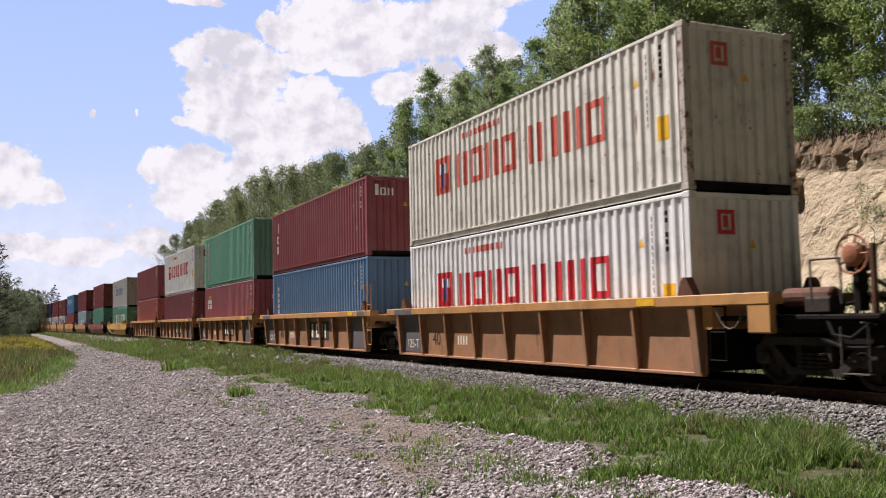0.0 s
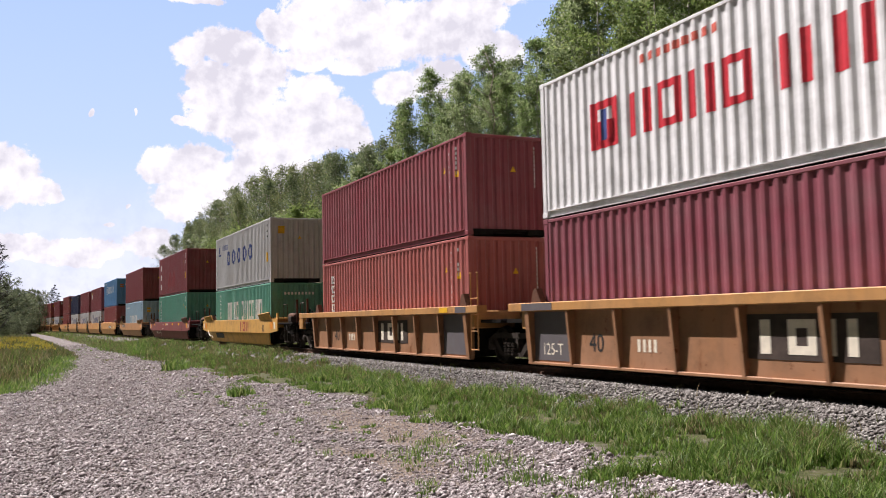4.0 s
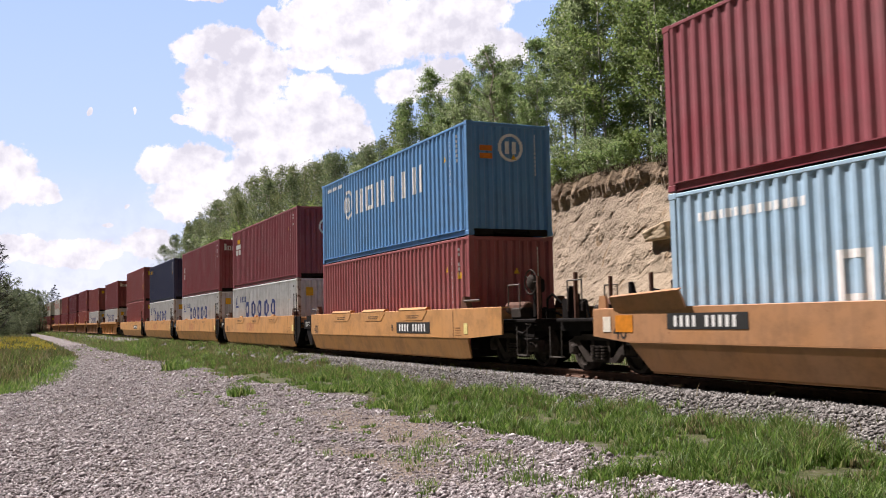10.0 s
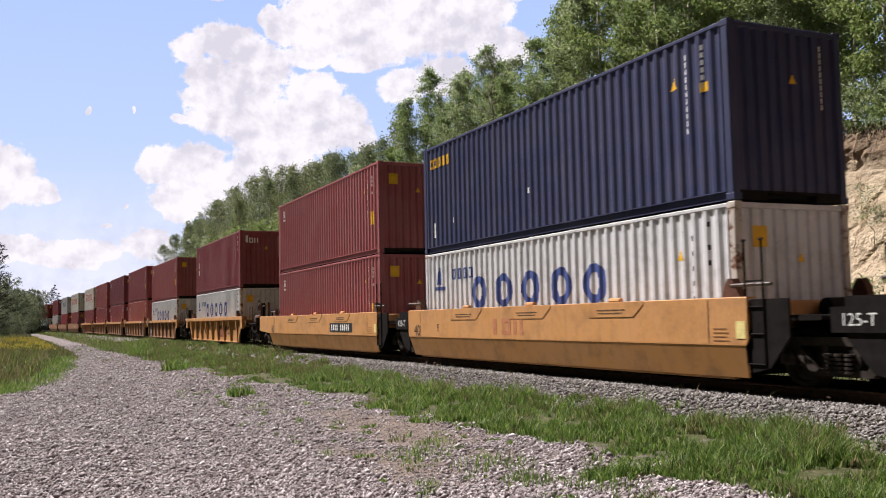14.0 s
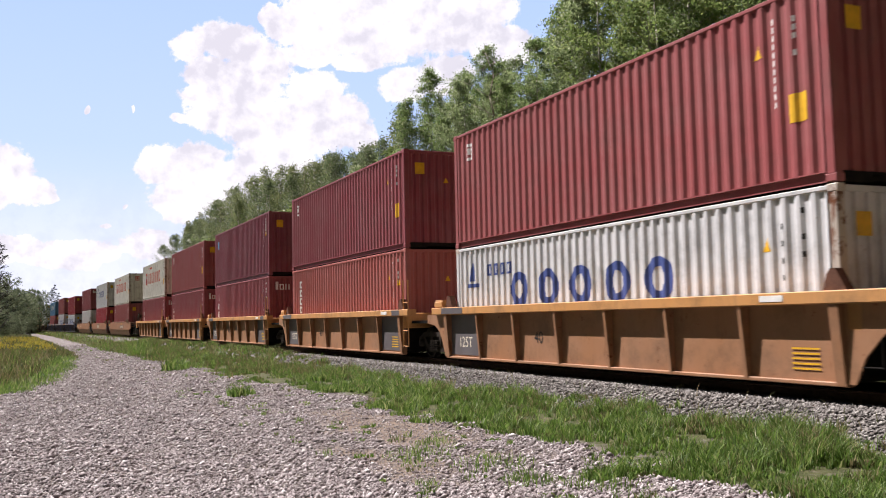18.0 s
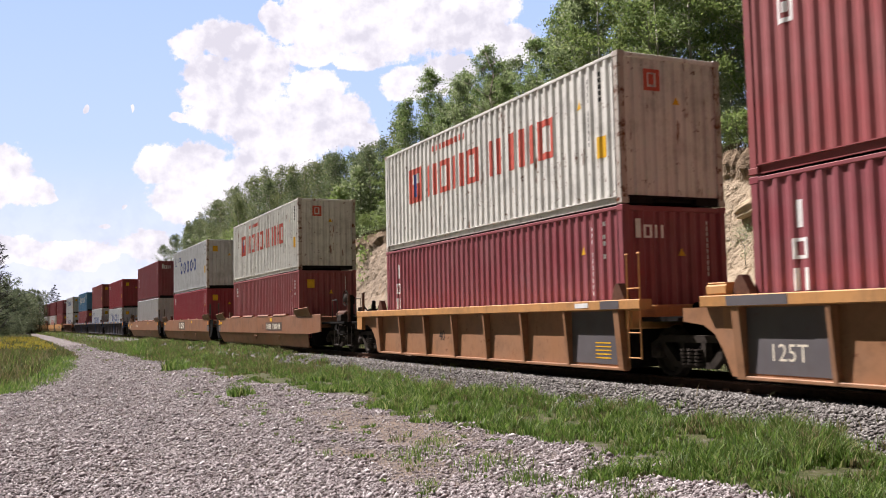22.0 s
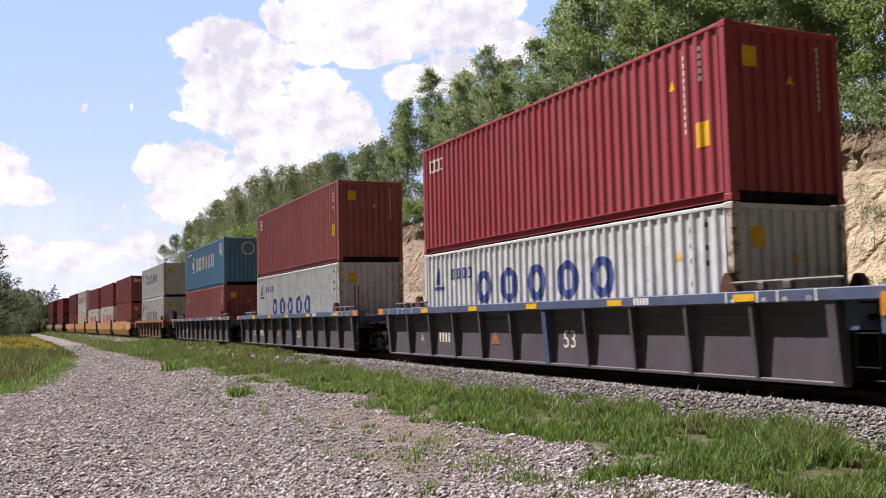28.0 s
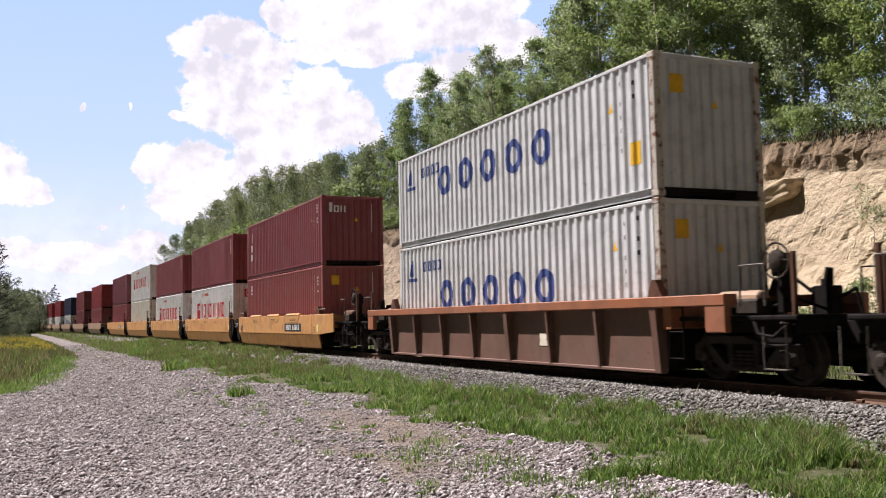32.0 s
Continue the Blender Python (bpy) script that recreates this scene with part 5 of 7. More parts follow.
def build_ground():
    def steps(*spans):
        out = []
        for a, b, s in spans:
            out += list(np.arange(a, b, s))
        return out
    xs = steps((-3000, -700, 230), (-700, -260, 40), (-260, -100, 5), (-100, -45, 1.2), (-45, -3, 0.42), (-3, 30, 3), (30, 300, 45), (300, 3001, 450))
    ys = steps((-3000, -300, 270), (-300, -40, 26), (-40, -8, 2.4), (-8, 10, 0.4), (10, 19, 1.0), (19, 26, 0.25), (26, 60, 3), (60, 300, 30), (300, 3001, 450))
    nx, ny = len(xs), len(ys)
    vs, cover = [], []
    for x in xs:
        for y in ys:
            vs.append((x, y, land(x, y)))
            cover.append(grassy(x, y) * (lerp(x, (-60, -30), (1.0, 0.62)) if y < 12 else 1.0))
    fs = [(i * ny + j, (i + 1) * ny + j, (i + 1) * ny + j + 1, i * ny + j + 1) for i in range(nx - 1) for j in range(ny - 1)]
    me = bpy.data.meshes.new("ground")
    me.from_pydata(vs, [], fs)
    at = me.attributes.new("grass_cover", "FLOAT", "POINT")
    at.data.foreach_set("value", cover)
    me.attributes.new("bare_soil", "FLOAT", "POINT").data.foreach_set("value", [bare_soil(v[0], v[1]) for v in vs])
    me.shade_smooth()
    m, n, l, b = base_mat("gravel_and_turf", 0.95)
    v = coords(n, l)
    a = n.new("ShaderNodeAttribute")
    a.attribute_name = "grass_cover"
    fine = noise_node(n, l, v, 26, 6, 0.75)
    vor = n.new("ShaderNodeTexVoronoi")
    vor.inputs["Scale"].default_value = 24
    l.new(v, vor.inputs["Vector"])
    stone = ramp(n, l, vor.outputs["Color"], [(0.1, (0.076, 0.066, 0.065)), (0.5, (0.175, 0.156, 0.155)), (0.95, (0.365, 0.339, 0.339))])
    dust = ramp(n, l, fine, [(0.3, (0.114, 0.099, 0.096)), (0.7, (0.259, 0.236, 0.235))])
    gravel = mix(n, l, 0.5, stone, dust)
    brown = ramp(n, l, noise_node(n, l, v, 0.7, 7, 0.7), [(0.40, (0, 0, 0)), (0.66, (1, 1, 1))])
    bf = n.new("ShaderNodeMath")
    bf.operation = "MULTIPLY"
    l.new(brown, bf.inputs[0])
    bf.inputs[1].default_value = 0.65
    gravel = mix(n, l, bf.outputs[0], gravel, (0.129, 0.099, 0.075))
    soil_at = n.new("ShaderNodeAttribute")
    soil_at.attribute_name = "bare_soil"
    gravel = mix(n, l, soil_at.outputs["Fac"], gravel, ramp(n, l, noise_node(n, l, v, 14, 7, 0.75), [(0.35, (0.116, 0.085, 0.065)), (0.65, (0.245, 0.197, 0.156))]))
    turf = ramp(n, l, noise_node(n, l, v, 3.0, 6, 0.7), [(0.3, (0.034, 0.041, 0.015)), (0.5, (0.061, 0.068, 0.024)), (0.75, (0.116, 0.102, 0.058))])
    add = n.new("ShaderNodeMath")
    add.operation = "MULTIPLY_ADD"
    l.new(noise_node(n, l, v, 9, 5), add.inputs[0])
    add.inputs[1].default_value = 0.8
    l.new(a.outputs["Fac"], add.inputs[2])
    mask = ramp(n, l, add.outputs[0], [(0.75, (0, 0, 0)), (1.0, (1, 1, 1))])
    l.new(mix(n, l, mask, gravel, turf), b.inputs["Base Color"])
    hgt = n.new("ShaderNodeMath")
    hgt.operation = "ADD"
    l.new(vor.outputs["Distance"], hgt.inputs[0])
    l.new(fine, hgt.inputs[1])
    bump(n, l, b, hgt.outputs[0], 0.6, 0.03)
    me.materials.append(m)
    tagged(new("ground", me), "grey gravel road and uneven turf beside the railway", "ground", kind="structure")


def isle_mat(name, stops, rough=0.85, through=0.0, gloss=0.25):
    """Colour that differs from piece to piece."""
    m, n, l, b = base_mat(name, rough)
    b.inputs["Specular IOR Level"].default_value = gloss
    r = n.new("ShaderNodeNewGeometry").outputs["Random Per Island"]
    c = ramp(n, l, r, stops)
    l.new(c, b.inputs["Base Color"])
    if through:
        tr = n.new("ShaderNodeBsdfTranslucent")
        l.new(c, tr.inputs["Color"])
        mx = n.new("ShaderNodeMixShader")
        mx.inputs[0].default_value = through
        l.new(b.outputs[0], mx.inputs[1])
        l.new(tr.outputs[0], mx.inputs[2])
        l.new(mx.outputs[0], n["Material Output"].inputs["Surface"])
    return m


def soup(name, verts, faces, mat, label, category):
    me = bpy.data.meshes.new(name)
    verts = np.asarray(verts, dtype=np.float32).reshape(-1, 3)
    faces = np.asarray(faces, dtype=np.int32)
    k = faces.shape[1]
    me.vertices.add(len(verts))
    me.vertices.foreach_set("co", verts.ravel())
    me.loops.add(faces.size)
    me.loops.foreach_set("vertex_index", faces.ravel())
    me.polygons.add(len(faces))
    me.polygons.foreach_set("loop_start", np.arange(0, faces.size, k, dtype=np.int32))
    me.update(calc_edges=True)
    me.materials.append(mat)
    return tagged(new(name, me), label, category, kind="stuff")


STONE_STOPS = [(0.0, (0.131, 0.106, 0.106)), (0.3, (0.231, 0.2, 0.201)), (0.65, (0.338, 0.299, 0.302)), (0.85, (0.4, 0.362, 0.362)), (1.0, (0.584, 0.554, 0.557))]


def stones(name, spots, sizes, label, stops):
    """Broken stones: squashed, jittered eight-sided lumps."""
    rng = np.random.default_rng(5)
    n = len(spots)
    base = np.array([(1, 0, 0), (-1, 0, 0), (0, 1, 0), (0, -1, 0), (0, 0, 1), (0, 0, -1)], dtype=np.float32)
    shape = base[None] * rng.uniform(0.55, 1.25, (n, 6, 1)) + rng.uniform(-0.28, 0.28, (n, 6, 3))
    shape *= rng.uniform(0.6, 1.15, (n, 1, 3))
    shape[:, :, 2] *= 0.7
    a = rng.uniform(0, 6.283, n)
    c, s = np.cos(a)[:, None], np.sin(a)[:, None]
    x, y = shape[..., 0] * c - shape[..., 1] * s, shape[..., 0] * s + shape[..., 1] * c
    pts = np.stack([x, y, shape[..., 2]], -1) * np.asarray(sizes)[:, None, None] + np.asarray(spots)[:, None, :]
    tri = np.array([(0, 2, 4), (2, 1, 4), (1, 3, 4), (3, 0, 4), (2, 0, 5), (1, 2, 5), (3, 1, 5), (0, 3, 5)])
    faces = (np.arange(n)[:, None, None] * 6 + tri[None]).reshape(-1, 3)
    soup(name, pts, faces, isle_mat(name + "_stone", stops), label, "gravel")


def build_stones():
    rng = random.Random(11)
    spots, sizes = [], []
    tries = 0
    while len(spots) < 125000 and tries < 800000:
        tries += 1
        r = 6.5 * (13.0 ** rng.random())
        az = radians(rng.uniform(-4, 50))
        x, y = -r * math.cos(az), r * math.sin(az)
        if y < -2 or grassy(x, y) > rng.uniform(0.45, 0.9) or y - BEND * x * x > 8.4:
            continue
        worn = bare_soil(x, y) > rng.uniform(0.05, 0.9)
        if worn and rng.random() < 0.12:
            continue
        s = (0.008 + 0.017 * rng.random() ** 1.5) * (0.62 if worn else 1.0) * (1.8 if rng.random() < 0.08 else 1) * (1 + r / 45)
        spots.append((x, y, land(x, y) + s * 0.3))
        sizes.append(s)
    for _ in range(9000):
        x, y = rng.uniform(-7, 5), rng.uniform(-6, 5)
        if grassy(x, y) > 0.6 or (math.hypot(x, y) > 6.5 and x < 0):
            continue
        s = rng.uniform(0.012, 0.032)
        spots.append((x, y, land(x, y) + s * 0.3))
        sizes.append(s)
    stones("gravel", spots, sizes, "loose grey crushed gravel on the road", STONE_STOPS)
    spots, sizes = [], []
    for _ in range(27000):
        x = -5 - 30 * rng.random() ** 1.3
        d = rng.uniform(8.35, 10.1)
        s = rng.uniform(0.022, 0.048)
        spots.append((x, d + BEND * x * x, ballast_z(d) + s * 0.3))
        sizes.append(s)
    stones("ballast", spots, sizes, "pale grey crushed ballast on the shoulder of the track", [(0.0, (0.062, 0.056, 0.052)), (0.4, (0.13, 0.12, 0.114)), (0.8, (0.211, 0.198, 0.189)), (1.0, (0.341, 0.329, 0.31))])


def ballast_z(d):
    return lerp(d, (8.3, 8.6, 9.35, 12.9, 13.8, 14.2), (-0.5, -0.40, -0.16, -0.16, -0.40, -0.5))


def build_track():
    ds = (8.3, 8.6, 8.9, 9.2, 9.35, 9.9, 12.5, 12.9, 13.4, 13.8, 14.2)
    xs = list(np.arange(-700, -60, 10)) + list(np.arange(-60, 30, 0.7)) + [60, 120, 200]
    k = len(ds)
    vs = [(x, d + BEND * x * x, ballast_z(d) + noise.noise(Vector((x * 1.5, d * 2, 0))) * 0.02) for x in xs for d in ds]
    me = bpy.data.meshes.new("track_bed")
    me.from_pydata(vs, [], [(i * k + j, (i + 1) * k + j, (i + 1) * k + j + 1, i * k + j + 1) for i in range(len(xs) - 1) for j in range(k - 1)])
    m, n, l, b = base_mat("ballast_bed", 0.95)
    v = coords(n, l)
    vor = n.new("ShaderNodeTexVoronoi")
    vor.inputs["Scale"].default_value = 14
    l.new(v, vor.inputs["Vector"])
    l.new(ramp(n, l, vor.outputs["Color"], [(0.1, (0.058, 0.05, 0.049)), (0.5, (0.137, 0.126, 0.119)), (0.95, (0.259, 0.245, 0.23))]), b.inputs["Base Color"])
    bump(n, l, b, vor.outputs["Distance"], 0.9, 0.05)
    me.materials.append(m)
    tagged(new("track_bed", me), "raised bed of grey ballast under the rails", "track bed", kind="structure")
    track = tagged(new("railway_track"), "steel rails on dark wooden ties in ballast", "railway track", kind="structure")
    for side in (-0.755, 0.755):
        g = Geo()
        prof = [(-0.07, -0.17), (0.07, -0.17), (0.07, -0.155), (0.012, -0.13), (0.012, -0.045), (0.036, -0.03), (0.036, -0.004), (0.028, 0.0), (-0.028, 0.0), (-0.036, -0.004), (-0.036, -0.03), (-0.012, -0.045), (-0.012, -0.13), (-0.07, -0.155)]
        px = list(np.arange(-700, -60, 20)) + list(np.arange(-60, 31, 6)) + [80, 200]
        for a, b2 in zip(px, px[1:]):
            vs = [(x, track_y(x) + side + y, z) for x in (a, b2) for y, z in prof]
            kk = len(prof)
            g.add(vs, [(i, (i + 1) % kk, kk + (i + 1) % kk, kk + i) for i in range(kk)])
        part("rail", g, RAILSIDE, track)
        part("rail_head", Geo().add([(x, track_y(x) + side + y, 0.004) for x in px for y in (-0.025, 0.025)], [(2 * i, 2 * i + 1, 2 * i + 3, 2 * i + 2) for i in range(len(px) - 1)]), TREAD, track, "polished running surface")
    tie = plain("weathered_tie", (0.075, 0.055, 0.042), 0.9, 0, 0.4, 4.0, 0.4)
    for i in range(110):
        x = 4 - i * 0.53
        part("tie", lambda: Geo().cbox(-0.115, 0.115, -1.3, 1.3, -0.34, -0.165, 0.015), tie, track, key="tie", at=pose(x, track_y(x), 0, 0, 0, ((i * 37) % 7 - 3) * 0.3))
        part("tie_plate", lambda: Geo().box(-0.09, 0.09, -0.17, 0.17, -0.166, -0.150).cbox(-0.05, 0.05, -0.16, -0.10, -0.15, -0.10), RAILSIDE, track, key="tplate", at=(x, track_y(x) - 0.755, 0))


# ---- the sand cliff ----
def build_cliff():
    xs = np.concatenate([np.arange(-112, -52, 0.3), np.arange(-52, -8, 0.11), np.arange(-8, 14, 0.4)])
    k = 84
    vs, fs, depth = [], [], []
    for x in xs:
        top = cliff_top(x) + 0.12 * noise.noise(Vector((x * 0.6, 0, 9)))
        fade = min(1.0, max(0.0, (x + 112) / 22))
        for j in range(k):
            t = j / (k - 1)
            z = 0.7 + (top - 0.7) * t
            d = 19.7 + 2.6 * t + 1.0 * (1 - fade) 
            if t < 0.3:
                d -= 0.9 * (0.3 - t) / 0.3
            big = noise.fractal(Vector((x * 0.12, z * 0.25, 2.0)), 1.0, 2.0, 2) * 0.22
            # short flakes that lean down to the west, each with one sharp lip
            u, w = x * 0.62 + z * 0.78, x * 0.78 - z * 0.62
            sway = noise.noise(Vector((x * 0.8, z * 0.8, 31.0))) * 0.5
            f1 = noise.noise(Vector((u * 1.5, w * 2.7 + sway * 2, 4.0)))
            f2 = noise.noise(Vector((u * 3.2, w * 5.0 + sway * 2, 14.0)))
            crack = (0.06 * min(1.0, (f1 - 0.30) * 7) if f1 > 0.30 else 0.0) + (0.03 * min(1.0, (f2 - 0.32) * 6) if f2 > 0.32 else 0.0)
            small = noise.fractal(Vector((x * 1.3, z * 1.6, 8.0)), 0.7, 2.2, 6) * 0.05
            down = (1 - t) * (top - 0.7)
            soil = min(1.0, max(0.0, (1.15 + 0.4 * noise.noise(Vector((x * 0.5, 0, 40))) - down) / 0.5))
            g1 = noise.noise(Vector((x * 2.4, z * 0.35, 12))) + 0.6 * noise.noise(Vector((x * 5.5, z * 0.5, 17)))
            d += -big + crack + small + soil * (0.20 * g1 - 0.30)
            if j == k - 1:
                d += 1.6
            vs.append((x, d + BEND * x * x, z + (0.1 if j == k - 1 else 0)))
            depth.append((1 - t) * (top - 0.7))
    for i in range(len(xs) - 1):
        for j in range(k - 1):
            fs.append((i * k + j, i * k + j + 1, (i + 1) * k + j + 1, (i + 1) * k + j))
    me = bpy.data.meshes.new("cliff")
    me.from_pydata(vs, [], fs)
    me.attributes.new("below_turf", "FLOAT", "POINT").data.foreach_set("value", depth)
    m, n, l, b = base_mat("dry_sand_face", 0.95)
    v = coords(n, l)
    st = n.new("ShaderNodeMapping")
    st.inputs["Scale"].default_value = (0.6, 0.6, 2.0)
    l.new(v, st.inputs["Vector"])
    sand = ramp(n, l, noise_node(n, l, st.outputs[0], 0.8, 7, 0.65), [(0.3, (0.372, 0.295, 0.202)), (0.55, (0.458, 0.376, 0.268)), (0.75, (0.52, 0.433, 0.318))])
    fine = noise_node(n, l, v, 5.5, 8, 0.72)
    sand = mix(n, l, 0.4, sand, ramp(n, l, fine, [(0.32, (0.295, 0.219, 0.136)), (0.52, (0.512, 0.407, 0.279))]))
    # the sand turns darker and browner further west
    xyz = n.new("ShaderNodeSeparateXYZ")
    l.new(v, xyz.inputs[0])
    west = n.new("ShaderNodeMapRange")
    west.inputs["From Min"].default_value, west.inputs["From Max"].default_value = -17.0, -31.0
    west.inputs["To Max"].default_value = 0.85
    l.new(xyz.outputs[0], west.inputs["Value"])
    sand = mix(n, l, west.outputs[0], sand, ramp(n, l, noise_node(n, l, v, 1.3, 7, 0.7), [(0.35, (0.17, 0.13, 0.098)), (0.65, (0.335, 0.265, 0.2))]))
    below = n.new("ShaderNodeAttribute")
    below.attribute_name = "below_turf"
    at = n.new("ShaderNodeMath")
    at.operation = "MULTIPLY_ADD"
    l.new(noise_node(n, l, v, 0.8, 5), at.inputs[0])
    at.inputs[1].default_value = -0.9
    l.new(below.outputs["Fac"], at.inputs[2])
    soil = n.new("ShaderNodeMapRange")
    soil.inputs["From Min"].default_value, soil.inputs["From Max"].default_value = 0.80, 0.25
    l.new(at.outputs[0], soil.inputs["Value"])
    brown = ramp(n, l, noise_node(n, l, v, 3.0, 6, 0.7), [(0.3, (0.115, 0.083, 0.056)), (0.7, (0.30, 0.22, 0.145))])
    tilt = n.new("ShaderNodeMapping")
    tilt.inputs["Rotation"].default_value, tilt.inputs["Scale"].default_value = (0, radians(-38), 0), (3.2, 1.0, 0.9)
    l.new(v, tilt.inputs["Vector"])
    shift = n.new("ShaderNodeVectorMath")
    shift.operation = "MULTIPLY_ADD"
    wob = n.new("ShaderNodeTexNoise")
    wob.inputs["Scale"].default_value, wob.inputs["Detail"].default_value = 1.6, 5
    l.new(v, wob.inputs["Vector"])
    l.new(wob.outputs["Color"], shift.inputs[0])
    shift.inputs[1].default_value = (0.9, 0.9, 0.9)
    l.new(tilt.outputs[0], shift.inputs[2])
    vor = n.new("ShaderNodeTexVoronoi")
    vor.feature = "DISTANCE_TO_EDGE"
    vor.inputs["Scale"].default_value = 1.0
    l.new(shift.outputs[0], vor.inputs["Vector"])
    # slanting streaks: the shade inside cracks is put into the colour, and into the bump
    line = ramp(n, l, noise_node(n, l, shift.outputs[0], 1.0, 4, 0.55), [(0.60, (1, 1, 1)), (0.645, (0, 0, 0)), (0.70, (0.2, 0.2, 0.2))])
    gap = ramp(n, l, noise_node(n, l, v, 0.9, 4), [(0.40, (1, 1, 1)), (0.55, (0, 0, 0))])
    shaded_cracks = mix(n, l, 1.0, line, gap, "ADD")
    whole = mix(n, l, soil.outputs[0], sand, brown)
    whole = mix(n, l, 0.8, whole, mix(n, l, shaded_cracks, (0.25, 0.17, 0.10), whole))
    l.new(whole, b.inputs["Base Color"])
    hs = n.new("ShaderNodeMath")
    hs.operation = "MULTIPLY_ADD"
    l.new(shaded_cracks, hs.inputs[0])
    hs.inputs[1].default_value = 0.8
    l.new(fine, hs.inputs[2])
    bump(n, l, b, hs.outputs[0], 0.9, 0.09)
    me.materials.append(m)
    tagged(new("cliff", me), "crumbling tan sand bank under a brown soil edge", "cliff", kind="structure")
    # sandstone slabs that stick out of the face
    slab_mat = plain("sandstone", (0.47, 0.37, 0.25), 0.9, 0, 0.25, 3.0, 0.4)
    for x, d, z, sx, sy, sz, ry in ((-22.2, 21.5, 4.63, 1.12, 0.62, 0.25, -17), (-38.0, 21.1, 3.7, 0.75, 0.6, 0.28, -12), (-27.2, 21.2, 4.05, 0.62, 0.55, 0.26, -8)):
        bm = bmesh.new()
        bmesh.ops.create_icosphere(bm, subdivisions=5, radius=1.0)
        for q in bm.verts:
            p = q.co / (sum(abs(c) ** 12 for c in q.co) ** (1 / 12))
            o = noise.fractal(p * 1.1 + Vector((x, 0, 0)), 1.0, 2.0, 4) * 0.08
            q.co = Vector((p.x * sx, p.y * sy, p.z * sz * (1.0 + 0.25 * p.x))) * (1 + o)
        me = bpy.data.meshes.new("sandstone_slab")
        bm.to_mesh(me)
        bm.free()
        me.materials.append(slab_mat)
        me.shade_smooth()
        ob = tagged(new("sandstone_slab", me), "jutting block of tan sandstone in the bank", "rock", "slabs in the bank")
        ob.matrix_basis = pose(x, d + BEND * x * x, z, 4, ry, 6)


# ---- trees, bushes and grass ----
BARK = plain("grey_bark", (0.34, 0.32, 0.28), 0.9, 0, 0.35, 7.0, 0.4)
DARKBARK = plain("dark_bark", (0.07, 0.055, 0.045), 0.9, 0, 0.35, 7.0, 0.4)
LEAF = isle_mat("aspen_leaf", [(0.0, (0.092, 0.147, 0.046)), (0.5, (0.184, 0.268, 0.087)), (1.0, (0.351, 0.415, 0.184))], 0.42, 0.6, 0.6)
LEAF_B = isle_mat("poplar_leaf", [(0.0, (0.11, 0.156, 0.064)), (0.5, (0.207, 0.271, 0.115)), (1.0, (0.378, 0.429, 0.239))], 0.42, 0.6, 0.6)
LEAF_C = isle_mat("willow_leaf", [(0.0, (0.11, 0.166, 0.046)), (0.5, (0.193, 0.268, 0.078)), (1.0, (0.314, 0.369, 0.138))], 0.55, 0.5)
DEEPLEAF = isle_mat("dark_leaf", [(0.0, (0.09, 0.112, 0.062)), (0.5, (0.157, 0.196, 0.106)), (1.0, (0.259, 0.288, 0.168))], 0.6, 0.4)
OLIVE = isle_mat("olive_leaf", [(0.0, (0.072, 0.096, 0.036)), (0.5, (0.15, 0.186, 0.07)), (1.0, (0.276, 0.3, 0.126))], 0.5, 0.5, 0.5)
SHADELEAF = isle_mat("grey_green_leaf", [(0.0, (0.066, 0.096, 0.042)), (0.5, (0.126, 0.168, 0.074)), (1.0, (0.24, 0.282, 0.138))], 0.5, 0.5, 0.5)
NEEDLE = isle_mat("spruce_needle", [(0.0, (0.009, 0.017, 0.009)), (0.6, (0.018, 0.032, 0.016)), (1.0, (0.036, 0.047, 0.025))], 0.7, 0.1)
BLADE = isle_mat("grass_blade", [(0.0, (0.045, 0.088, 0.016)), (0.45, (0.112, 0.20, 0.035)), (0.8, (0.20, 0.305, 0.065)), (1.0, (0.32, 0.315, 0.15))], 0.5, 0.5, 0.5)
DRYBLADE = isle_mat("dry_grass_blade", [(0.0, (0.072, 0.101, 0.029)), (0.4, (0.13, 0.144, 0.05)), (0.8, (0.216, 0.18, 0.094)), (1.0, (0.302, 0.245, 0.144))], 0.8, 0.4)
BANKBLADE = isle_mat("bank_weed", [(0.0, (0.052, 0.07, 0.023)), (0.4, (0.103, 0.117, 0.038)), (0.75, (0.178, 0.155, 0.07)), (1.0, (0.299, 0.239, 0.14))], 0.8, 0.4)
ROOTS = isle_mat("hanging_roots", [(0.0, (0.043, 0.03, 0.02)), (0.6, (0.086, 0.061, 0.04)), (1.0, (0.086, 0.101, 0.036))], 0.9)
FLOWER = isle_mat("yellow_flower", [(0.0, (0.396, 0.317, 0.036)), (1.0, (0.562, 0.475, 0.086))], 0.7, 0.3)


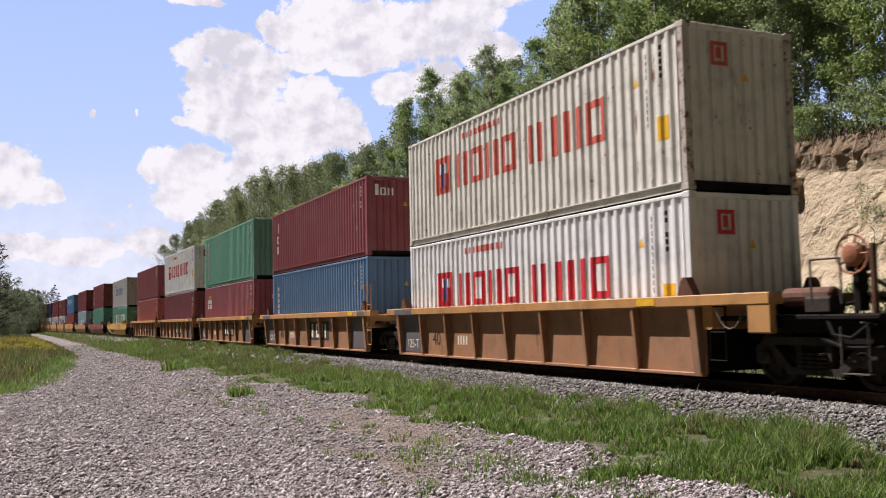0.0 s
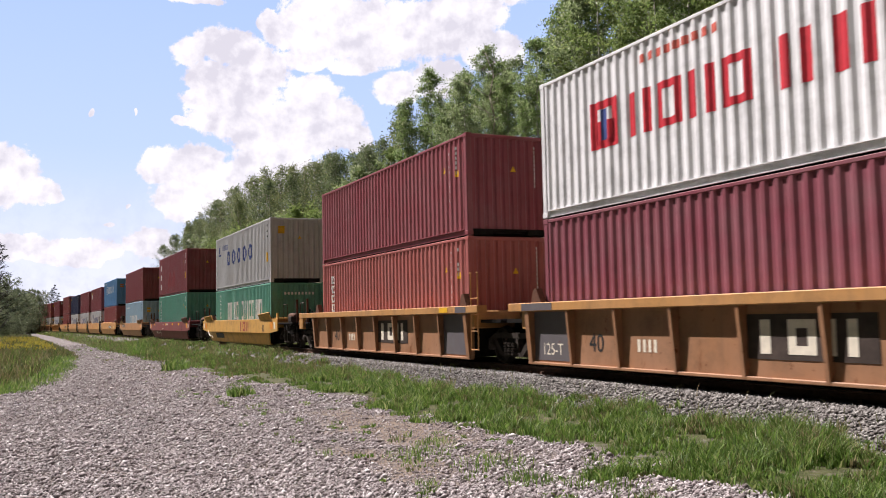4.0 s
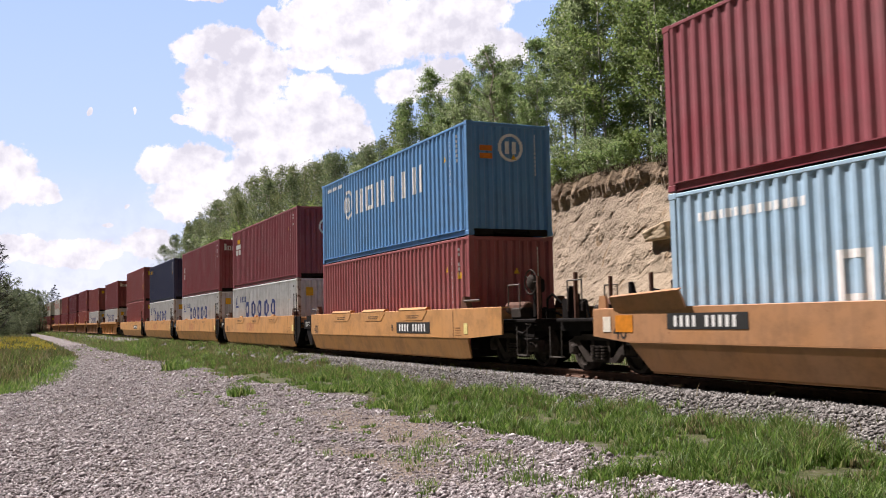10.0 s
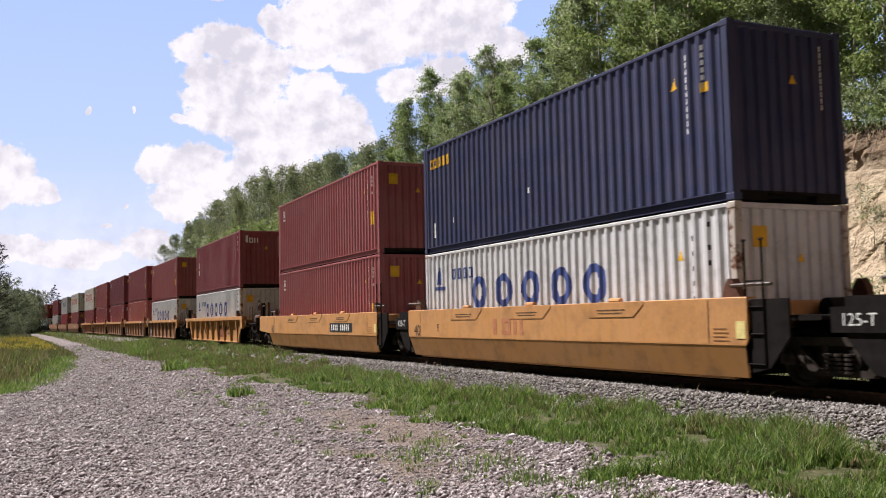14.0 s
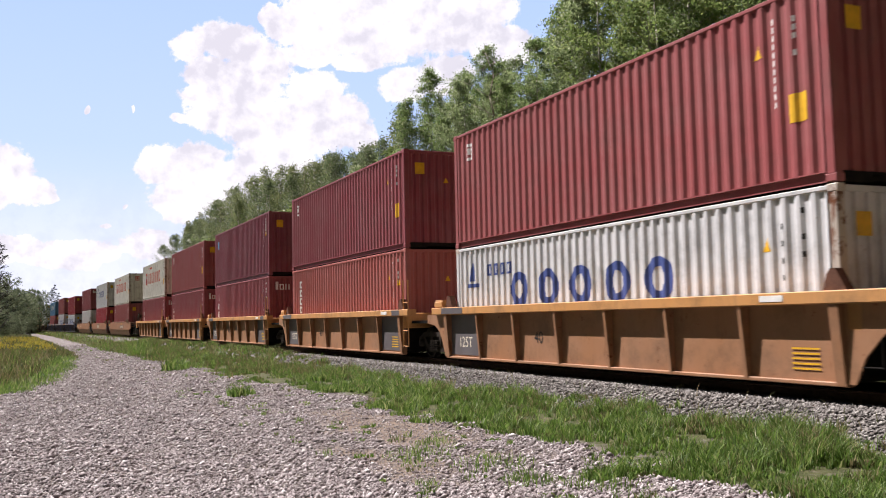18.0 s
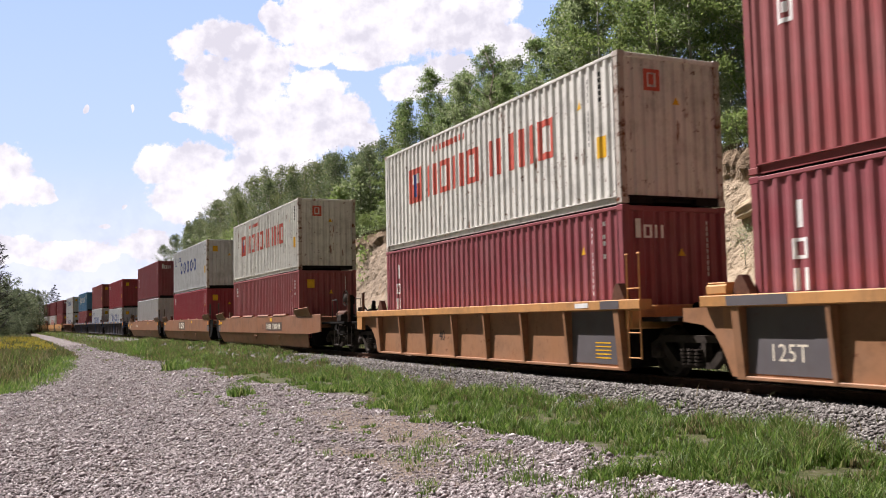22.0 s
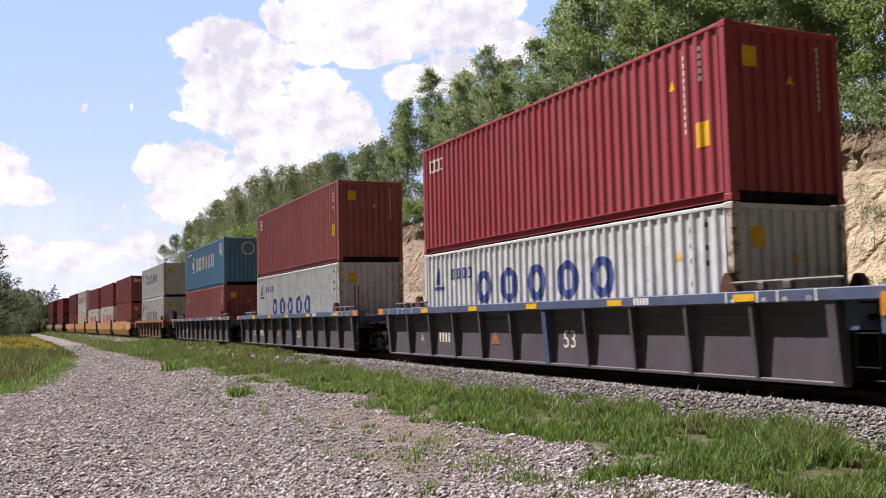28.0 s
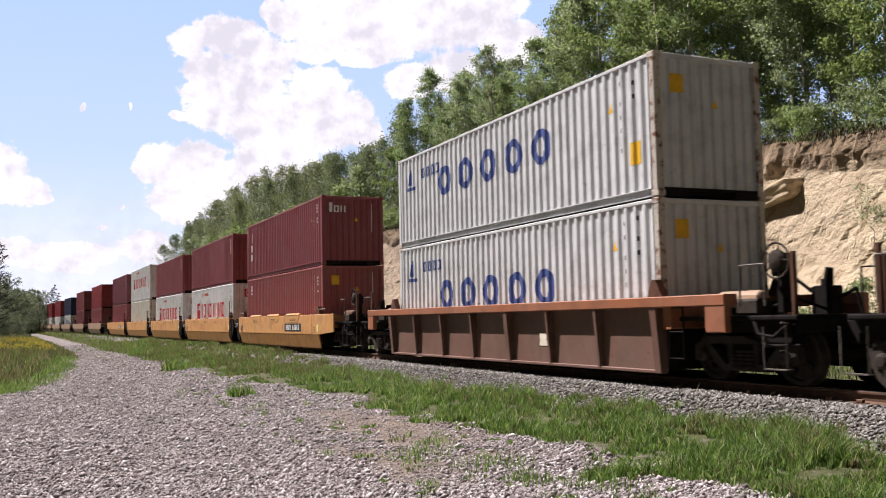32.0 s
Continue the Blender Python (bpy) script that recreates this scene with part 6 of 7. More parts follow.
def tree_meshes(seed, hgt, spread, leaves, leaf, mat, bark, low=0.3, size=0.13, clumpy=0.55, name="tree"):
    """Trunk with limbs, and a crown of many small leaves in clumps."""
    r = random.Random(seed)
    g = Geo()
    pts = [Vector((0, 0, -0.6))]
    for i in range(1, 8):
        pts.append(Vector((r.uniform(-0.12, 0.12) * i * 0.5, r.uniform(-0.12, 0.12) * i * 0.5, hgt * 0.95 * i / 7)))
    rad = [0.0085 * hgt * (1 - i / 7.6) + 0.01 for i in range(8)]
    for i in range(7):
        g.tube(pts[i], pts[i + 1], rad[i], 7, rad[i + 1])
    tips = []
    nl = int(8 + hgt * 1.6)
    for i in range(nl):
        t = low + (0.98 - low) * (i + r.random()) / nl
        k = min(6, int(t * 7))
        base = pts[k].lerp(pts[k + 1], t * 7 - k)
        a = i * 2.4 + r.uniform(-0.5, 0.5)
        shape = math.sin(min(1.0, (t - low) / (1 - low) * 0.85 + 0.15) * math.pi) ** 0.7
        ln = spread * (0.25 + 0.85 * shape) * r.uniform(0.6, 1.15)
        end = base + Vector((math.cos(a) * ln, math.sin(a) * ln, ln * r.uniform(0.25, 0.9)))
        g.tube(base, end, 0.004 * hgt * (1.1 - t) + 0.008, 5, 0.006)
        for q in (0.45, 0.7, 0.9, 1.02):
            tips.append((base.lerp(end, q), 0.34 * ln * clumpy + 0.16))
        for _ in range(2):
            q = r.uniform(0.4, 0.9)
            p = base.lerp(end, q)
            e2 = p + Vector((r.uniform(-1, 1), r.uniform(-1, 1), r.uniform(-0.1, 0.9))) * ln * 0.4
            g.tube(p, e2, 0.010, 4, 0.004)
            tips.append((e2, 0.26 * ln * clumpy + 0.14))
    tips.append((pts[-1], 0.3))
    trunk = g.mesh("trunk", bark, True)
    rng = np.random.default_rng(seed)
    c = np.array([tuple(p) for p, _ in tips])
    w = np.array([s for _, s in tips])
    pick = rng.integers(0, len(tips), leaves)
    off = rng.normal(0, 0.5, (leaves, 3)) * w[pick][:, None]
    centre = c[pick] + off
    face = rng.normal(0, 1, (leaves, 3)) + np.array((0, 0, 0.9))
    u = np.cross(face, rng.normal(0, 1, (leaves, 3)))
    u /= np.linalg.norm(u, axis=1)[:, None]
    v = np.cross(u, face)
    v /= np.linalg.norm(v, axis=1)[:, None]
    s = size * rng.uniform(0.55, 1.25, leaves)[:, None]
    tri = np.stack([centre - u * s, centre + v * s * 0.7, centre + u * s * 0.9 - v * s * 0.35], 1)
    me = bpy.data.meshes.new("crown")
    me.from_pydata(tri.reshape(-1, 3).tolist(), [], np.arange(leaves * 3).reshape(-1, 3).tolist())
    me.materials.append(mat)
    return trunk, me


def aspen_meshes(seed, hgt, spread, leaves, mat, low=0.3, size=0.09, fine=0.15):
    """A slender tree: a straight trunk, many rising limbs, a pointed crown of small leaves along the twigs."""
    r = random.Random(seed)
    g = Geo()
    pts = [Vector((0, 0, -0.6))]
    sway = Vector((r.uniform(-0.05, 0.05), r.uniform(-0.05, 0.05), 0))
    for i in range(1, 9):
        pts.append(sway * hgt * (i / 8) ** 1.5 + Vector((r.uniform(-0.06, 0.06), r.uniform(-0.06, 0.06), hgt * i / 8)))
    for i in range(8):
        g.tube(pts[i], pts[i + 1], 0.0075 * hgt * (1 - i / 8.5) + 0.008, 7, 0.0075 * hgt * (1 - (i + 1) / 8.5) + 0.008)
    tips = []
    nl = int(hgt * 4.2)
    for i in range(nl):
        t = low + (0.985 - low) * (i + r.random()) / nl
        if r.random() < 0.14:
            continue
        k = min(7, int(t * 8))
        base = pts[k].lerp(pts[k + 1], t * 8 - k)
        u = (t - low) / (1 - low)
        ln = spread * ((1 - u ** 1.7) ** 0.8 * (0.5 + 0.5 * min(1.0, u / 0.25)) * r.uniform(0.45, 1.3) + 0.14)
        a = i * 2.4 + r.uniform(-0.6, 0.6)
        rise = r.uniform(0.45, 1.15)
        end = base + Vector((math.cos(a) * ln, math.sin(a) * ln, ln * rise))
        bend = base.lerp(end, 0.55) - Vector((0, 0, 0.12 * ln))
        g.tube(base, bend, 0.0028 * hgt * (1.1 - t) + 0.006, 5, 0.009)
        g.tube(bend, end, 0.009, 4, 0.004)
        for q in (0.4, 0.6, 0.8, 0.95, 1.05):
            tips.append((base.lerp(end, q), fine * (1.25 - 0.35 * q)))
        for _ in range(3):
            p = base.lerp(end, r.uniform(0.3, 0.9))
            e2 = p + Vector((r.uniform(-1, 1), r.uniform(-1, 1), r.uniform(-0.2, 0.9))) * (0.22 + 0.32 * ln)
            g.tube(p, e2, 0.007, 4, 0.003)
            tips.append((e2, fine))
            tips.append((p.lerp(e2, 0.6), fine * 0.8))
    for k in range(6):
        tips.append((pts[7].lerp(pts[8], 0.3 + 0.14 * k) + Vector((r.uniform(-0.1, 0.1), r.uniform(-0.1, 0.1), 0.06 * k)), fine * (0.9 - 0.1 * k)))
    trunk = g.mesh("trunk", BARK, True)
    rng = np.random.default_rng(seed)
    c = np.array([tuple(p) for p, _ in tips])
    w = np.array([q for _, q in tips])
    share = rng.uniform(0.25, 1.6, len(tips))
    pick = rng.choice(len(tips), leaves, p=share / share.sum())
    centre = c[pick] + rng.normal(0, 1, (leaves, 3)) * w[pick][:, None] * np.array((1, 1, 0.8))
    return trunk, leaf_mesh(rng, centre, size, mat)


def leaf_mesh(rng, centre, size, mat):
    """Small four-cornered leaves, each at its own slant."""
    n = len(centre)
    face = rng.normal(0, 1, (n, 3)) + np.array((0, 0, 0.5))
    u = np.cross(face, rng.normal(0, 1, (n, 3)))
    u /= np.linalg.norm(u, axis=1)[:, None]
    v = np.cross(u, face)
    v /= np.linalg.norm(v, axis=1)[:, None]
    s = size * rng.uniform(0.5, 1.15, n)[:, None]
    quad = np.stack([centre - u * s * 0.8, centre + v * s * 0.45, centre + u * s * 0.8, centre - v * s * 0.45], 1)
    me = bpy.data.meshes.new("crown")
    me.from_pydata(quad.reshape(-1, 3).tolist(), [], np.arange(n * 4).reshape(-1, 4).tolist())
    me.materials.append(mat)
    return me


# how high the wood's edge stands against the sky: bearing and rise in degrees
RIDGE_AZ = (-1.5, 7.3, 8.7, 9.9, 11.2, 12.8, 14.0, 15.2, 17.1, 19.0, 20.8, 21.5, 22.7, 24.0, 24.8, 25.6, 27.2, 28.4, 29.3, 30.0, 31.0, 34.0)
RIDGE_EL = (1.9, 4.5, 6.0, 6.9, 7.9, 9.1, 9.6, 9.3, 10.1, 10.2, 11.3, 12.6, 15.0, 15.1, 14.2, 15.5, 16.4, 15.9, 14.8, 16.5, 18.7, 24.0)


def ridge_height(x, y):
    """Metres above the datum that a tree's top reaches at x, y."""
    return EYE[2] + math.hypot(x, y) * math.tan(radians(lerp(math.degrees(math.atan2(y, -x)), RIDGE_AZ, RIDGE_EL)))


def plant(kind, meshes, x, y, z, scale, turn, label, group):
    ob = new(kind)
    tagged(ob, label, "tree" if kind == "tree" else "bush", group)
    for nm, me in zip(("trunk", "crown"), meshes):
        c = new(nm, me)
        c.parent = ob
    ob.matrix_basis = Matrix.Translation((x, y, z)) @ Matrix.Rotation(turn, 4, "Z") @ Matrix.Scale(scale, 4)
    return ob


def spruce_meshes(seed, hgt, leaves, sparse=False, sweep=-0.18):
    r = random.Random(seed)
    g = Geo().tube((0, 0, -0.5), (0, 0, hgt), 0.016 * hgt, 7, 0.01)
    quads = []
    n = int(hgt * (6.5 if sparse else 4))
    for i in range(n):
        t = 0.12 + 0.87 * i / n
        z = hgt * t
        ln = hgt * (0.30 if sparse else 0.24) * (1 - t) ** 0.8 * r.uniform(0.5, 1.15) + 0.12
        a = i * 2.39996
        end = Vector((math.cos(a) * ln, math.sin(a) * ln, z + sweep * ln + r.uniform(-0.1, 0.25)))
        g.tube((0, 0, z), end, 0.045 if sparse else 0.018, 4, 0.012)
        if sparse:
            for q in (0.4, 0.6, 0.8):
                p = Vector((0, 0, z)).lerp(end, q)
                g.tube(p, p + Vector((r.uniform(-0.5, 0.5), r.uniform(-0.5, 0.5), r.uniform(-0.5, 0.2))), 0.02, 4, 0.008)
        for _ in range(max(3, leaves // n)):
            q = r.uniform(0.15, 1.0)
            p = Vector((0, 0, z)).lerp(end, q) + Vector((r.uniform(-1, 1), r.uniform(-1, 1), r.uniform(-0.8, 0.5))) * 0.16
            d = Vector((math.cos(a) + r.uniform(-0.7, 0.7), math.sin(a) + r.uniform(-0.7, 0.7), r.uniform(-0.4, 0.2))).normalized() * r.uniform(0.12, 0.26)
            e = d.cross(Vector((r.uniform(-1, 1), r.uniform(-1, 1), 1))).normalized() * 0.045
            quads.append((p - e, p + d * 0.5 - e, p + d, p + e))
    trunk = g.mesh("trunk", DARKBARK, True)
    me = bpy.data.meshes.new("crown")
    me.from_pydata([tuple(p) for q in quads for p in q], [], [tuple(range(4 * i, 4 * i + 4)) for i in range(len(quads))])
    me.materials.append(NEEDLE)
    return trunk, me


def build_trees():
    r = random.Random(21)
    kinds = ((1, 10.8, 1.3, LEAF, 0.38), (2, 9.6, 1.2, LEAF_B, 0.30), (3, 11.6, 1.4, LEAF, 0.42), (4, 8.6, 1.35, LEAF_B, 0.22), (5, 10.2, 1.1, LEAF, 0.45), (6, 9.0, 1.45, LEAF_C, 0.2))
    tall = [aspen_meshes(q, h, sp * 1.2, 9000, mt, low=lw, fine=0.17) for q, h, sp, mt, lw in kinds]
    distant = [aspen_meshes(60 + q, h, sp * 1.3, 4400, OLIVE if q % 2 else SHADELEAF, low=0.08, size=0.12, fine=0.28) for q, h, sp, mt, lw in kinds]
    shrubs = [tree_meshes(30 + s, h, sp, 2200, 0, mt, DARKBARK, low=0.08, size=0.085, name="bush") for s, h, sp, mt in ((1, 2.4, 1.2, LEAF_C), (2, 1.8, 1.0, LEAF), (3, 3.0, 1.1, LEAF_B))]
    young = [aspen_meshes(40 + q, h, sp, 5200, mt, low=0.08, size=0.085, fine=0.17) for q, h, sp, mt in ((1, 5.2, 1.35, LEAF_C), (2, 6.4, 1.3, LEAF), (3, 4.4, 1.3, LEAF_C), (4, 7.2, 1.3, LEAF_B))]
    words = "slender aspen with small grey-green leaves on top of the bank"

    def put(x, d, s=None):
        y = d + BEND * x * x
        k = r.randrange(6)
        z = land(x, y)
        s = s or r.uniform(0.8, 1.12)
        most = (ridge_height(x, y) - z) / (kinds[k][1] + 0.3)
        s = min(s * (1.1 if x > -36 else 1.3), most * (r.uniform(0.95, 1.03) if r.random() < 0.75 else r.uniform(0.75, 0.95)))
        if s > 0.25:
            plant("tree", (tall if x > -62 else distant)[k], x, y, z, s, r.uniform(0, 6.28), words, "trees on the bank")
    x = 8.0
    while x > -62:
        for row_d in (25.2, 27.2, 29.6, 32.5) if x > -38 else (25.4, 29.5):
            put(x + r.uniform(-0.9, 0.9), row_d + r.uniform(-0.8, 0.8))
        if r.random() < 0.45:
            q = x + r.uniform(-1, 1)
            y = 24.7 + r.uniform(-0.4, 2.4) + BEND * q * q
            k = r.randrange(4)
            plant("tree", young[k], q, y, land(q, y) - 0.1, min(r.uniform(0.5, 0.85), (ridge_height(q, y) - land(q, y)) / (5.2, 6.4, 4.4, 7.2)[k]), r.uniform(0, 6.28), "young leafy poplar in front of the aspens", "trees on the bank")
        x -= 2.0
    while x > -160:
        for row_d in (24.2, 27.0, 31.0):
            put(x + r.uniform(-1.3, 1.3), row_d + r.uniform(-1, 1), s=r.uniform(0.72, 0.95))
        x -= 3.1 if x > -110 else 4.2
    # undergrowth along the edge, and bushes on the slope where the bank ends
    x = 6.0
    while x > -240:
        d = 22.7 + r.uniform(-0.3, 1.3) if x > -92 else r.uniform(17.0, 24.0)
        y = d + BEND * x * x
        plant("bush", shrubs[r.randrange(3)], x, y, max(land(x, y), cliff_top(x) - 0.15) - 0.1 if x > -92 else land(x, y) - 0.1, r.uniform(0.4, 0.9), r.uniform(0, 6.28), "low green bush at the edge of the bank", "bushes on the bank")
        x -= r.uniform(0.6, 1.3) if x > -92 else r.uniform(1.2, 2.4)
    for _ in range(26):
        x = r.uniform(-60, -12)
        d = r.uniform(17.2, 19.3)
        y = d + BEND * x * x
        plant("bush", shrubs[r.randrange(3)], x, y, land(x, y) - 0.1, r.uniform(0.3, 0.55), r.uniform(0, 6.28), "small bush at the foot of the sand bank", "bushes below the bank")
    twig = [tree_meshes(81 + i, 0.9, 0.6, 420, 0, LEAF_B, BARK, low=0.05, size=0.045, clumpy=0.9) for i in range(2)]
    for i, (x, d, z) in enumerate(((-18.1, 20.9, 3.9), (-16.2, 20.8, 3.75), (-22.2, 20.3, 3.0), (-17.5, 20.4, 3.1))):
        plant("bush", twig[i % 2], x, d + BEND * x * x, z, r.uniform(0.5, 0.8), r.uniform(0, 6.28), "small twiggy plant rooted in the sand face", "plants on the sand face")
    for i in range(34):
        x = 4 - 2.2 * i
        d = r.uniform(28.5, 31)
        y = d + BEND * x * x
        plant("bush", shrubs[r.randrange(3)], x, y, land(x, y) - 0.2, r.uniform(1.0, 1.6), r.uniform(0, 6.28), "leafy bush under the aspens", "bushes on the bank")
    x = -60.0
    while x > -125:
        y = r.uniform(22.8, 24.2) + BEND * x * x
        plant("bush", shrubs[r.randrange(3)], x, y, land(x, y) - 0.1, r.uniform(1.4, 2.2), r.uniform(0, 6.28), "tall leafy bush before the trees", "bushes on the bank")
        x -= r.uniform(1.6, 2.8)
    # wood beyond the road
    pines = [spruce_meshes(50 + i, h, 1800, i == 2, 0.42 if i == 2 else -0.18) for i, h in enumerate((9.0, 11.0, 10.0))]
    plant("tree", pines[2], -98, -2.75, -0.6, 1.0, 0.3, "dark sparse spruce with bare upper limbs", "trees beyond the road")
    for x, y, s in ((-300, 6.1, 1.45), (-306, 7.0, 1.6), (-304, 5.0, 1.3), (-300, 8.0, 1.3), (-215, -3.5, 0.85), (-150, -5.0, 0.8), (-135, -4.8, 0.9), (-165, -3.4, 0.7)):
        plant("tree", pines[0], x, y, -0.6, s, 0, "dark green spruce in the far wood", "trees beyond the road")
    wood = [tree_meshes(110 + s, 10.5, 2.4, 3000, 0, DEEPLEAF, DARKBARK, low=0.05, size=0.21, clumpy=0.95) for s in range(4)]
    for i in range(44):
        if i < 30:
            x = -214 - 40 * r.random()
            y = 1.9 + (x + 222) * 0.03 - 11 * (i / 30) ** 1.2
            s = r.uniform(0.72, 0.98)
        else:
            x = r.uniform(-190, -155)
            y = x * 0.0095 - 0.9 - 7 * (i - 30) / 14
            s = r.uniform(0.7, 0.95)
        plant("tree", wood[r.randrange(4)], x, y, -0.6, s, r.uniform(0, 6.28), "leafy tree at the edge of the far wood", "trees beyond the road")
    for i in range(16):
        x = r.uniform(-185, -120)
        y = np.interp(x, (-210, -150, -120), (1.0, -0.2, -1.0)) - 6 * r.random()
        plant("bush", wood[r.randrange(4)], x, y, -0.6, r.uniform(0.22, 0.38), r.uniform(0, 6.28), "dark bush before the far wood", "bushes beyond the road")
    mass = [tree_meshes(90 + s, 10.0, 1.9, 650, 0, DEEPLEAF, DARKBARK, low=0.08, size=0.36, clumpy=0.9) for s in range(3)]
    wv, wf, bv, bf = [], [], [], []
    for i in range(430):
        # from 300 on: unseen trees added behind and beside the camera to block sky light
        if i >= 400:
            x, y = r.uniform(-24, 8), r.uniform(-30, -16)
        elif i >= 300:
            x, y = r.uniform(5, 35), r.uniform(-34, 8)
        elif i >= 230:
            x = -150 - 110 * r.random()
            y = track_y(x) + r.uniform(13, 26)
        elif i < 120:
            x = -215 - 110 * r.random()
            y = 1.0 + BEND * (x * x - 200 * 200) - 22 * r.random() ** 1.5
        else:
            x = r.uniform(-480, -290)
            y = track_y(x) + r.uniform(-30, 45)
            if abs(y - track_y(x)) < 9:
                continue
        scale_by = r.uniform(0.6, 0.9) if i < 300 else r.uniform(1.0, 1.5)
        place = Matrix.Translation((x, y, -0.6)) @ Matrix.Rotation(r.uniform(0, 6.28), 4, "Z") @ Matrix.Scale(scale_by, 4)
        tr, cr = mass[r.randrange(3)]
        for me, vs, fs in ((cr, wv, wf), (tr, bv, bf)):
            k = len(vs)
            vs += [tuple(place @ q.co) for q in me.vertices]
            fs += [tuple(k + a for a in q.vertices) for q in me.polygons]
    me = bpy.data.meshes.new("far_woods")
    me.from_pydata(wv + bv, [], wf + [tuple(len(wv) + a for a in f) for f in bf])
    me.materials.append(DEEPLEAF)
    me.materials.append(DARKBARK)
    me.polygons.foreach_set("material_index", [0] * len(wf) + [1] * len(bf))
    tagged(new("far_woods", me), "dark mixed woods where the track bends away, and unseen trees added behind camera", "woods", kind="stuff")
    bare = (tree_meshes(77, 8.6, 1.2, 40, 0, LEAF, plain("pinkish_dead_wood", (0.33, 0.27, 0.24), 0.9), low=0.3)[0],)
    plant("tree", bare, -46.5, 24.6 + BEND * 46.5 ** 2, land(-46.5, 24.6), 1.15, 1.0, "bare dead tree among the aspens", "trees on the bank")


def blades(name, spots, mat, label, category="grass"):
    """spots: x, y, z, height, width."""
    rng = np.random.default_rng(9)
    p = np.asarray(spots, dtype=np.float32)
    n = len(p)
    a = rng.uniform(0, 6.283, n)
    lean = rng.uniform(0.15, 1.05, n) * p[:, 3]
    dx, dy = np.cos(a), np.sin(a)
    b = rng.uniform(0, 6.283, n)
    wx, wy = np.cos(b) * p[:, 4], np.sin(b) * p[:, 4]
    z = p[:, 2]
    v0 = np.stack([p[:, 0] - wx, p[:, 1] - wy, z - 0.02], 1)
    v1 = np.stack([p[:, 0] + wx, p[:, 1] + wy, z - 0.02], 1)
    mx, my, mz = p[:, 0] + dx * lean * 0.35, p[:, 1] + dy * lean * 0.35, z + p[:, 3] * 0.6
    v2 = np.stack([mx + wx * 0.7, my + wy * 0.7, mz], 1)
    v3 = np.stack([mx - wx * 0.7, my - wy * 0.7, mz], 1)
    v4 = np.stack([p[:, 0] + dx * lean, p[:, 1] + dy * lean, z + p[:, 3]], 1)
    pts = np.stack([v0, v1, v2, v3, v4], 1)
    tri = np.array([(0, 1, 2), (0, 2, 3), (3, 2, 4)])
    faces = (np.arange(n)[:, None, None] * 5 + tri[None]).reshape(-1, 3)
    return soup(name, pts, faces, mat, label, category)


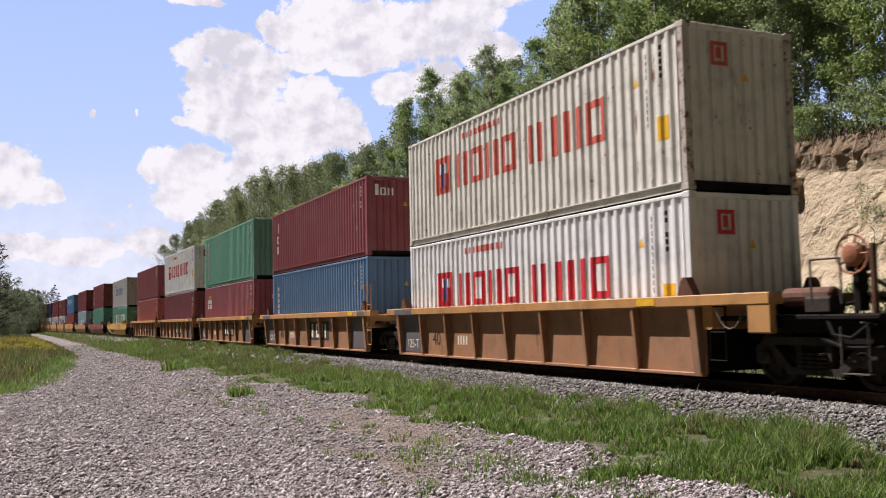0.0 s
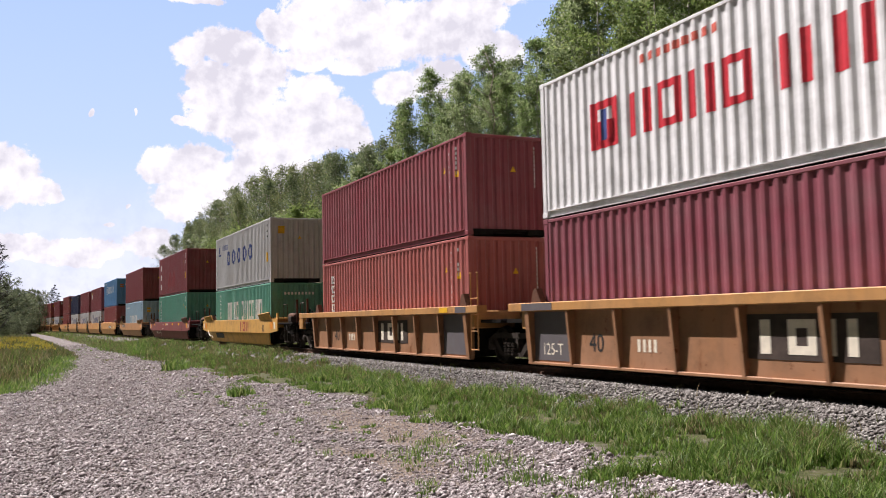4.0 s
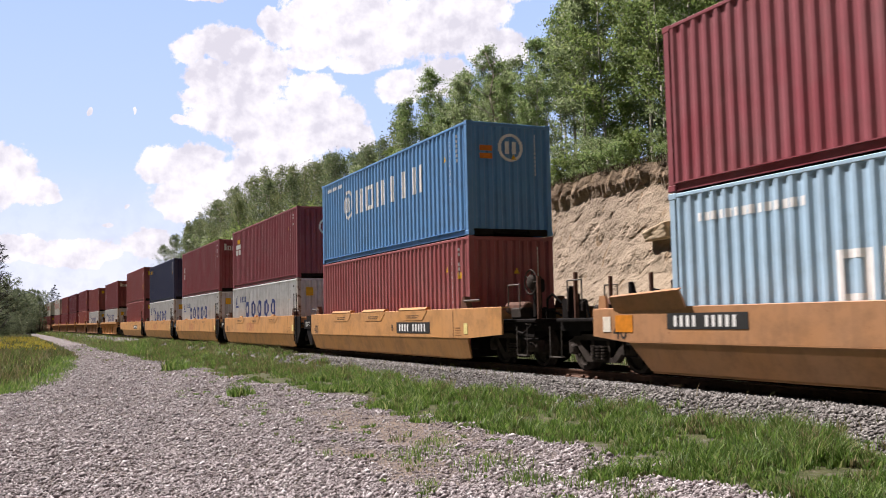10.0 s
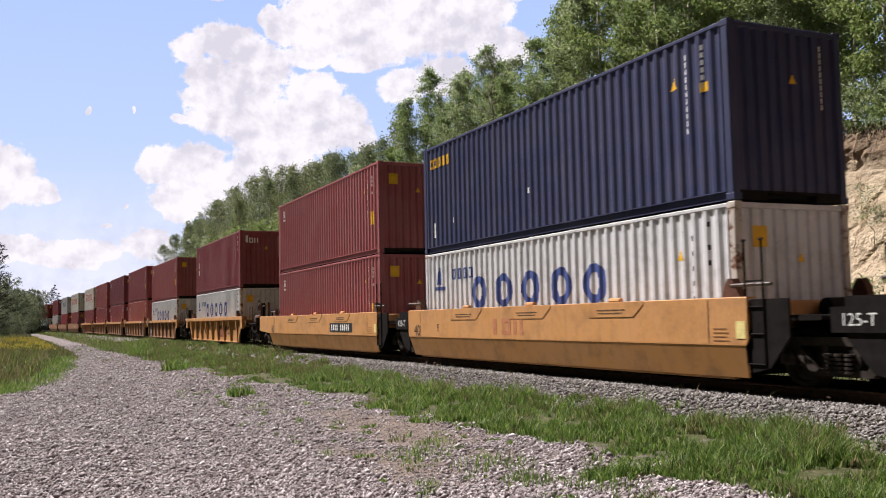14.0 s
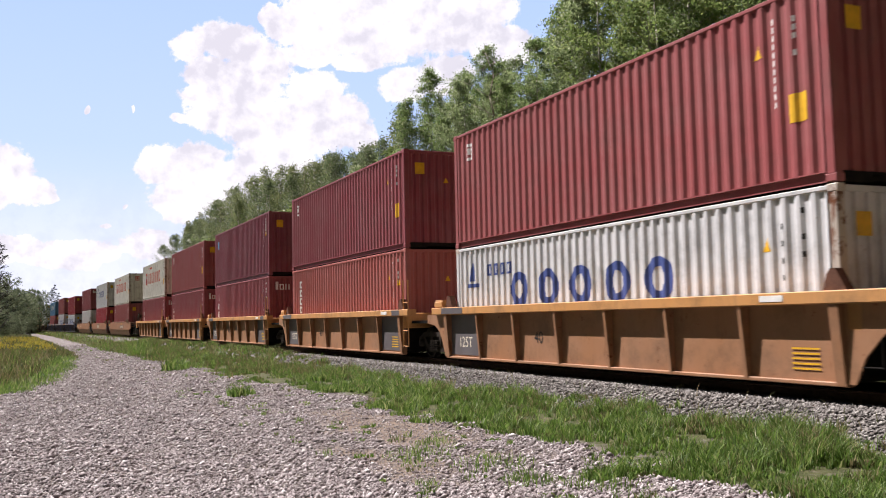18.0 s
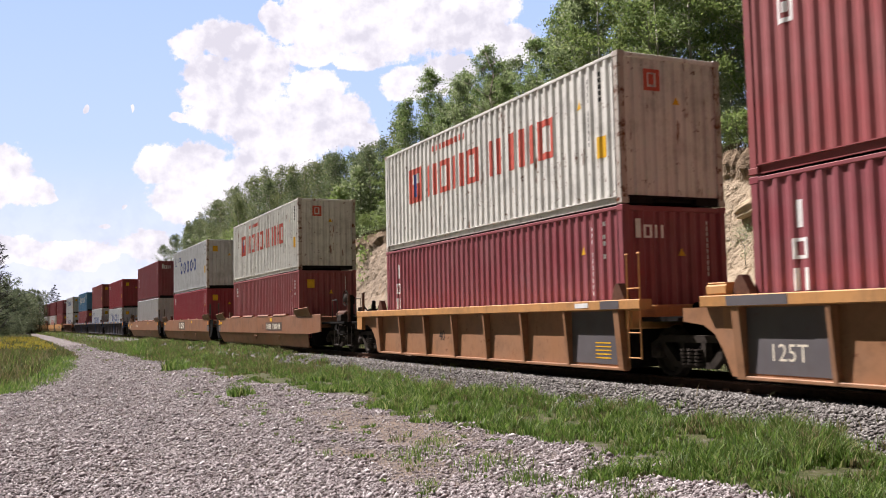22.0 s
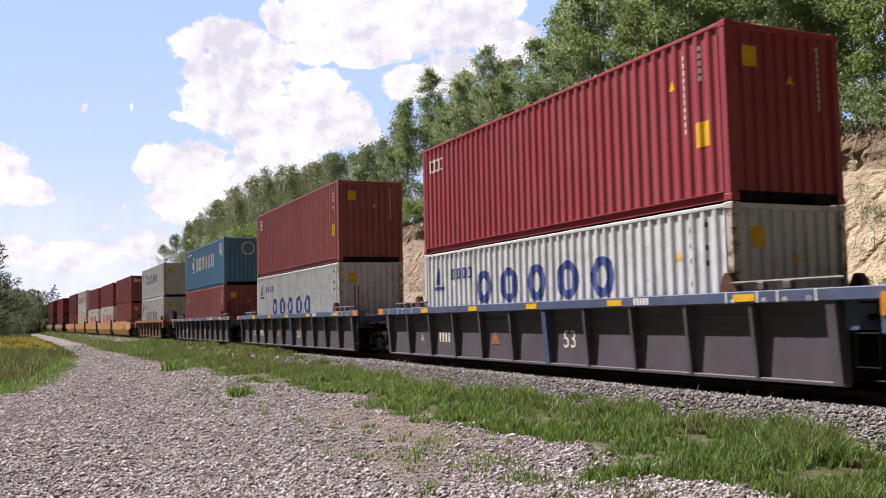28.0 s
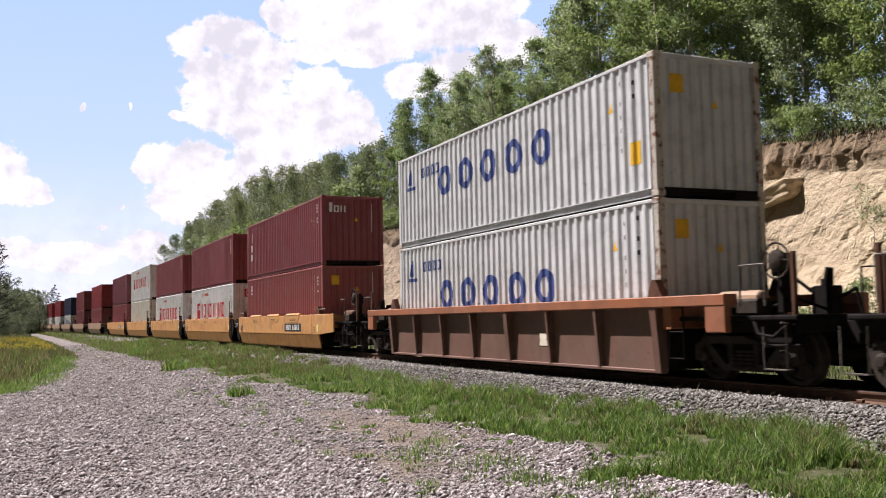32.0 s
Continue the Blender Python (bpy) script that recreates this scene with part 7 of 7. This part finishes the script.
def build_grass():
    r = random.Random(4)
    near, dry, flowers = [], [], []
    tries = 0
    while len(near) + len(dry) < 170000 and tries < 76000:
        tries += 1
        x = -5.0 - 75 * r.random() ** 2.3
        d = r.uniform(3.2, 8.9) if x > -28 else r.uniform(3.4, 9.9)
        y = d + BEND * x * x
        gr = grassy(x, y)
        clump = noise.noise(Vector((x * 0.7, y * 0.9, 20))) + 0.5 * noise.noise(Vector((x * 2.3, y * 2.3, 24)))
        if (gr < 0.35 and r.random() > 0.035) or (gr >= 0.35 and r.random() > gr * (0.75 + 1.4 * clump)):
            continue
        rad = r.uniform(0.03, 0.13)
        tall = (0.07 + 0.13 * max(0.0, clump + 0.3)) * r.uniform(0.5, 1.5) * (1.0 + 0.35 * (d > 7.0)) * (0.5 + 0.5 * gr)
        w = 0.0055 + 0.00012 * abs(x)
        if r.random() < 0.3:
            tall, w = tall * 0.6, w * 2.2
        parched = r.random() < (0.28 if d > 7.4 else 0.08) + (0.45 if x < -26 else 0.0)
        for _ in range(r.randrange(10, 34)):
            a, q = r.uniform(0, 6.283), rad * math.sqrt(r.random())
            px, py = x + math.cos(a) * q, y + math.sin(a) * q
            (dry if parched and r.random() < 0.8 else near).append((px, py, max(land(px, py), ballast_z(d) if d > 8.3 else -9), tall * r.uniform(0.5, 1.2), w))
    bank = []
    for x, y, rr in ((-10.4, 4.3, 0.55), (-9.3, 4.8, 0.7), (-24.0, 4.9, 0.35), (-8.2, 4.6, 0.4), (-11.2, 4.9, 0.4), (-7.6, 5.1, 0.5)):
        for _ in range(int(420 * rr)):
            a, q = r.uniform(0, 6.283), rr * math.sqrt(r.random())
            near.append((x + math.cos(a) * q, y + math.sin(a) * q * 0.8, land(x, y), r.uniform(0.05, 0.2) * (1.2 - q / rr), 0.006))
    for _ in range(8200):
        x = -25.2 - 150 * r.random() ** 1.7
        inside = 11 * r.random() ** 1.4 * (1 + abs(x) / 120)
        y = road_left(x) - inside + 0.35 * noise.noise(Vector((x * 0.9, 0, 3)))
        lump = noise.noise(Vector((x * 0.5, y * 0.7, 50))) + 0.6 * noise.noise(Vector((x * 1.6, y * 2.0, 51)))
        if lump < -0.45:
            continue
        h = (0.16 + 0.42 * min(1, inside / 2.2)) * (0.75 + 0.55 * lump) * (1.2 if x < -45 else 0.95)
        foot = inside < 0.9 and x > -50
        q = r.random()
        for _ in range(7):
            px, py = x + r.gauss(0, 0.14), y + r.gauss(0, 0.14)
            (near if foot or q > 0.85 else bank).append((px, py, land(px, py), h * r.uniform(0.5, 1.25), 0.0055 + 0.00018 * abs(x)))
        if -112 < x < -55 and inside > 1.0 and lump > 0.02 and q < 0.7:
            for _ in range(7):
                flowers.append((x + r.gauss(0, 0.2), y + r.gauss(0, 0.2), land(x, y) + h * 0.85, 0.12 * r.uniform(0.5, 1.5), 0.022))
    # grass between road and rail far off
    for _ in range(9000):
        x = -40 - 190 * r.random() ** 1.5
        y0, y1 = road_right(x), 9.95 + BEND * x * x
        y = r.uniform(y0 - 0.3, y1)
        lump = noise.noise(Vector((x * 0.4, y * 0.8, 61)))
        (bank if r.random() < 0.55 - 0.5 * lump else near).append((x, y, max(land(x, y), ballast_z(y - BEND * x * x)), (0.16 + 0.12 * lump) * r.uniform(0.5, 1.6), 0.006 + 0.00022 * abs(x)))
    # leafy weeds on the edge of the road
    for x, y, hh in ((-49.6, 5.1, 0.55), (-33.0, 4.6, 0.42), (-58.0, 6.2, 0.8), (-21.0, 4.4, 0.28), (-37.0, 5.2, 0.3)):
        for _ in range(150):
            a, q = r.uniform(0, 6.283), r.random() ** 0.7 * hh * 1.1
            near.append((x + math.cos(a) * q, y + math.sin(a) * q, land(x, y), hh * r.uniform(0.4, 1.0), 0.02))
    for _ in range(21000):
        x = -8 - 130 * r.random() ** 1.3
        d = r.uniform(13.9, 19.8)
        y = d + BEND * x * x
        (dry if r.random() < 0.5 else near).append((x, y, land(x, y), r.uniform(0.15, 0.8), 0.008 + 0.0001 * abs(x)))
    for _ in range(9000):
        x = -6 - 100 * r.random()
        d = 22.6 + r.uniform(-0.3, 1.6)
        y = d + BEND * x * x
        (dry if r.random() < 0.4 else near).append((x, y, max(land(x, y), cliff_top(x) - 0.1), r.uniform(0.15, 0.55), 0.012))
    fringe = []
    for _ in range(15000):
        x = -7 - 62 * r.random()
        d = 21.95 + r.uniform(-0.15, 0.5)
        fringe.append((x, d + BEND * x * x, cliff_top(x) + r.uniform(-0.1, 0.22), -r.uniform(0.06, 0.34) * (0.6 + 1.2 * noise.noise(Vector((x * 1.3, 0, 70)))), 0.016))
    blades("turf_fringe", fringe, ROOTS, "dark turf and roots hanging over the bank's edge", "turf")
    blades("bank_weeds", bank, BANKBLADE, "olive and dry weeds on the bank beside the road", "weeds")
    blades("grass", near, BLADE, "bright green grass in tufts along the track")
    blades("dry_grass", dry, DRYBLADE, "dry seeding grass and weeds")
    blades("wildflowers", flowers, FLOWER, "patch of yellow goldenrod flowers beside the road", "flowers")
    # seed heads between the ballast stones
    heads = []
    for _ in range(320):
        x = -6 - 40 * r.random()
        d = r.uniform(8.5, 9.5)
        heads.append((x, d + BEND * x * x, ballast_z(d), r.uniform(0.08, 0.24), 0.006))
    blades("weeds", heads, DRYBLADE, "thin dry weeds in the ballast", "weeds")


# ---- clouds on the far sky ----
CLOUD_R = 3000.0
CLOUD_DRIFT = (0.975 * 220, -0.172 * 220, -0.14 * 220)
TOWER = [(11.81, 13.63, 2.25, 1.53), (10.97, 16.4, 2.11, 1.16), (8.95, 15.98, 1.24, 0.8), (9.89, 14.55, 1.38, 0.95), (12.84, 15.16, 2.0, 1.64), (9.68, 13.22, 1.53, 0.73), (11.13, 12.2, 2.73, 1.02), (8.36, 11.91, 0.8, 0.25), (16.12, 13.72, 1.82, 1.38), (16.98, 12.2, 2.25, 1.64), (14.36, 11.49, 3.45, 2.0), (18.72, 11.17, 1.16, 0.95), (7.25, 9.42, 1.45, 1.09), (9.28, 9.53, 1.82, 1.16), (10.78, 8.04, 2.73, 1.75), (8.46, 7.5, 1.75, 1.53), (13.66, 9.26, 2.73, 1.64)]
SHELF = [(13.55, 17.91, 0.73, 0.65), (14.76, 17.43, 1.45, 1.02), (17.04, 17.91, 2.91, 2.18), (15.97, 15.93, 1.75, 0.73), (20.23, 17.44, 3.45, 2.11), (18.67, 15.5, 1.64, 0.51), (23.99, 17.74, 3.09, 1.82), (26.51, 18.5, 2.0, 1.64), (21.42, 14.14, 1.53, 1.02), (24.1, 14.65, 1.82, 1.24), (27.52, 16.14, 2.0, 1.24), (27.28, 20.27, 4.0, 1.45), (9.12, 18.98, 1.75, 0.36)]
SMALL = [(-1.28, 8.51, 1.89, 1.75), (0.25, 7.71, 1.53, 0.95), (1.23, 7.36, 0.73, 0.44), (-0.65, 4.56, 2.55, 0.91), (2.47, 4.31, 2.73, 0.87), (6.62, 4.79, 1.64, 0.95), (4.15, 5.9, 0.34, 0.15), (5.27, 7.14, 0.17, 0.11), (3.33, 12.27, 0.17, 0.24), (5.69, 12.46, 0.08, 0.26)]


def build_clouds():
    g = Geo()
    azs, els = np.arange(-24, 73, 4.0), np.arange(-1, 46, 4.0)
    k = len(els)
    vs = []
    for a in azs:
        for e in els:
            ca, ce = radians(a), radians(e)
            vs.append((-CLOUD_R * math.cos(ca) * math.cos(ce), CLOUD_R * math.sin(ca) * math.cos(ce), CLOUD_R * math.sin(ce)))
    g.add(vs, [(i * k + j, i * k + j + 1, (i + 1) * k + j + 1, (i + 1) * k + j) for i in range(len(azs) - 1) for j in range(k - 1)])
    m = bpy.data.materials.new("cumulus")
    m.use_nodes = True
    n, l = nodes_of(m)
    n.remove(n["Principled BSDF"])
    tc = n.new("ShaderNodeTexCoord").outputs["Object"]
    sep = n.new("ShaderNodeSeparateXYZ")
    nrm = n.new("ShaderNodeVectorMath")
    nrm.operation = "NORMALIZE"
    l.new(tc, nrm.inputs[0])
    l.new(nrm.outputs[0], sep.inputs[0])

    def math_node(op, a, b=None):
        q = n.new("ShaderNodeMath")
        q.operation = op
        for i, w in enumerate((a, b)):
            if w is None:
                continue
            if isinstance(w, (int, float)):
                q.inputs[i].default_value = w
            else:
                l.new(w, q.inputs[i])
        return q.outputs[0]
    az = math_node("MULTIPLY", math_node("ARCTAN2", sep.outputs["Y"], math_node("MULTIPLY", sep.outputs["X"], -1.0)), 57.2958)
    el = math_node("MULTIPLY", math_node("ARCSINE", sep.outputs["Z"]), 57.2958)
    pos = n.new("ShaderNodeCombineXYZ")
    l.new(az, pos.inputs[0])
    l.new(el, pos.inputs[1])
    p = pos.outputs[0]
    warp = n.new("ShaderNodeTexNoise")
    warp.inputs["Scale"].default_value, warp.inputs["Detail"].default_value = 0.55, 6
    l.new(p, warp.inputs["Vector"])
    wv = n.new("ShaderNodeVectorMath")
    wv.operation = "MULTIPLY_ADD"
    l.new(warp.outputs["Color"], wv.inputs[0])
    wv.inputs[1].default_value = (1.1, 1.0, 0)
    off = n.new("ShaderNodeVectorMath")
    off.operation = "ADD"
    l.new(p, off.inputs[0])
    off.inputs[1].default_value = (-0.55, -0.5, 0)
    l.new(off.outputs[0], wv.inputs[2])
    q = wv.outputs[0]
    dens = None
    for a, e, ra, re in TOWER + SHELF + SMALL:
        d = n.new("ShaderNodeMapping")
        l.new(q, d.inputs["Vector"])
        d.inputs["Location"].default_value, d.inputs["Scale"].default_value = (-a / ra, -e / re, 0), (1 / ra, 1 / re, 0)
        ln = n.new("ShaderNodeVectorMath")
        ln.operation = "LENGTH"
        l.new(d.outputs[0], ln.inputs[0])
        v = math_node("SUBTRACT", 1.16, ln.outputs["Value"])
        dens = v if dens is None else math_node("SMOOTH_MAX", dens, v)
    for nd in n:
        if nd.type == "MATH" and nd.operation == "SMOOTH_MAX":
            nd.inputs[2].default_value = 0.15
    # beyond the view the same kind of sky goes on
    rest = math_node("MULTIPLY", math_node("SUBTRACT", noise_node(n, l, p, 0.09, 4), 0.5), 2.5)
    side = n.new("ShaderNodeMapRange")
    side.inputs["From Min"].default_value, side.inputs["From Max"].default_value = 24.0, 40.0
    l.new(math_node("ABSOLUTE", math_node("SUBTRACT", az, 22.0)), side.inputs["Value"])
    dens = math_node("MAXIMUM", dens, math_node("SUBTRACT", math_node("MULTIPLY", rest, side.outputs[0]), math_node("SUBTRACT", 0.3, math_node("MULTIPLY", side.outputs[0], 0.3))))
    fine = noise_node(n, l, p, 1.5, 10, 0.66)
    dens = math_node("ADD", dens, math_node("MULTIPLY", math_node("SUBTRACT", fine, 0.5), 0.95))
    cover = n.new("ShaderNodeMapRange")
    cover.interpolation_type = "SMOOTHSTEP"
    cover.inputs["From Min"].default_value, cover.inputs["From Max"].default_value = 0.06, 0.27
    l.new(dens, cover.inputs["Value"])
    haze = n.new("ShaderNodeMapRange")
    haze.inputs["From Min"].default_value, haze.inputs["From Max"].default_value = 9.0, 0.0
    haze.inputs["To Max"].default_value = 0.65
    l.new(el, haze.inputs["Value"])
    alpha = math_node("MAXIMUM", cover.outputs[0], haze.outputs[0])
    # billows: their height falls away from the sun, which stands up to the left
    lee = n.new("ShaderNodeVectorMath")
    lee.operation = "ADD"
    l.new(p, lee.inputs[0])
    lee.inputs[1].default_value = (-0.35, 0.45, 0)
    slope = math_node("SUBTRACT", noise_node(n, l, p, 0.5, 7, 0.58), noise_node(n, l, lee.outputs[0], 0.5, 7, 0.58))
    tone = math_node("ADD", math_node("MULTIPLY", slope, 1.1), noise_node(n, l, p, 0.22, 4, 0.5))
    body = ramp(n, l, tone, [(0.30, (0.70, 0.695, 0.75)), (0.46, (0.84, 0.835, 0.865)), (0.58, (0.945, 0.94, 0.95))])
    blue = ramp(n, l, math_node("DIVIDE", el, 30.0), [(0.0, (0.78, 0.86, 1.0)), (0.35, (0.52, 0.68, 1.0)), (1.0, (0.32, 0.50, 0.98))])
    full = mix(n, l, alpha, blue, body)
    edge = n.new("ShaderNodeMapRange")
    edge.inputs["From Min"].default_value, edge.inputs["From Max"].default_value = 44.0, 32.0
    l.new(math_node("MAXIMUM", math_node("ABSOLUTE", math_node("SUBTRACT", az, 24.5)), math_node("MULTIPLY", el, 1.1)), edge.inputs["Value"])
    em = n.new("ShaderNodeEmission")
    em.inputs["Strength"].default_value = 0.645
    l.new(full, em.inputs["Color"])
    tr = n.new("ShaderNodeBsdfTransparent")
    mx = n.new("ShaderNodeMixShader")
    l.new(edge.outputs[0], mx.inputs[0])
    l.new(tr.outputs[0], mx.inputs[1])
    l.new(em.outputs[0], mx.inputs[2])
    l.new(mx.outputs[0], n["Material Output"].inputs["Surface"])
    me = g.mesh("cloud_backdrop", m, True)
    return tagged(new("cloud_backdrop", me), "bright white cumulus clouds in a hazy blue sky", "clouds", kind="structure")


build_ground()
build_track()
build_cliff()
clouds = build_clouds()
build_train()
build_trees()
build_grass()
build_stones()
motions()
